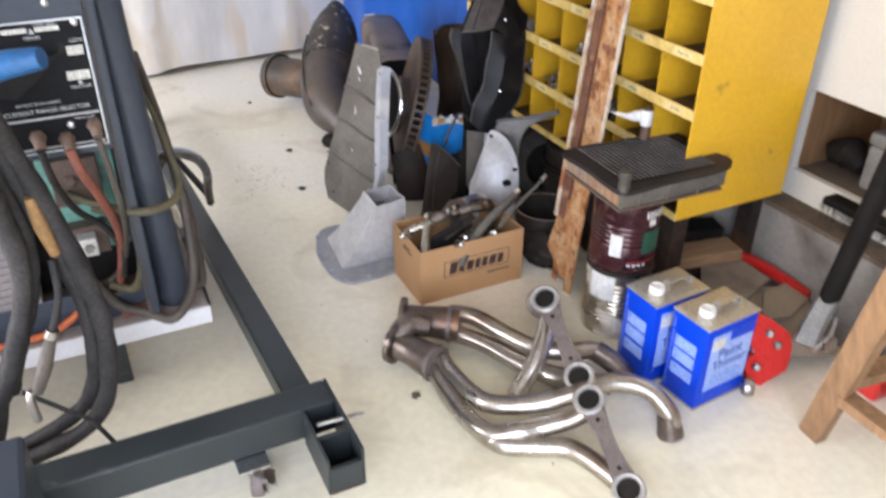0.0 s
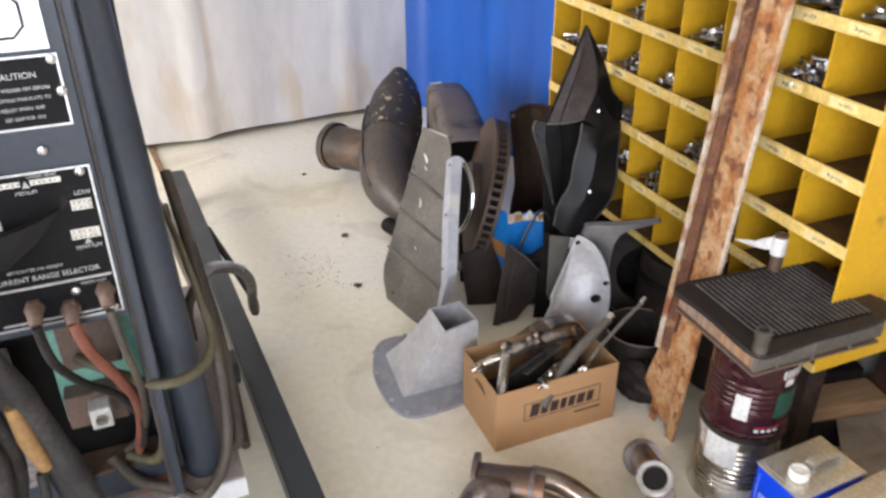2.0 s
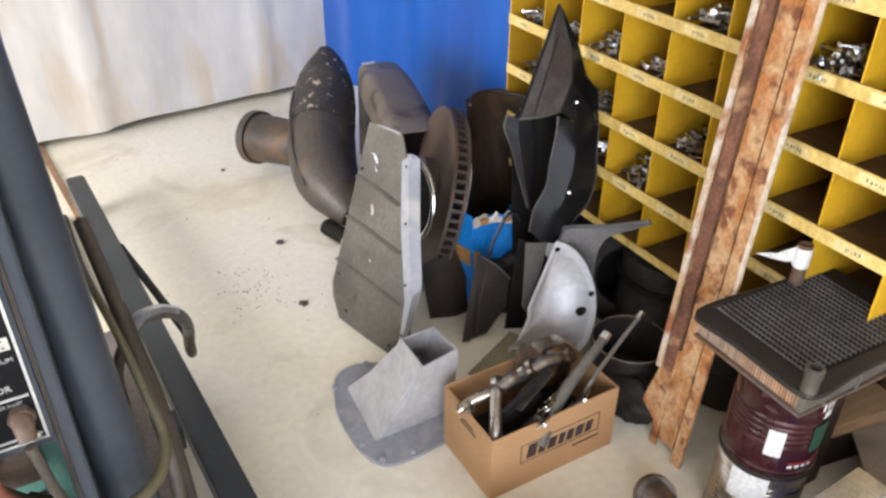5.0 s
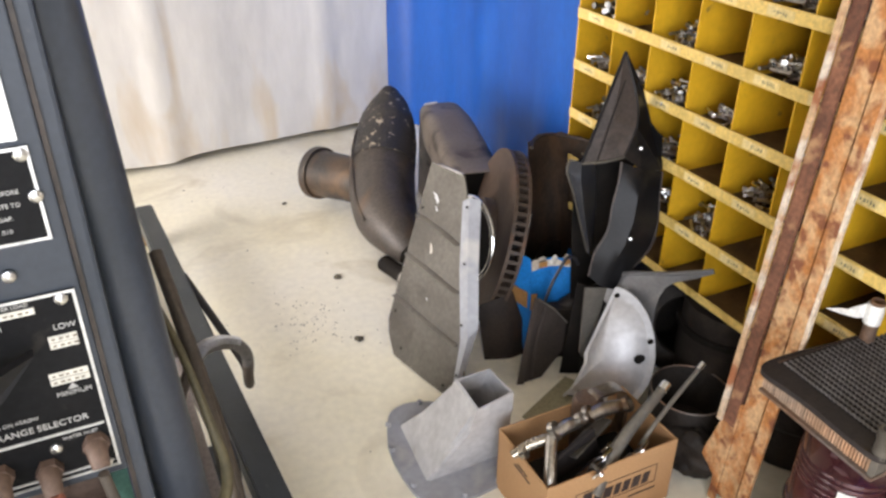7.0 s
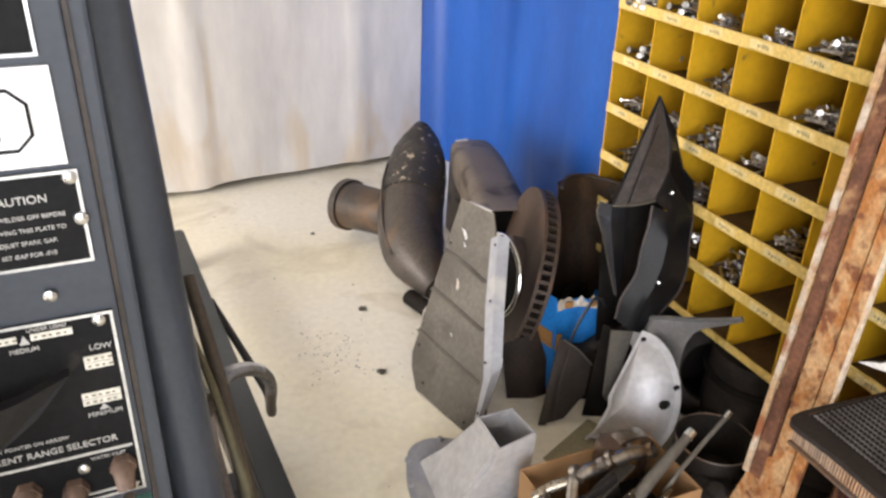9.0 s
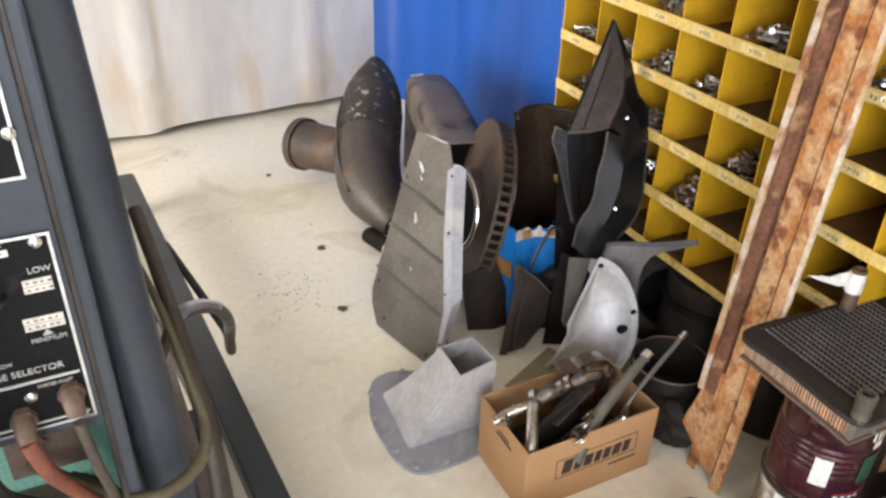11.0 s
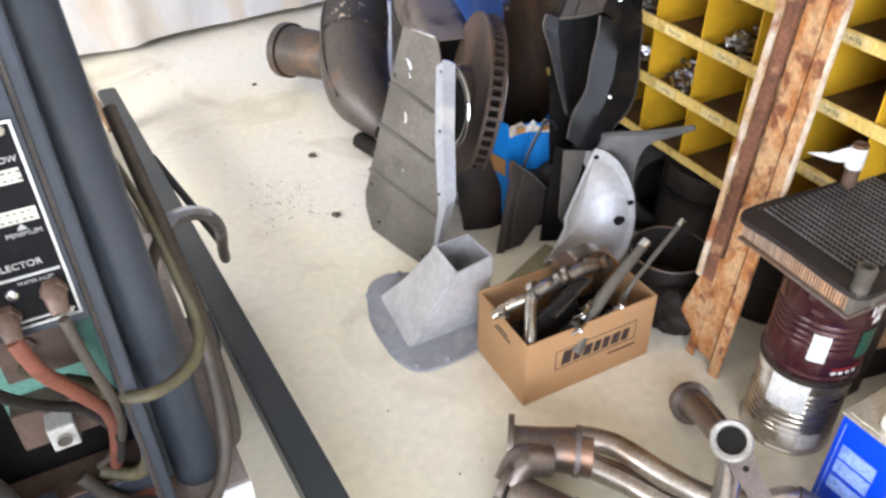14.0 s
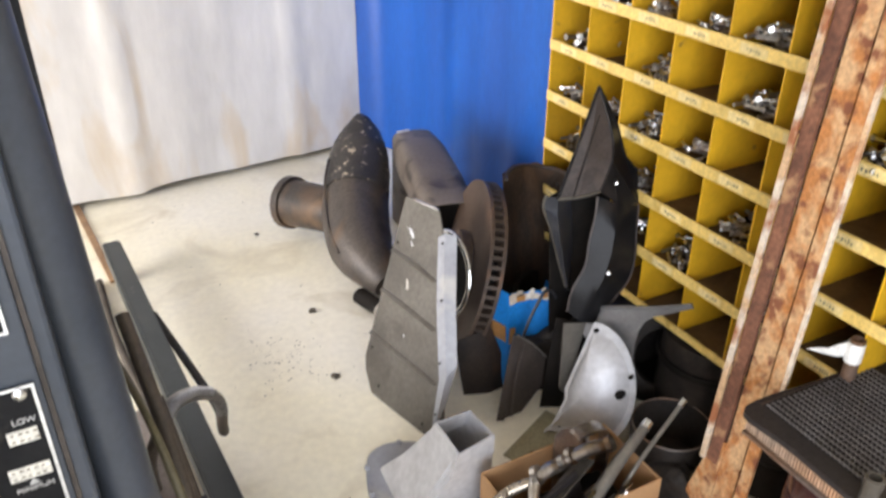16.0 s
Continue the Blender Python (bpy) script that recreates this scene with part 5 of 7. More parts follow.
def coffee_can(z0, mats, label, printed):
    t = thing("coffee_can", (*CC, z0), label, "can", "stacked coffee cans")
    R, Hh = 0.083, 0.199
    prof = [(0, 0.0), (R, 0.0), (R + 0.003, 0.003), (R + 0.003, 0.008), (R, 0.011)]
    z = 0.066 if printed else 0.045
    while z < (0.125 if printed else 0.16):
        prof += [(R, z), (R - (0.0020 if printed else 0.0035), z + 0.005), (R, z + 0.010)]
        z += 0.0135
    prof += [(R, Hh - 0.011), (R + 0.003, Hh - 0.008), (R + 0.003, Hh - 0.002), (R, Hh - 0.001), (0, Hh - 0.001)]
    part("body", bm_lathe(prof, 44), mats, t, smooth=True)
    rim = [(R + 0.001, Hh - 0.012), (R + 0.0045, Hh - 0.010), (R + 0.0045, Hh - 0.001), (R + 0.001, Hh)]
    part("rim", bm_lathe(rim, 44), TINREFLECT if printed else RUSTDARK, t, smooth=True)

    def patch(a0, a1, z1, z2, material, name="printed_panel"):
        b = bmesh.new()
        n = 10
        lo = [b.verts.new(((R + 0.0012) * math.cos(radians(a0 + (a1 - a0) * k / n)), (R + 0.0012) * math.sin(radians(a0 + (a1 - a0) * k / n)), z1)) for k in range(n + 1)]
        hi = [b.verts.new((v.co.x, v.co.y, z2)) for v in lo]
        for k in range(n):
            b.faces.new([lo[k], lo[k + 1], hi[k + 1], hi[k]])
        part(name, b, material, t, smooth=True)
    if printed:
        patch(208, 228, 0.045, 0.105, WHITEPRINT, "bar_code_panel")
        patch(262, 305, 0.055, 0.115, GREENPRINT)
        for k in range(6):
            patch(264 + k * 7, 268 + k * 7, 0.150, 0.170, WHITEPRINT, "printed_bar")
        for k in range(4):
            patch(240 + k * 9, 246 + k * 9, 0.020, 0.027, WHITEPRINT, "printed_bar")
        patch(270, 285, 0.130, 0.146, WHITEPRINT)
        patch(258, 312, 0.1478, 0.1495, CANRED, "red_rule")
        patch(240, 300, 0.030, 0.034, CANRED, "red_rule")
    else:
        patch(178, 226, 0.112, 0.184, WHITEPRINT, "label_remnant")
        patch(232, 262, 0.02, 0.06, WHITEPRINT, "label_remnant")
    return t


coffee_can(0.0, OLDCAN, "worn tin coffee can with remains of a white label", False)
coffee_can(0.2, MAROON, "maroon printed coffee can stacked on another can", True)

core = thing("heater_core", (1.49, 1.622, 0.4), "dirty black finned heater core lying on the coffee cans", "heater core", rz=-2)
part("tank_frame", bm_box(-0.150, 0.148, -0.123, 0.116, 0.0, 0.006, 0.002), TANK, core)
part("end_tank", bm_tube([(-0.146, -0.117, 0.027), (-0.05, -0.116, 0.027), (0.05, -0.114, 0.028), (0.155, -0.112, 0.028)], 0.010, 8, 5, section=[(-0.6, -2.0), (0.3, -2.0), (0.6, -1.5), (0.7, 0.0), (0.6, 1.5), (0.3, 2.0), (-0.6, 2.0)]), STEELRIB, core, "dull grey end tank", True)
for x in (-0.10, -0.02, 0.07):
    part("tank_rib", bm_box(x, x + 0.004, -0.1265, -0.110, 0.008, 0.047, 0.001), STEELRIB, core)
for k in range(38):
    y = -0.108 + 0.222 * k / 37
    part("side_fin", bm_box(-0.142, -0.136, y, y + 0.0032, 0.006, 0.048), FIN, core)
part("core_block", bm_box(-0.135, 0.140, -0.109, 0.116, 0.006, 0.050), TANK, core)
corner = [(-0.166, -0.100), (-0.160, -0.132), (-0.135, -0.142), (-0.03, -0.128), (0.06, -0.130), (0.150, -0.125), (0.186, -0.104), (0.196, -0.075), (0.182, -0.05), (0.176, 0.03), (0.178, 0.100), (0.160, 0.116), (0.05, 0.112), (-0.06, 0.120), (-0.130, 0.122), (-0.160, 0.116), (-0.172, 0.098), (-0.160, 0.02)]
for _ in range(2):
    corner = [q for (ax, ay), (bx, by) in zip(corner, corner[1:] + corner[:1]) for q in ((ax * 0.75 + bx * 0.25, ay * 0.75 + by * 0.25), (ax * 0.25 + bx * 0.75, ay * 0.25 + by * 0.75))]
part("top_plate", bm_sheet([(x, y, 0.050) for x, y in corner], 0.010), CORE, core, "black sooty flanged plate")
# zigzag fin rows standing in the open face of the core
fin = bmesh.new()
for k in range(21):
    x = -0.118 + 0.248 * k / 20
    row = []
    for q in range(49):
        y = -0.100 + 0.0042 * q
        w = 0.0016 if q % 2 else -0.0016
        row.append([fin.verts.new((x + w + dx, y, z)) for dx, z in ((-0.0019, 0.0595), (-0.0016, 0.0642), (0.0016, 0.0642), (0.0019, 0.0595))])
    for a, c in zip(row, row[1:]):
        for n in range(3):
            fin.faces.new([a[n], a[n + 1], c[n + 1], c[n]])
tagged(part("fin_mesh", fin, COREFIN, core), kind="stuff")
# Black sheet paints the dark gaps between the fin rows.
part("dark_bed", bm_box(-0.123, 0.135, -0.104, 0.106, 0.0598, 0.0606), BLACK, core)
part("rust_edge", bm_tube([(-0.126, 0.108, 0.0605), (0.135, 0.110, 0.0605)], 0.0025, 6, 2), RUSTDARK, core)
part("nipple", bm_lathe([(0.009, 0.055), (0.014, 0.055), (0.013, 0.082), (0.0145, 0.086), (0.0145, 0.104), (0.010, 0.106), (0.009, 0.09), (0.009, 0.055)], 18, None, Matrix.Translation((-0.146, -0.122, 0))), STEEL, core, smooth=True)
part("nipple", bm_lathe([(0.009, 0.055), (0.013, 0.055), (0.0125, 0.138), (0.013, 0.145), (0.010, 0.145), (0.009, 0.12), (0.009, 0.055)], 18, None, Matrix.Translation((0.0705, 0.095, 0))), TANK, core, smooth=True)
o = Vector((1.5625, 1.715, 0.498))
t = thing("torn_tape", o, "torn white tape wrapped round the pipe of the heater core", "tape")
part("wrap", bm_lathe([(0.0132, 0.0), (0.0150, 0.001), (0.0155, 0.020), (0.0148, 0.039), (0.0135, 0.041), (0.0132, 0.0)], 20), CAP, t, smooth=True)
part("torn_tail", bm_facets([(-0.006, 0.011, 0.006), (-0.008, 0.013, 0.037), (-0.030, 0.018, 0.034), (-0.045, 0.022, 0.030), (-0.062, 0.026, 0.035), (-0.094, 0.032, 0.040), (-0.060, 0.022, 0.024), (-0.030, 0.014, 0.012)],
                            [(0, 1, 2, 7), (7, 2, 3, 6), (3, 4, 6), (4, 5, 6)], 0.0015), CAP, t)


# ---- paint thinner cans ----
def thinner_can(x, y, rz, label):
    t = thing("paint_thinner_can", (x, y, 0), label, "can", "paint thinner cans", rz=rz)
    w, d, h = 0.162, 0.106, 0.232
    part("body", bm_box(0, w, 0, d, 0.003, h - 0.003, 0.010), CANBLUE, t, smooth=True)
    part("bottom_seam", bm_box(-0.001, w + 0.001, -0.001, d + 0.001, 0.0, 0.006, 0.002), TINREFLECT, t)
    b = bm_box(-0.0012, w + 0.0012, -0.0012, d + 0.0012, h - 0.006, h, 0.0018)
    part("top_seam", b, TINTOP, t, "dusty tinplate top")
    part("top_panel", bm_box(0.006, w - 0.006, 0.006, d - 0.006, h - 0.002, h + 0.0012, 0.001), TINTOP, t)
    part("cap_collar", bm_lathe([(0.021, h), (0.0215, h + 0.004), (0.017, h + 0.005), (0, h + 0.005)], 24, None, Matrix.Translation((0.034, 0.042, 0))), TINREFLECT, t, smooth=True)
    prof = [(0, h + 0.004), (0.0175, h + 0.004), (0.0178, h + 0.020), (0.0165, h + 0.0235), (0.012, h + 0.0235), (0.011, h + 0.0215), (0, h + 0.0215)]
    cap = part("cap", bm_lathe(prof, 30, None, Matrix.Translation((0.034, 0.042, 0))), CAP, t, smooth=True)
    b = bmesh.new()
    for k in range(24):
        a = 2 * math.pi * k / 24
        bm_box(0.0174, 0.0184, -0.0009, 0.0009, h + 0.006, h + 0.019, bm=b, m=Matrix.Translation((0.034, 0.042, 0)) @ pose(0, 0, 0, 0, 0, math.degrees(a)))
    part("knurling", b, CAP, cap)
    handle = part("handle", bm_tube([(0.070, 0.050, h + 0.002), (0.074, 0.050, h + 0.016), (0.105, 0.050, h + 0.020), (0.138, 0.050, h + 0.016), (0.142, 0.050, h + 0.002)], 0.006, 8, 4, section=[(-1.6, -0.25), (1.6, -0.25), (1.6, 0.25), (-1.6, 0.25)]), TINTOP, t, "tinplate carrying strap", True)
    for xx in (0.070, 0.142):
        part("rivet_lug", bm_box(xx - 0.006, xx + 0.006, 0.038, 0.062, h, h + 0.005, 0.002), TINREFLECT, handle)
    # broad face: pale panel with the lettering
    face = part("label_panel", bm_box(0.020, w - 0.010, -0.0012, -0.0002, 0.035, h - 0.028), CANLABEL, t, "pale blue printed label panel")
    letters("Paint", 0.040, upright(0.045, -0.0016, 0.135), "word", CANTEXT, face)
    letters("Thinner", 0.034, upright(0.034, -0.0016, 0.106), "word", CANTEXT, face)
    part("label_patch", bm_box(0.022, 0.060, -0.0022, -0.0012, 0.165, 0.195, 0.0004), WHITEPRINT, face)
    part("blue_band", bm_box(0.075, w - 0.010, -0.0022, -0.0012, 0.178, h - 0.028), CANBLUE, face)
    for k in range(4):
        part("printed_bar", bm_box(0.035, 0.135 - 0.012 * (k % 2), -0.0020, -0.0012, 0.058 + k * 0.010, 0.062 + k * 0.010), CANLIGHT, face)
    part("blue_band", bm_box(0.020, w - 0.010, -0.0022, -0.0012, 0.035, 0.050), CANBLUE, face)
    # narrow face: three blocks of fine print
    for k, z in enumerate((0.140, 0.104, 0.064)):
        blk = part("text_block", bm_box(-0.0010, -0.0002, 0.022, d - 0.020, z, z + 0.031), CANLIGHT, t, "block of pale fine print")
        for n in range(6):
            part("printed_bar", bm_box(-0.0016, -0.0010, 0.024, d - 0.024 - random.uniform(0, 0.016), z + 0.002 + n * 0.0048, z + 0.0046 + n * 0.0048), CANLABEL, blk)
    part("edge_rule", bm_box(-0.0010, -0.0002, d - 0.0125, d - 0.0115, 0.02, h - 0.02), CANLABEL, t)
    return t


random.seed(4)
thinner_can(1.397, 1.232, 4.5, "bright blue metal paint thinner can with a white cap")
thinner_can(1.352, 1.352, 2.5, "bright blue metal paint thinner can behind its twin")

# ---- exhaust headers ----
hd = thing("exhaust_header", (1.06, 1.50, 0.0), "stainless exhaust header with brown flange, lying on the floor", "exhaust header", "exhaust headers")
o = Vector((1.06, 1.50, 0.0))
HR = 0.0215


def ring_port(parent, at, facing):
    m = Matrix.Translation(Vector(at) - o) @ Vector(facing).to_track_quat("Z", "Y").to_matrix().to_4x4()
    p = part("port_ring", bm_lathe([(0.0225, -0.012), (0.033, -0.010), (0.0345, -0.006), (0.034, 0.005), (0.031, 0.008), (0.024, 0.007), (0.0225, 0.004), (0.0225, -0.012)], 30, None, m), RING, parent, "bright ground port face", True)
    # Black disc paints the dark of the open port.
    part("port_floor", bm_lathe([(0, 0.0012), (0.0228, 0.0012), (0.0228, -0.010), (0, -0.010)], 20, None, m), BLACK, p)


def flange_bar(parent, p, q, facing):
    a, c, up = Vector(p) - o, Vector(q) - o, Vector(facing)
    d = (c - a).normalized()
    side = d.cross(up).normalized()
    n = 16
    width = [0.031 - 0.015 * math.sin(math.pi * k / n) ** 0.8 for k in range(n + 1)]
    b = bmesh.new()
    rings = []
    for k, w in enumerate(width):
        mid = a.lerp(c, k / n)
        rings.append([b.verts.new(mid + side * s * w + up * h) for s, h in ((1, -0.010), (1, -0.001), (-1, -0.001), (-1, -0.010))])
    for u, v in zip(rings, rings[1:]):
        for k in range(4):
            b.faces.new([u[k], u[(k + 1) % 4], v[(k + 1) % 4], v[k]])
    b.faces.new(rings[0])
    b.faces.new(rings[-1][::-1])
    bmesh.ops.recalc_face_normals(b, faces=list(b.faces))
    part("flange", b, FLANGE, parent, "flat brown steel flange bar")
    turn = up.to_track_quat("Z", "Y").to_matrix().to_4x4()
    for s in (0.23, 0.77):
        part("bolt_hole", bm_lathe([(0, -0.001), (0.005, -0.001), (0.005, 0.0002), (0, 0.0002)], 12, None, Matrix.Translation(a.lerp(c, s)) @ turn), BLACK, parent)


def runner(parent, pts, name="runner", mats=HEADER, r=HR):
    return part(name, bm_tube(to_local(o, pts), r, 18, 7), mats, parent, smooth=True)


part("collector", bm_tube(to_local(o, [(0.912, 1.772, 0.062), (0.955, 1.742, 0.062), (1.03, 1.690, 0.060)]), [0.036, 0.038, 0.047], 22, 4), HEADERDARK, hd, "burnt brown collector", True)
part("collector_flange", bm_tube(to_local(o, [(0.905, 1.777, 0.062), (0.914, 1.771, 0.062)]), 0.056, 24, 2), HEADERDARK, hd, smooth=True)
part("weld_bead", bm_tube(to_local(o, [(1.006, 1.707, 0.061), (1.014, 1.701, 0.061)]), 0.0475, 20, 2), FLANGE, hd, smooth=True)
runner(hd, [(1.015, 1.715, 0.085), (1.06, 1.665, 0.090), (1.10, 1.57, 0.085), (1.14, 1.50, 0.082), (1.20, 1.455, 0.085), (1.262, 1.435, 0.080), (1.285, 1.40, 0.06)])
runner(hd, [(1.005, 1.69, 0.050), (1.06, 1.60, 0.048), (1.105, 1.48, 0.050), (1.145, 1.40, 0.062), (1.148, 1.345, 0.095), (1.147, 1.332, 0.106)])
runner(hd, [(1.02, 1.70, 0.030), (1.08, 1.62, 0.026), (1.13, 1.50, 0.025), (1.20, 1.42, 0.026), (1.26, 1.36, 0.03)], mats=HEADERDARK)
runner(hd, [(1.172, 1.519, 0.188), (1.185, 1.523, 0.166), (1.122, 1.464, 0.100), (1.073, 1.441, 0.055), (1.038, 1.425, 0.030)])
part("outlet_elbow", bm_tube(to_local(o, [(1.167, 1.516, 0.197), (1.205, 1.565, 0.145), (1.250, 1.64, 0.095), (1.285, 1.70, 0.045)]), [0.022, 0.024, 0.026, 0.030], 18, 5), HEADERDARK, hd, "burnt short outlet pipe", True)
part("outlet_rim", bm_tube(to_local(o, [(1.284, 1.698, 0.046), (1.291, 1.712, 0.037)]), 0.042, 20, 2), HEADERDARK, hd, smooth=True)
part("flange_elbow", bm_tube(to_local(o, [(1.262, 1.435, 0.080), (1.29, 1.39, 0.06), (1.30, 1.34, 0.03)]), 0.026, 16, 4), HEADERDARK, hd, smooth=True)
PORT_A, PORT_B, FACE_1 = (1.157, 1.510, 0.213), (1.132, 1.323, 0.131), (-0.489, -0.295, 0.821)
flange_bar(hd, PORT_A, PORT_B, FACE_1)
ring_port(hd, PORT_A, FACE_1)
ring_port(hd, PORT_B, FACE_1)

hd2 = thing("exhaust_header", (1.06, 1.50, 0.0), "stainless exhaust header with curved tubes, crossing its twin", "exhaust header", "exhaust headers")
part("collector", bm_tube(to_local(o, [(0.865, 1.690, 0.050), (0.885, 1.655, 0.050), (0.915, 1.590, 0.048)]), [0.036, 0.036, 0.045], 22, 4), HEADERDARK, hd2, "burnt brown collector", True)
part("collector_flange", bm_tube(to_local(o, [(0.855, 1.705, 0.053), (0.862, 1.694, 0.053)]), 0.052, 24, 2), HEADERDARK, hd2, smooth=True)
part("elbow_stub", bm_tube(to_local(o, [(0.862, 1.70, 0.06), (0.90, 1.715, 0.085), (0.945, 1.70, 0.075)]), [0.03, 0.032, 0.028], 16, 5), HEADERDARK, hd2, smooth=True)
part("weld_bead", bm_tube(to_local(o, [(0.912, 1.598, 0.048), (0.917, 1.588, 0.048)]), 0.0465, 20, 2), FLANGE, hd2, smooth=True)
runner(hd2, [(0.930, 1.590, 0.055), (0.932, 1.50, 0.055), (0.952, 1.405, 0.060), (1.03, 1.345, 0.075), (1.105, 1.312, 0.100), (1.19, 1.295, 0.115), (1.262, 1.252, 0.105), (1.298, 1.205, 0.055), (1.300, 1.195, 0.02)])
runner(hd2, [(0.905, 1.585, 0.040), (0.900, 1.44, 0.035), (0.920, 1.345, 0.036), (0.975, 1.312, 0.045), (1.022, 1.298, 0.050), (1.090, 1.275, 0.068), (1.131, 1.268, 0.094)])
runner(hd2, [(0.905, 1.40, 0.030), (0.935, 1.315, 0.026), (0.990, 1.278, 0.026), (1.060, 1.232, 0.028), (1.092, 1.150, 0.026), (1.100, 1.092, 0.023)])
part("runner_foot", bm_tube(to_local(o, [(1.297, 1.208, 0.055), (1.302, 1.194, 0.002)]), [0.024, 0.030], 18, 2), HEADERDARK, hd2, "rust-brown outlet rim", True)
PORT_C, PORT_D, FACE_2 = (1.119, 1.264, 0.118), (1.086, 1.072, 0.052), (-0.478, -0.211, 0.853)
flange_bar(hd2, PORT_C, PORT_D, FACE_2)
ring_port(hd2, PORT_C, FACE_2)
ring_port(hd2, PORT_D, FACE_2)

# ---- floor jack, planks and niche contents ----
o = Vector((1.70, 1.33, 0.0))
jack = thing("floor_jack", o, "red low floor jack with a black foam-covered handle", "floor jack")
part("side_plate", bm_sheet(to_local(o, [(1.610, 1.298, 0.174), (1.645, 1.277, 0.156), (1.683, 1.248, 0.122), (1.687, 1.234, 0.092), (1.679, 1.223, 0.055), (1.655, 1.225, 0.036), (1.611, 1.252, 0.058), (1.586, 1.284, 0.112), (1.594, 1.293, 0.144)]), 0.008), RED, jack, "red steel side plate")
part("step_block", bm_sheet(to_local(o, [(1.613, 1.260, 0.082), (1.647, 1.243, 0.073), (1.677, 1.224, 0.055), (1.670, 1.218, 0.036), (1.607, 1.231, 0.000), (1.578, 1.249, 0.016), (1.576, 1.262, 0.046), (1.588, 1.266, 0.069)]), 0.022), RED, jack)
part("frame_rail", bm_tube([(0.10, 0.285, 0.095), (0.155, 0.265, 0.098), (0.180, 0.215, 0.098), (0.188, 0.12, 0.096), (0.19, 0.04, 0.09)], 0.010, 8, 5, section=[(-0.7, -1.4), (0.7, -1.4), (0.7, 1.4), (-0.7, 1.4)]), RED, jack)
part("deck_plate", bm_sheet(to_local(o, [(1.62, 1.47, 0.088), (1.67, 1.405, 0.088), (1.76, 1.435, 0.088), (1.860, 1.475, 0.088), (1.862, 1.600, 0.088), (1.74, 1.61, 0.088)]), 0.006), DUSTPLATE, jack, "dust-covered deck plate")
part("deck_plate", bm_sheet(to_local(o, [(1.70, 1.345, 0.086), (1.775, 1.322, 0.086), (1.880, 1.36, 0.086), (1.885, 1.445, 0.086), (1.79, 1.425, 0.086)]), 0.007), DUSTPLATE, jack, "dust-covered deck plate")
part("chassis", bm_box(-0.07, 0.16, -0.06, 0.18, 0.03, 0.08, 0.004, m=pose(0, 0, 0, 0, 0, -24)), DUSTPLATE, jack)
for x, y, z in ((-0.064, -0.065, 0.124), (-0.049, -0.082, 0.097), (-0.105, -0.084, 0.052), (-0.092, -0.055, 0.080)):
    part("bolt", bm_lathe([(0, 0), (0.010, 0), (0.010, 0.006), (0.006, 0.010), (0, 0.010)], 12, None, Matrix.Translation((x, y, z)) @ Vector((-0.5, -0.75, 0.45)).to_track_quat("Z", "Y").to_matrix().to_4x4()), ZINC, jack, smooth=True)
hp = part("handle_socket", bm_tube([(0.0, -0.12, 0.105), (0.035, -0.105, 0.155), (0.075, -0.095, 0.205)], [0.030, 0.026, 0.024], 8, 4, section=octo), SILVER, jack, "silver cast handle socket")
part("socket_bolt", bm_tube([(-0.01, -0.15, 0.115), (0.05, -0.14, 0.13)], 0.008, 8, 2), ZINC, hp)
part("socket_bolt", bm_tube([(0.03, -0.15, 0.10), (0.08, -0.12, 0.16)], 0.007, 8, 2), ZINC, hp)
part("handle", bm_tube([(0.07, -0.095, 0.195), (0.055, -0.14, 0.50), (0.03, -0.21, 0.95)], [0.024, 0.024, 0.024], 16, 3), FOAM, jack, "black foam grip", True)
for x, y in ((-0.145, -0.105), (0.15, 0.10)):
    part("caster", bm_lathe([(0, -0.011), (0.020, -0.011), (0.022, -0.006), (0.022, 0.006), (0.020, 0.011), (0, 0.011)], 20, None, pose(x, y, 0.022, 90, 0, 55)), WORN, jack, smooth=True)
t = thing("red_bar", (1.80, 1.15, 0.0), "short red jack side arm on the floor", "floor jack")
part("arm", bm_box(0, 0.05, -0.08, 0.02, 0.0, 0.09, 0.008), RED, t)
t = thing("wood_offcut", (1.79, 1.68, 0.0), "dusty wooden offcut under the bolt bin", "plank")
part("plank", bm_box(-0.16, 0.075, -0.10, -0.02, 0.10, 0.135, 0.003, m=pose(0, 0, 0, 0, 0, -10)), WOODX, t)
part("block", bm_box(-0.10, 0.06, -0.09, -0.03, 0.0, 0.10, 0.003, m=pose(0, 0, 0, 0, 0, -10)), RUSTDARK, t)
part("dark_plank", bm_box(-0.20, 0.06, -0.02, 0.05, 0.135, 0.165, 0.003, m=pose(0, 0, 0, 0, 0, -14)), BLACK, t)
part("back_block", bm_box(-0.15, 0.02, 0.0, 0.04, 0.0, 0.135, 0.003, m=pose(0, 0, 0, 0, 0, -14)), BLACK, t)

o = Vector((1.579, 1.052, 0.0))
stool = thing("wooden_stool", o, "worn pine stool with splayed legs", "stool")
sec = [(-1, -0.55), (1, -0.55), (1, 0.55), (-1, 0.55)]
part("leg", bm_tube(to_local(o, [(1.590, 1.06, 0.0), (1.46, 0.935, 0.42), (1.385, 0.862, 0.66)]), 0.026, 4, 2, section=sec), WOOD, stool)
part("leg", bm_tube(to_local(o, [(1.86, 1.03, 0.0), (1.74, 0.92, 0.42), (1.67, 0.85, 0.66)]), 0.026, 4, 2, section=sec), WOOD, stool)
part("leg", bm_tube(to_local(o, [(1.60, 0.60, 0.0), (1.47, 0.66, 0.42), (1.395, 0.69, 0.66)]), 0.026, 4, 2, section=sec), WOOD, stool)
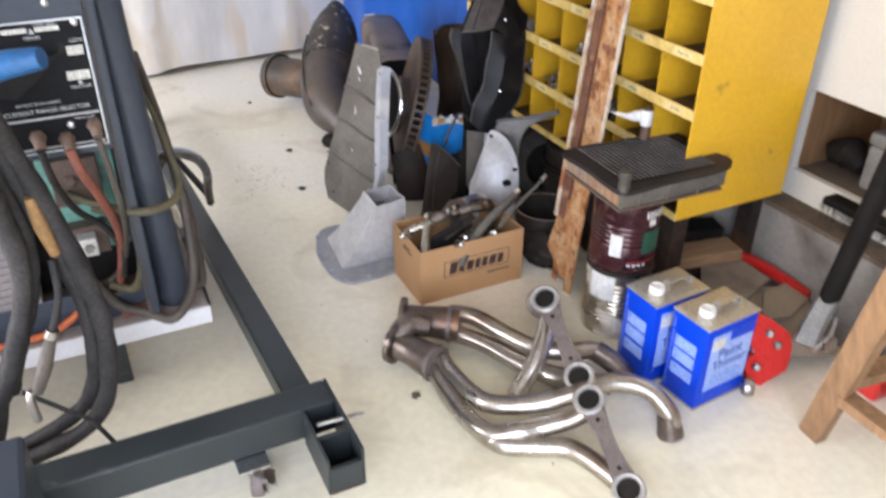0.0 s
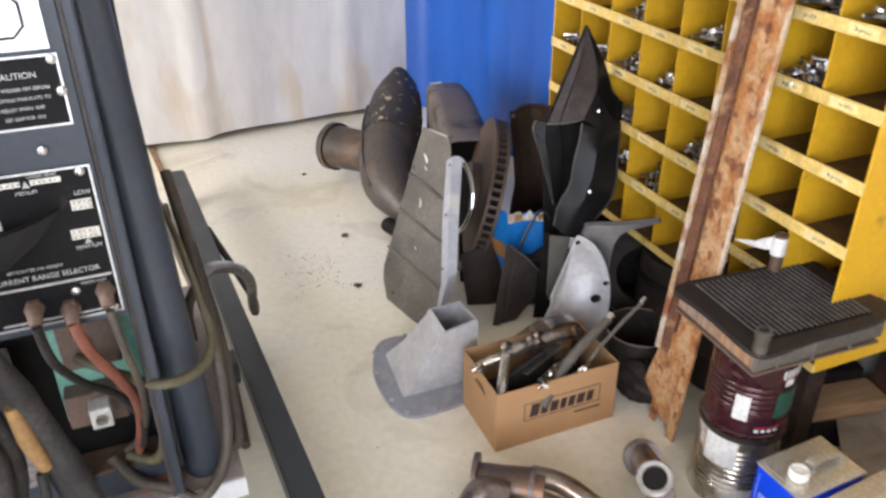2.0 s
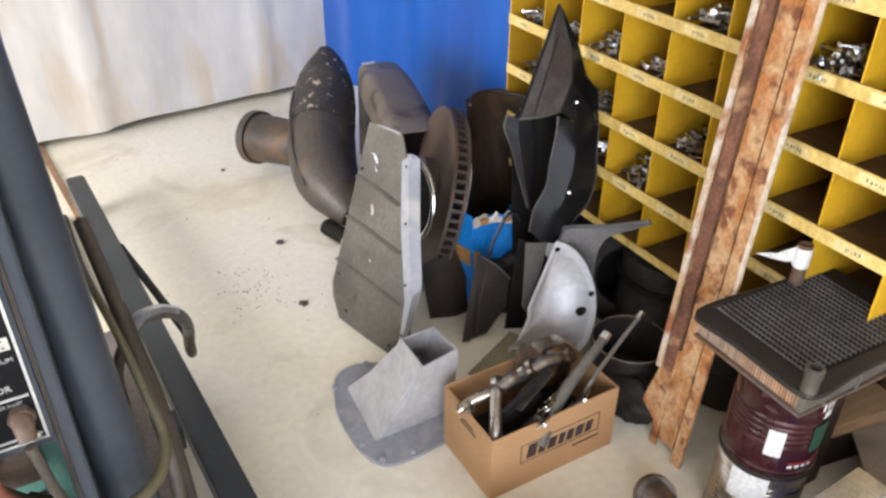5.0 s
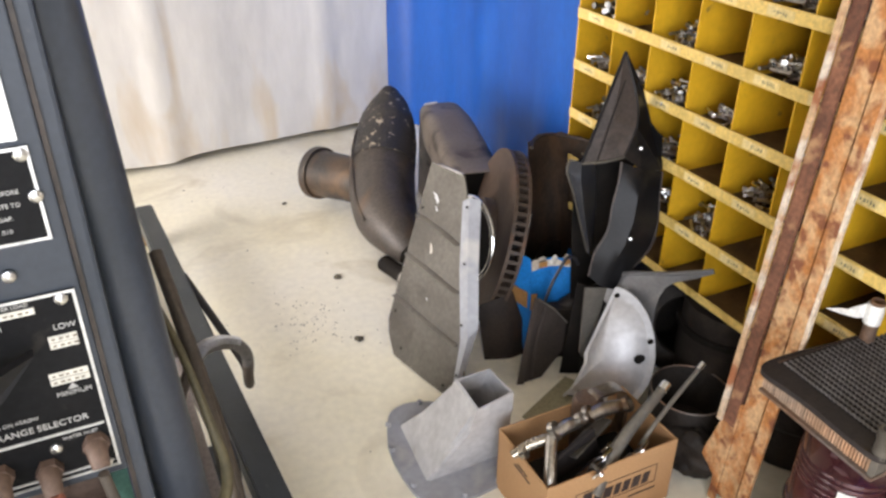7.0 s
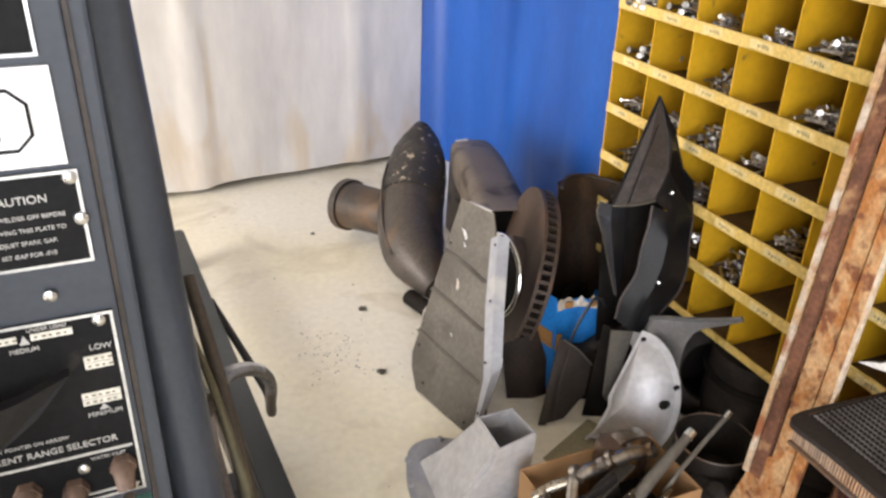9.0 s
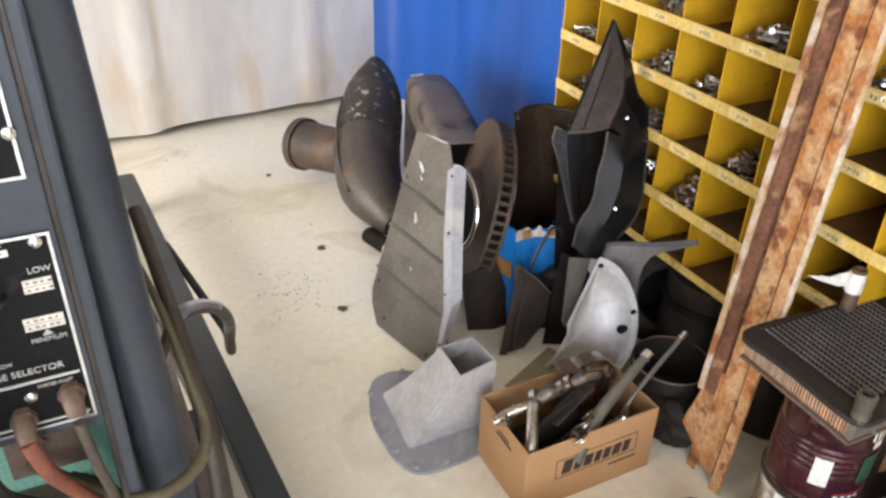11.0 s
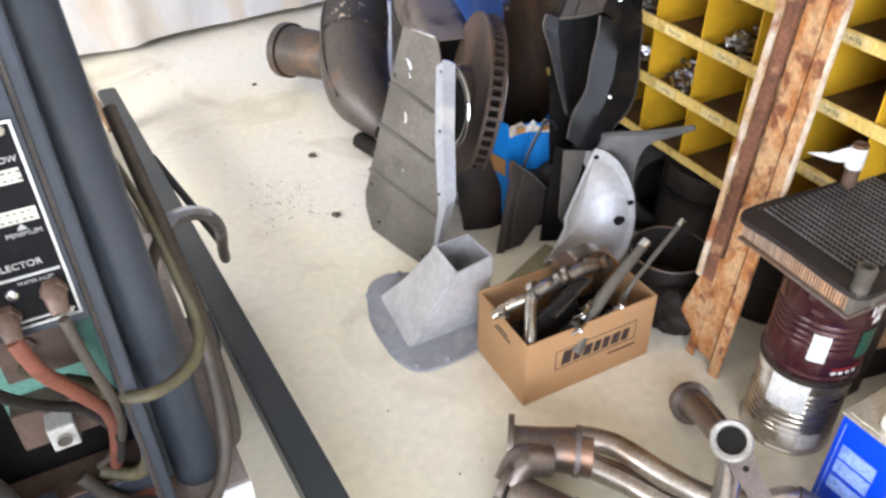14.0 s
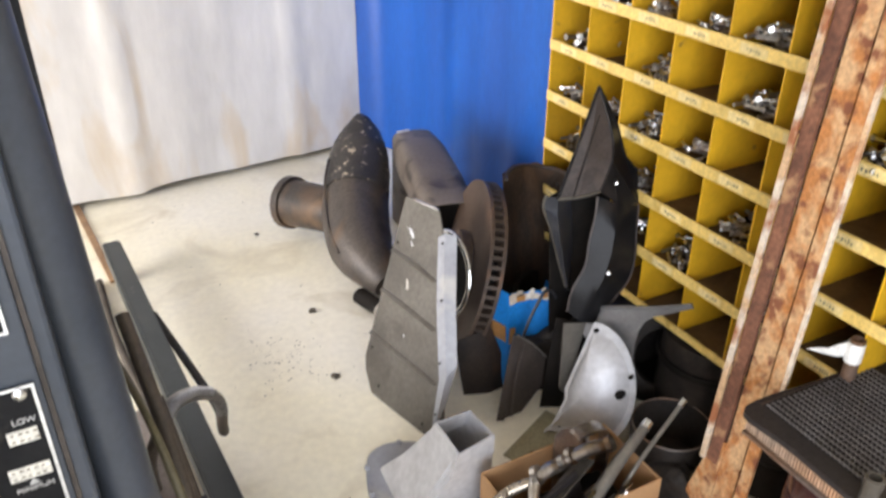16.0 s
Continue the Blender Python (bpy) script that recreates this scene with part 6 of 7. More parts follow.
part("leg", bm_tube(to_local(o, [(1.86, 0.60, 0.0), (1.74, 0.66, 0.42), (1.67, 0.69, 0.66)]), 0.026, 4, 2, section=sec), WOOD, stool)
part("rung", bm_tube(to_local(o, [(1.515, 0.99, 0.235), (1.80, 0.975, 0.22)]), 0.022, 4, 2, section=sec), WOOD, stool)
part("rung", bm_tube(to_local(o, [(1.53, 0.985, 0.19), (1.53, 0.64, 0.19)]), 0.02, 4, 2, section=sec), WOOD, stool)
part("seat", bm_box(-0.22, 0.12, -0.40, -0.16, 0.655, 0.69, 0.006), WOOD, stool)

t = thing("toolbox", (2.11, 1.30, NZ0), "grey scuffed toolbox inside the wall niche", "toolbox")
part("body", bm_box(-0.07, 0.10, -0.12, 0.13, 0.0, 0.12, 0.012), GLASSY, t)
part("lid", bm_box(-0.074, 0.104, -0.124, 0.134, 0.12, 0.155, 0.012), GLASSY, t)
part("sticker", bm_box(-0.0765, -0.0735, -0.02, 0.06, 0.05, 0.09), BOXWHITE, t, "pale torn sticker")
t = thing("dark_tool_roll", (2.06, 1.50, NZ0), "black cloth bundle in the wall niche", "tool roll")
part("roll", bm_tube([(0.0, 0.05, 0.045), (0.02, 0.0, 0.06), (0.0, -0.06, 0.04)], [0.025, 0.045, 0.02], 14, 5), BLACK, t, smooth=True)
# black brush on the sill
t = thing("hand_brush", (1.945, 1.40, 0.275), "black bristle hand brush on the sill", "brush")
part("block", bm_box(-0.025, 0.025, -0.16, 0.03, 0.055, 0.075, 0.006), BLACK, t)
random.seed(8)
b = bmesh.new()
for k in range(260):
    x, y = random.uniform(-0.022, 0.022), random.uniform(-0.155, 0.035)
    dx, dy = random.uniform(-0.02, 0.012), random.uniform(-0.008, 0.030)
    z1 = random.uniform(0.0, 0.01)
    v = [b.verts.new(p) for p in ((x - 0.0012, y, 0.06), (x + 0.0012, y, 0.06), (x + dx, y + dy, z1))]
    b.faces.new(v)
part("bristles", b, BLACK, t)


# ---- welding machine ----
WX, WY = 0.0, 1.745
weld = thing("welding_machine", (0.0, WY, 0.235), "tall blue-grey welding machine with black legend plates", "welder")


def wz(z):
    return z - 0.235


part("upper_front", bm_box(-0.35, 0.324, 0.0, 0.012, wz(0.655), wz(1.45), 0.002), WELDGREY, weld)
part("corner_column", bm_tube([(0.386, 0.105, 0.002), (0.334, 0.058, wz(1.46))], 0.0355, 32, 2), WELDGREY, weld, "rounded grey corner column", True)
part("column_web", bm_box(0.322, 0.344, 0.008, 0.055, wz(0.27), wz(1.45), 0.004), WELDGREY, weld)
part("seam_groove", bm_box(0.3245, 0.329, 0.004, 0.0079, wz(0.27), wz(1.45)), BROWNSHEET, weld, "dirty seam beside the column")
part("side_skin", bm_box(0.335, 0.350, 0.075, 0.62, wz(0.27), wz(1.45), 0.004), WELDGREY, weld)
part("back_skin", bm_box(-0.35, 0.392, 0.62, 0.632, 0.0, wz(1.45)), WELDGREY, weld)
part("left_skin", bm_box(-0.362, -0.35, 0.0, 0.62, 0.0, wz(1.45)), WELDGREY, weld)
part("lid", bm_box(-0.365, 0.405, -0.005, 0.635, wz(1.45), wz(1.48), 0.008), WELDGREY, weld)
part("plinth", bm_box(-0.35, 0.335, 0.085, 0.62, 0.001, 0.055, 0.003), WELDGREY, weld)
# recessed terminal bay
# The bay back is black to paint the dark of the recess.
part("bay_back", bm_box(-0.345, 0.335, 0.156, 0.162, 0.055, wz(0.66)), BLACK, weld)
part("green_board", bm_box(0.178, 0.322, 0.150, 0.1555, 0.14, wz(0.65)), GREENIN, weld, "mint green insulating board")
part("bay_ceiling", bm_box(-0.345, 0.335, 0.012, 0.150, wz(0.652), wz(0.656)), WELDGREY, weld)
part("bay_side", bm_box(0.326, 0.334, 0.058, 0.150, 0.055, wz(0.652), 0.002), WELDGREY, weld)
part("bay_floor", bm_box(-0.345, 0.326, 0.088, 0.150, 0.055, 0.060), COPPERBR, weld)
part("terminal_board", bm_box(0.200, 0.290, 0.115, 0.149, wz(0.50), wz(0.600), 0.003), COPPERBR, weld, "brown fibre terminal board")
part("terminal_bolt", bm_lathe([(0, 0), (0.014, 0), (0.014, 0.006), (0.007, 0.010), (0, 0.010)], 6, None, pose(0.235, 0.114, wz(0.555), 90, 0, 0)), COPPERBR, weld)
part("terminal_board", bm_box(0.185, 0.280, 0.110, 0.149, wz(0.385), wz(0.45), 0.003), COPPERBR, weld)
lug = part("terminal_lug", bm_box(0.222, 0.256, 0.075, 0.110, wz(0.400), wz(0.44), 0.003), WHITEPRINT, weld, "white ceramic terminal block")
part("lug_screw", bm_lathe([(0, 0), (0.009, 0), (0.009, 0.006), (0, 0.006)], 12, None, pose(0.239, 0.074, wz(0.420), 90, 0, 0)), WORN, lug)


def plate(x0, x1, z0, z1, mats, name="legend_plate", label=""):
    p = part(name, bm_box(x0, x1, -0.003, 0.0, wz(z0), wz(z1), 0.001), mats, weld, label)
    e = 0.003
    for bb in ((x0, x1, z1 - e, z1), (x0, x1, z0, z0 + e), (x0, x0 + e, z0 + e, z1 - e), (x1 - e, x1, z0 + e, z1 - e)):
        part("plate_border", bm_box(bb[0], bb[1], -0.0042, -0.003, wz(bb[2]), wz(bb[3])), PLATEEDGE, p)
    return p


def screw(x, z):
    s = part("panel_screw", bm_lathe([(0, 0), (0.0065, 0), (0.006, 0.003), (0.003, 0.0045), (0, 0.0045)], 14, None, pose(x, -0.003, wz(z), 90, 0, 0)), ZINC, weld, smooth=True)


def word(text, size, x, z, parent, align="LEFT"):
    letters(text, size, upright(x, -0.0034, wz(z)), "word", LETTER, parent, align)


def light_bar(x0, x1, z0, z1, parent):
    w = part("value_window", bm_box(x0, x1, -0.0048, -0.0032, wz(z0), wz(z1), 0.0004), WINDOW, parent)
    b = bmesh.new()
    n = int((x1 - x0) / 0.0065)
    for k in range(n):
        bm_box(x0 + 0.003 + k * 0.0065, x0 + 0.006 + k * 0.0065 + 0.001 * (k % 2), -0.0052, -0.0048, wz(z0) + 0.0026, wz(z1) - 0.0026, bm=b)
    part("window_print", b, INK, w)


sel = plate(-0.05, 0.3185, 0.668, 0.900, PLATEBLACK, label="black legend plate of the current range selector")
word("CURRENT RANGE SELECTOR", 0.0106, 0.300, 0.742, sel, "RIGHT")
word("SET POINTER ON ARROW", 0.006, 0.255, 0.757, sel, "RIGHT")
word("LOW", 0.0090, 0.291, 0.8585, sel)
word("MINIMUM", 0.0078, 0.277, 0.778, sel)
word("WATER INLET", 0.0055, 0.305, 0.722, sel, "RIGHT")
word("MEDIUM", 0.0070, 0.222, 0.870, sel)
word("UNDER LOAD", 0.0056, 0.276, 0.8915, sel, "RIGHT")
part("rule", bm_box(0.03, 0.313, -0.0045, -0.003, wz(0.7305), wz(0.7335)), LETTER, sel)
part("rule", bm_box(0.16, 0.313, -0.0045, -0.003, wz(0.676), wz(0.6785)), LETTER, sel)
for x0, x1, z0 in ((0.284, 0.3105, 0.8450), (0.284, 0.3105, 0.8370), (0.275, 0.312, 0.8015), (0.275, 0.312, 0.7935), (0.192, 0.231, 0.8820), (0.243, 0.280, 0.8820), (0.158, 0.196, 0.8330), (0.158, 0.196, 0.8250)):
    light_bar(x0, x1, z0, z0 + 0.0072, sel)
part("arrow", bm_sheet([(0.289, -0.0045, wz(0.7855)), (0.294, -0.0045, wz(0.7925)), (0.299, -0.0045, wz(0.7855))], 0.001), LETTER, sel)
part("arrow", bm_sheet([(0.2325, -0.0045, wz(0.879)), (0.237, -0.0045, wz(0.889)), (0.2415, -0.0045, wz(0.879))], 0.001), LETTER, sel)
for x, z in ((0.305, 0.892), (0.262, 0.714), (0.305, 0.676)):
    screw(x, z)
# selector pointer
part("selector_pointer", bm_sheet([(0.13, -0.030, wz(0.80)), (0.19, -0.032, wz(0.785)), (0.235, -0.026, wz(0.815)), (0.270, -0.014, wz(0.850)), (0.225, -0.026, wz(0.838)), (0.17, -0.034, wz(0.83)), (0.12, -0.03, wz(0.83))], 0.014), BLACKSHEET, weld, "black pointer knob of the range selector")
part("selector_hub", bm_lathe([(0, 0), (0.05, 0), (0.045, 0.02), (0, 0.022)], 24, None, pose(0.10, -0.004, wz(0.81), 90, 0, 0)), BLACKSHEET, weld, smooth=True)
# caution plate and neighbours
cau = plate(0.205, 0.312, 0.957, 1.050, PLATEBLACK, label="black caution plate with white lettering")
word("CAUTION", 0.0108, 0.259, 1.022, cau, "CENTER")
for k, s in enumerate(("TURN WELDER OFF BEFORE", "REMOVING THIS PLATE TO", "ADJUST SPARK GAP.", "SET GAP FOR .010")):
    word(s, 0.0058, 0.259, 1.007 - k * 0.0125, cau, "CENTER")
oth = plate(-0.05, 0.200, 0.957, 1.050, PLATEBLACK, label="black legend plate")
for k in range(5):
    part("printed_bar", bm_box(0.10, 0.185 - 0.012 * (k % 3), -0.0042, -0.003, wz(0.970 + k * 0.014), wz(0.975 + k * 0.014)), LETTER, oth)
for x, z in ((0.305, 1.043), (0.308, 1.002), (0.202, 1.003), (0.268, 0.927), (0.06, 0.927)):
    screw(x, z)
nam = plate(-0.12, 0.306, 1.056, 1.144, PLATEWHITE, "name_plate", "glossy white maker's plate")
part("logo_outline", bm_tube([(0.0, -0.0045, wz(1.072)), (0.27, -0.0045, wz(1.072)), (0.283, -0.0045, wz(1.085)), (0.283, -0.0045, wz(1.112)), (0.27, -0.0045, wz(1.125)), (0.0, -0.0045, wz(1.125))], 0.0016, 6, 1), PLATEBLACK, nam)
for k in range(5):
    part("logo_bar", bm_box(0.06 + k * 0.042, 0.09 + k * 0.042, -0.0045, -0.003, wz(1.082), wz(1.112)), PLATEBLACK, nam)
top = plate(-0.12, 0.300, 1.152, 1.30, PLATEBLACK, label="black upper legend plate")
for k in range(4):
    part("printed_bar", bm_box(0.05, 0.22 - 0.03 * (k % 2), -0.0042, -0.003, wz(1.17 + k * 0.02), wz(1.177 + k * 0.02)), LETTER, top)

# hose fittings and hoses of the machine
for x, z in ((0.205, 0.700), (0.250, 0.690), (0.300, 0.708)):
    f_ = part("hose_fitting", bm_tube([(x, 0.0, wz(z)), (x, -0.020, wz(z)), (x + 0.001, -0.034, wz(z - 0.012))], [0.012, 0.011, 0.009], 10, 3), COPPERBR, weld, "brown tarnished hose fitting", True)
    part("nut", bm_lathe([(0, 0), (0.014, 0), (0.014, 0.012), (0, 0.012)], 6, None, pose(x, -0.002, wz(z), 90, 0, 0)), COPPERBR, f_)
part("red_hose", bm_tube([(0.250, -0.034, wz(0.68)), (0.262, -0.035, wz(0.63)), (0.285, 0.0, wz(0.55)), (0.300, 0.05, wz(0.46)), (0.295, 0.08, wz(0.38)), (0.28, 0.10, wz(0.31))], 0.0088, 12, 6), HOSERED, weld, "faded red rubber hose", True)
part("thin_hose", bm_tube([(0.301, -0.036, wz(0.69)), (0.308, -0.035, wz(0.62)), (0.314, 0.0, wz(0.53)), (0.310, 0.05, wz(0.43)), (0.29, 0.09, wz(0.35)), (0.26, 0.10, wz(0.32))], 0.006, 10, 6), HOSEBROWN, weld, smooth=True)
part("thin_hose", bm_tube([(0.205, -0.034, wz(0.685)), (0.212, -0.03, wz(0.62)), (0.235, 0.03, wz(0.53)), (0.275, 0.06, wz(0.47)), (0.300, 0.07, wz(0.40)), (0.29, 0.09, wz(0.33))], 0.007, 10, 6), RUBBER, weld, smooth=True)
part("olive_hose", bm_tube([(0.225, 0.10, wz(0.535)), (0.29, 0.04, wz(0.520)), (0.350, 0.0, wz(0.515)), (0.410, 0.03, wz(0.510)), (0.436, 0.075, wz(0.53)), (0.430, 0.13, wz(0.58)), (0.415, 0.20, wz(0.66)), (0.395, 0.30, wz(0.70))], [0.0085, 0.0085, 0.0085, 0.0085, 0.008, 0.0065, 0.0055, 0.005], 12, 7), HOSEOLIVE, weld, "olive water hose round the column", True)
part("olive_hose", bm_tube([(0.265, 0.09, wz(0.50)), (0.305, 0.06, wz(0.490)), (0.330, 0.045, wz(0.44)), (0.328, 0.05, wz(0.36)), (0.305, 0.08, wz(0.30)), (0.26, 0.10, wz(0.31))], 0.010, 12, 7), HOSEOLIVE, weld, smooth=True)
part("brown_hose", bm_tube([(0.235, 0.09, 0.09), (0.27, 0.07, 0.035), (0.32, 0.055, 0.012), (0.37, 0.010, 0.012), (0.425, 0.06, 0.06), (0.442, 0.13, 0.20), (0.435, 0.24, 0.36), (0.42, 0.38, 0.48)], 0.0105, 12, 7), HOSEBROWN, weld, "dusty brown hose looping down behind the column", True)
part("brown_hose", bm_tube([(0.440, 0.35, 0.34), (0.46, 0.25, 0.16), (0.455, 0.14, 0.02), (0.43, 0.12, 0.012)], 0.010, 12, 6), HOSEBROWN, weld, smooth=True)
part("red_strip", bm_box(0.27, 0.345, 0.07, 0.10, 0.0, 0.02, 0.003), HOSERED, weld)
part("orange_cable", bm_tube([(-0.2, 0.058, 0.010), (0.05, 0.060, 0.010), (0.14, 0.062, 0.018), (0.20, 0.075, 0.05)], 0.008, 10, 6), ORANGE, weld, "orange power cable", True)
rb = part("ribbed_cover", bm_box(-0.30, 0.130, 0.060, 0.12, 0.090, 0.335, 0.004), RIBBED, weld, "dusty ribbed cover low on the front")
for k in range(14):
    part("rib", bm_box(-0.298, 0.127, 0.055, 0.0595, 0.098 + k * 0.0165, 0.108 + k * 0.0165, 0.002), RIBBED, rb)
part("lower_ledge", bm_box(-0.34, 0.20, 0.065, 0.0845, 0.05, 0.088, 0.003), WELDGREY, weld)

# ---- board and undercarriage ----
board = thing("base_board", (0.05, 2.1, 0.19), "thick timber board with white-painted edge under the welder", "board")
part("board", bm_box(-0.55, 0.398, -0.308, 0.42, 0.001, 0.0445, 0.004), BOARDTOP, board)
part("white_edge", bm_box(-0.55, 0.400, -0.313, -0.3085, 0.0, 0.043, 0.002), WHITEBOARD, board, "chipped white painted edge")

o = Vector((0.30, 1.50, 0.0))
cart = thing("cart_frame", o, "dark green-grey steel tube cart frame on casters", "cart")
part("cross_tube", bm_box(-0.75, 0.322, -0.036, 0.038, 0.070, 0.150, 0.006), FRAMEGREEN, cart)
b = bmesh.new()
vs = []
for z in (0.072, 0.132):
    for x, y in ((0.536, 1.54), (0.600, 1.54), (0.520, 3.55), (0.464, 3.55)):
        vs.append(b.verts.new((x - o.x, y - o.y, z)))
for q in ((0, 1, 2, 3), (4, 5, 6, 7), (0, 1, 5, 4), (1, 2, 6, 5), (2, 3, 7, 6), (3, 0, 4, 7)):
    b.faces.new([vs[i] for i in q])
bmesh.ops.recalc_face_normals(b, faces=list(b.faces))
bmesh.ops.bevel(b, geom=list(b.edges), offset=0.005, segments=2, affect="EDGES")
part("long_rail", b, FRAMEGREEN, cart)
b = bmesh.new()
vs = []
for z in (0.072, 0.132):
    for x, y in ((-0.42, 1.54), (-0.36, 1.54), (-0.30, 3.50), (-0.36, 3.50)):
        vs.append(b.verts.new((x - o.x, y - o.y, z)))
for q in ((0, 1, 2, 3), (4, 5, 6, 7), (0, 1, 5, 4), (1, 2, 6, 5), (2, 3, 7, 6), (3, 0, 4, 7)):
    b.faces.new([vs[i] for i in q])
bmesh.ops.recalc_face_normals(b, faces=list(b.faces))
part("long_rail", b, FRAMEGREEN, cart)
part("far_tube", bm_box(-0.7, 0.20, 0.70, 0.76, 0.132, 0.19, 0.004), FRAMEGREEN, cart)
part("support_post", bm_box(-0.1, -0.04, 0.40, 0.46, 0.0, 0.19, 0.004), FRAMEGREEN, cart)
# open socket at the end of the cross tube
soc = part("end_socket", bm_box(0.252, 0.258, -0.19, -0.036, 0.055, 0.148, 0.002), FRAMEGREEN, cart, "open welded socket")
part("socket_side", bm_box(0.322, 0.328, -0.19, 0.038, 0.055, 0.150, 0.002), FRAMEGREEN, soc)
part("socket_base", bm_box(0.258, 0.322, -0.19, -0.036, 0.055, 0.061), RUSTDARK, soc)
part("socket_bar", bm_box(0.258, 0.322, -0.122, -0.112, 0.061, 0.140, 0.002), FRAMEGREEN, soc)
part("socket_bar", bm_box(0.258, 0.322, -0.190, -0.180, 0.061, 0.120, 0.002), FRAMEGREEN, soc)
part("lock_pin", bm_tube([(0.27, -0.075, 0.135), (0.33, -0.085, 0.14), (0.365, -0.09, 0.138)], 0.0045, 8, 3), WORN, soc)
cas = part("caster", bm_box(0.105, 0.170, -0.075, 0.0, 0.063, 0.0695, 0.002), CHROME, cart, "bright swivel caster")
part("wheel", bm_lathe([(0, -0.012), (0.027, -0.012), (0.030, -0.008), (0.030, 0.008), (0.027, 0.012), (0, 0.012)], 24, None, pose(0.14, -0.070, 0.030, 90, 0, 70)), WHEEL, cas, smooth=True)
part("fork", bm_sheet([(0.118, -0.060, 0.064), (0.150, -0.105, 0.064), (0.152, -0.10, 0.02), (0.132, -0.075, 0.02)], 0.003), CHROME, cas)
part("fork", bm_sheet([(0.140, -0.040, 0.064), (0.172, -0.090, 0.064), (0.172, -0.088, 0.02), (0.155, -0.065, 0.02)], 0.003), CHROME, cas)
for x in (-0.70, -0.45):
    part("wheel", bm_lathe([(0, -0.012), (0.032, -0.012), (0.035, -0.008), (0.035, 0.008), (0.032, 0.012), (0, 0.012)], 20, None, pose(x, 0.0, 0.035, 90, 0, 70)), WHEEL, cart, smooth=True)
part("rear_wheel", bm_lathe([(0, -0.012), (0.033, -0.012), (0.036, -0.008), (0.036, 0.008), (0.033, 0.012), (0, 0.012)], 20, None, pose(0.19, 2.0, 0.036, 90, 0, 88)), WHEEL, cart, smooth=True)

# braided lead over the rail, and a hose along it
t = thing("braided_lead", (0.50, 2.55, 0.0), "grey braided sleeve lead hung over the cart rail", "cable")
BR = [(-0.05, -0.30, 0.40), (-0.02, -0.24, 0.385), (0.02, -0.19, 0.355), (0.058, -0.155, 0.315), (0.078, -0.135, 0.265), (0.076, -0.122, 0.205)]
part("braid", bm_tube(BR, [0.013, 0.0135, 0.0135, 0.013, 0.0125, 0.012], 14, 7), BRAID, t, smooth=True)
b = bmesh.new()
line = smooth_path(BR[:4], 10)
for k, (p, q) in enumerate(zip(line, line[1:])):
    d = (q - p).normalized()
    s = d.cross(Vector((0, 0, 1))).normalized()
    u = s.cross(d)
    bm_tube([p + s * 0.0142 - d * 0.010 + u * 0.002, p + s * 0.0095 - d * 0.005 + u * 0.0115, p + u * 0.0148, p - s * 0.0095 - d * 0.005 + u * 0.0115, p - s * 0.0142 - d * 0.010 + u * 0.002], 0.0020, 5, 2, bm=b)
tagged(part("braid_strands", b, PLATEEDGE, t), kind="stuff")
part("rail_lead", bm_tube([(0.076, -0.122, 0.20), (0.086, -0.06, 0.13), (0.100, 0.06, 0.095), (0.088, 0.20, 0.085), (0.062, 0.42, 0.080), (0.042, 0.58, 0.078)], 0.011, 10, 5), RUBBER, t, smooth=True)
part("lead_tail", bm_tube([(-0.05, -0.30, 0.40), (-0.085, -0.33, 0.35), (-0.085, -0.26, 0.20), (-0.08, -0.16, 0.08), (-0.075, -0.2, 0.012)], 0.011, 10, 5), HOSEBROWN, t, smooth=True)
part("dark_end", bm_tube([(0.077, -0.130, 0.24), (0.076, -0.122, 0.20), (0.080, -0.10, 0.165)], 0.012, 12, 4), HOSEBROWN, t, smooth=True)
t = thing("floor_lath", (0.45, 3.85, 0.0), "thin brown wooden lath lying on the floor", "lath")
part("lath", bm_box(-0.012, 0.012, -0.34, 0.33, 0.0, 0.008, 0.002, m=pose(0, 0, 0, 0, 0, 4)), WOODX, t)
t = thing("floor_lead", (0.43, 2.9, 0.0), "dusty brown lead lying beside the cart rail", "cable")
part("lead", bm_tube([(0.05, -0.78, 0.012), (0.06, -0.45, 0.012), (0.03, -0.10, 0.012), (0.0, 0.28, 0.012), (0.0, 0.62, 0.012)], 0.011, 10, 6), HOSEBROWN, t, smooth=True)

# ---- torch and its cables ----
o = Vector((0.17, 1.27, 0.0))
torch = thing("welding_torch", o, "blue-handled welding torch hung by black cables", "welding torch")
h = part("handle", bm_tube(to_local(o, [(0.085, 1.335, 0.935), (0.14, 1.305, 0.950), (0.200, 1.275, 0.966), (0.252, 1.248, 0.978)]), [0.0175, 0.0175, 0.017, 0.012], 22, 6), TORCHBLUE, torch, "ribbed blue plastic handle", True)
hp = smooth_path(to_local(o, [(0.085, 1.335, 0.935), (0.14, 1.305, 0.950), (0.200, 1.275, 0.966)]), 9)
for a, c in zip(hp, hp[1:]):
    part("grip_ring", bm_tube([a, a.lerp(c, 0.5)], 0.0188, 18, 2), TORCHBLUE, h, smooth=True)
part("cable_boot", bm_tube(to_local(o, [(0.09, 1.333, 0.936), (0.055, 1.355, 0.915), (0.05, 1.37, 0.86), (0.07, 1.385, 0.78)]), [0.017, 0.017, 0.017, 0.017], 14, 6), RUBBER, torch, smooth=True)
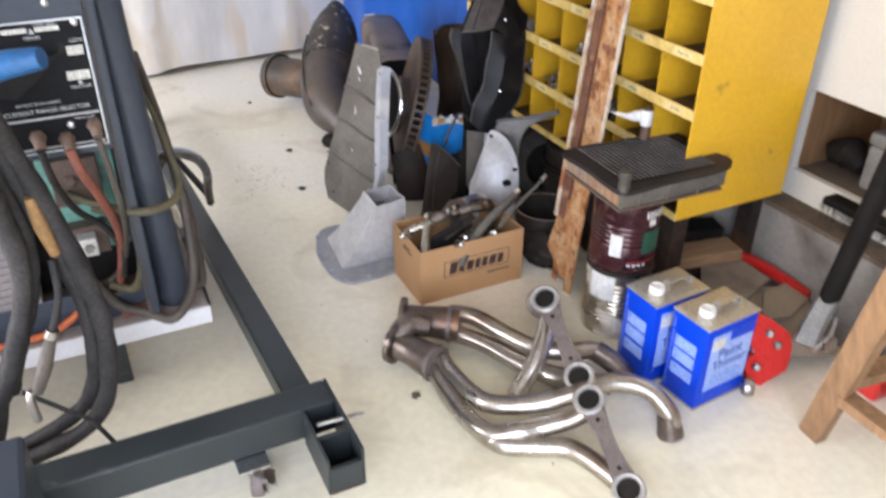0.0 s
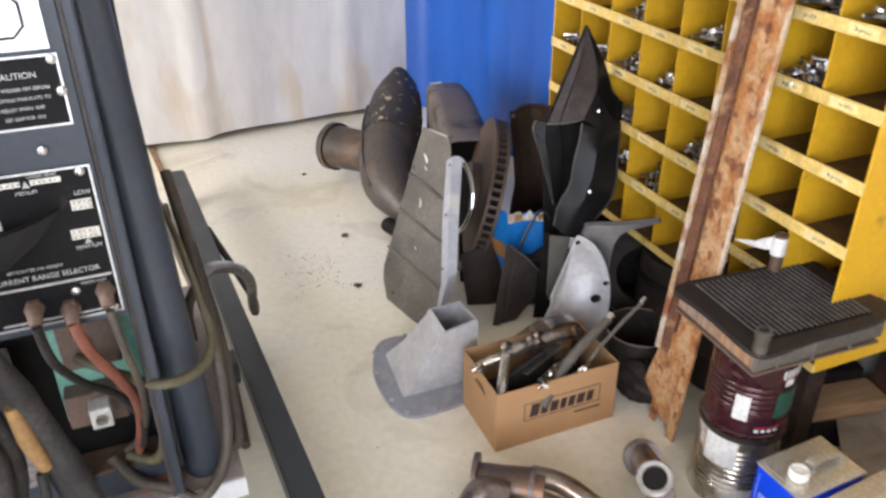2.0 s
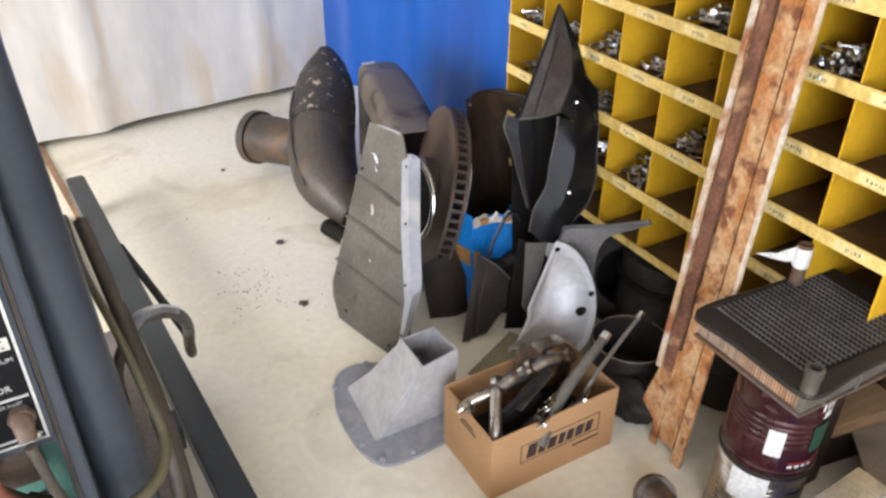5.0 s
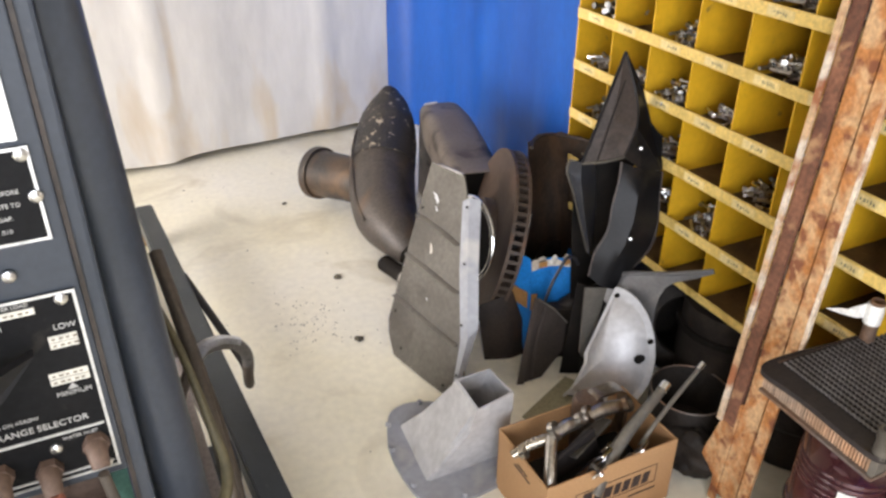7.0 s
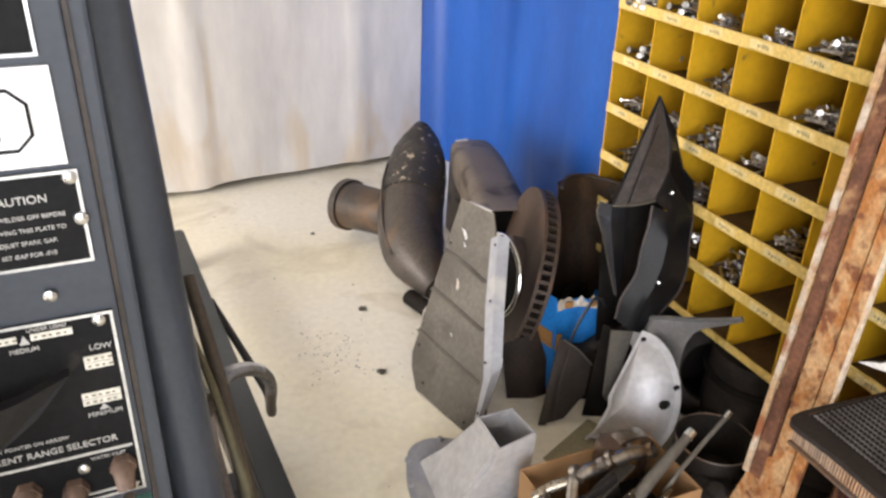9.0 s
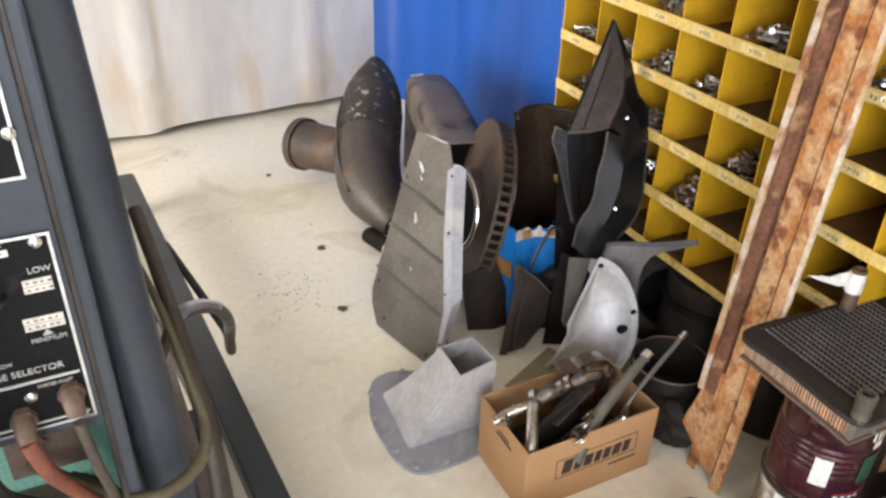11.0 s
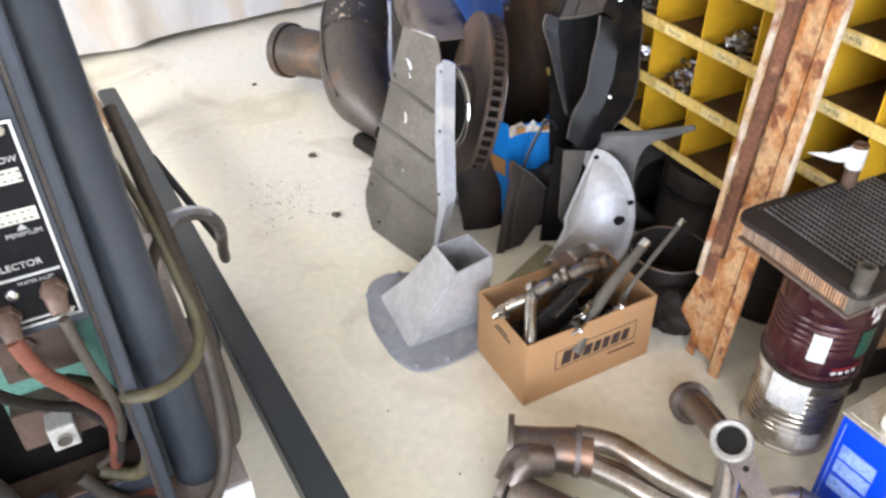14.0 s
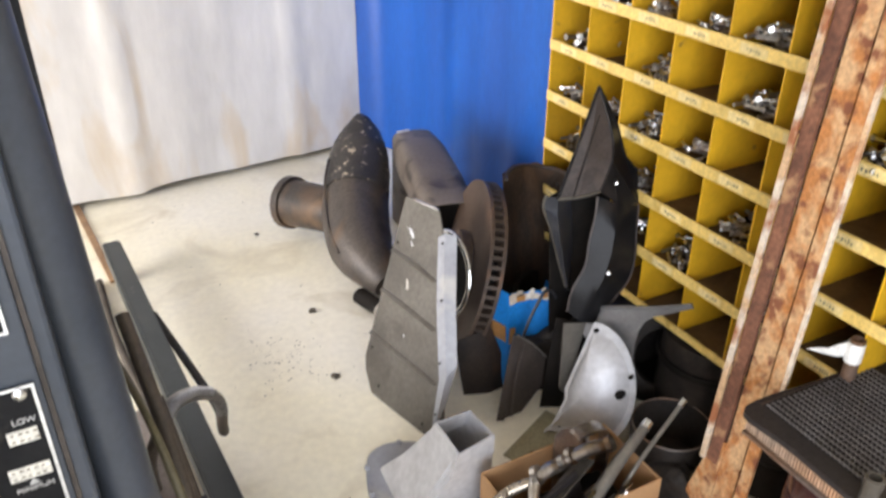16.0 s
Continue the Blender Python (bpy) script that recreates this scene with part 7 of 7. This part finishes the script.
cab = [[(0.151, 1.500, 0.918), (0.153, 1.530, 0.839), (0.168, 1.550, 0.774), (0.189, 1.570, 0.678), (0.209, 1.580, 0.577), (0.226, 1.580, 0.483), (0.234, 1.580, 0.402), (0.227, 1.580, 0.307), (0.204, 1.590, 0.214), (0.148, 1.600, 0.143), (0.038, 1.620, 0.095)],
       [(0.136, 1.510, 0.917), (0.141, 1.540, 0.838), (0.155, 1.560, 0.759), (0.172, 1.585, 0.663), (0.191, 1.595, 0.558), (0.208, 1.600, 0.455), (0.210, 1.600, 0.369), (0.201, 1.600, 0.291), (0.178, 1.610, 0.216), (0.122, 1.620, 0.161), (0.022, 1.640, 0.113)],
       [(0.099, 1.500, 0.914), (0.116, 1.520, 0.826), (0.125, 1.540, 0.729), (0.133, 1.560, 0.622), (0.133, 1.570, 0.535), (0.113, 1.570, 0.454), (0.074, 1.570, 0.359), (0.036, 1.580, 0.277), (0.003, 1.600, 0.179)],
       [(0.109, 1.530, 0.903), (0.126, 1.550, 0.806), (0.139, 1.570, 0.705), (0.150, 1.585, 0.618), (0.149, 1.600, 0.535), (0.127, 1.600, 0.454), (0.088, 1.600, 0.366), (0.055, 1.600, 0.280)]]
random.seed(17)
for k, pts in enumerate(cab):
    r0 = (0.0165, 0.0145, 0.0165, 0.0145)[k]
    # tape wraps make the jackets lumpy
    part("cable", bm_tube(to_local(o, pts), [r0 * random.uniform(0.88, 1.16) for _ in range(34)], 14, 7), RUBBER, torch, "dusty black taped cable", True)
part("leather_sleeve", bm_tube(to_local(o, [(0.177, 1.560, 0.671), (0.182, 1.565, 0.614), (0.191, 1.570, 0.557)]), [0.008, 0.0125, 0.009], 12, 5), LEATHER, torch, "tan leather sleeve", True)
part("cover_clip", bm_tube(to_local(o, [(0.068, 1.375, 0.80), (0.082, 1.395, 0.72)]), 0.004, 8, 3), WORN, torch)
t = thing("electrode_holder", (0.135, 1.52, 0.0), "worn copper electrode holder dangling from a lead", "electrode holder")
part("lead", bm_tube([(0.047, 0.055, 0.545), (0.044, 0.040, 0.489), (0.032, 0.030, 0.451), (0.018, 0.025, 0.423)], 0.007, 10, 5), RUBBER, t, smooth=True)
part("grip", bm_tube([(0.017, 0.025, 0.419), (-0.007, 0.020, 0.360), (-0.032, 0.015, 0.312)], [0.009, 0.0125, 0.0105], 12, 4), HOSEBROWN, t, smooth=True)
part("collar", bm_tube([(0.020, 0.025, 0.426), (0.014, 0.025, 0.412)], 0.0115, 12, 2), WORN, t, smooth=True)
part("jaw", bm_tube([(-0.032, 0.015, 0.312), (-0.044, 0.010, 0.312), (-0.043, 0.010, 0.254)], 0.0075, 8, 4), WORN, t, smooth=True)
part("electrode", bm_tube([(-0.055, 0.015, 0.321), (0.039, 0.030, 0.203)], 0.0048, 8, 2), RUBBER, t)
part("strain_wire", bm_tube([(0.039, 0.030, 0.203), (0.085, 0.06, 0.05), (0.08, 0.08, 0.006)], 0.005, 8, 3), RUBBER, t)
t = thing("grey_locker", (-0.11, 1.40, 0.0), "blue-grey steel box standing beside the cart", "steel box")
part("body", bm_box(-0.25, 0.185, -0.16, 0.05, 0.0, 0.30, 0.01), WELDGREY, t)

# ---- debris on the floor ----
random.seed(21)
for x, y, s in ((0.99, 3.047, 0.012), (0.933, 2.711, 0.012), (0.847, 1.555, 0.010), (0.98, 3.62, 0.008)):
    b = bmesh.new()
    bmesh.ops.create_icosphere(b, subdivisions=2, radius=s)
    for v in b.verts:
        v.co *= 0.6 + 0.8 * random.random()
        v.co.z = max(0.0, v.co.z * 0.5 + s * 0.2)
    single("dirt_crumb", b, SPECK, (x, y, 0.001), "dark crumb of dirt on the concrete", "debris", "crumbs of dirt")
b = bmesh.new()
for k in range(150):
    if random.random() < 0.6:
        x, y = random.gauss(0.84, 0.07), random.gauss(2.86, 0.09)
    else:
        x, y = random.uniform(0.6, 1.4), random.uniform(1.0, 4.0)
    s = random.uniform(0.0008, 0.0022)
    bm_box(x - s, x + s, y - s * 0.7, y + s * 0.7, 0.001, 0.001 + s * 0.6, bm=b, m=None)
tagged(finish("grit", b, SPECK), "fine dark grit scattered on the concrete", "grit", kind="stuff")
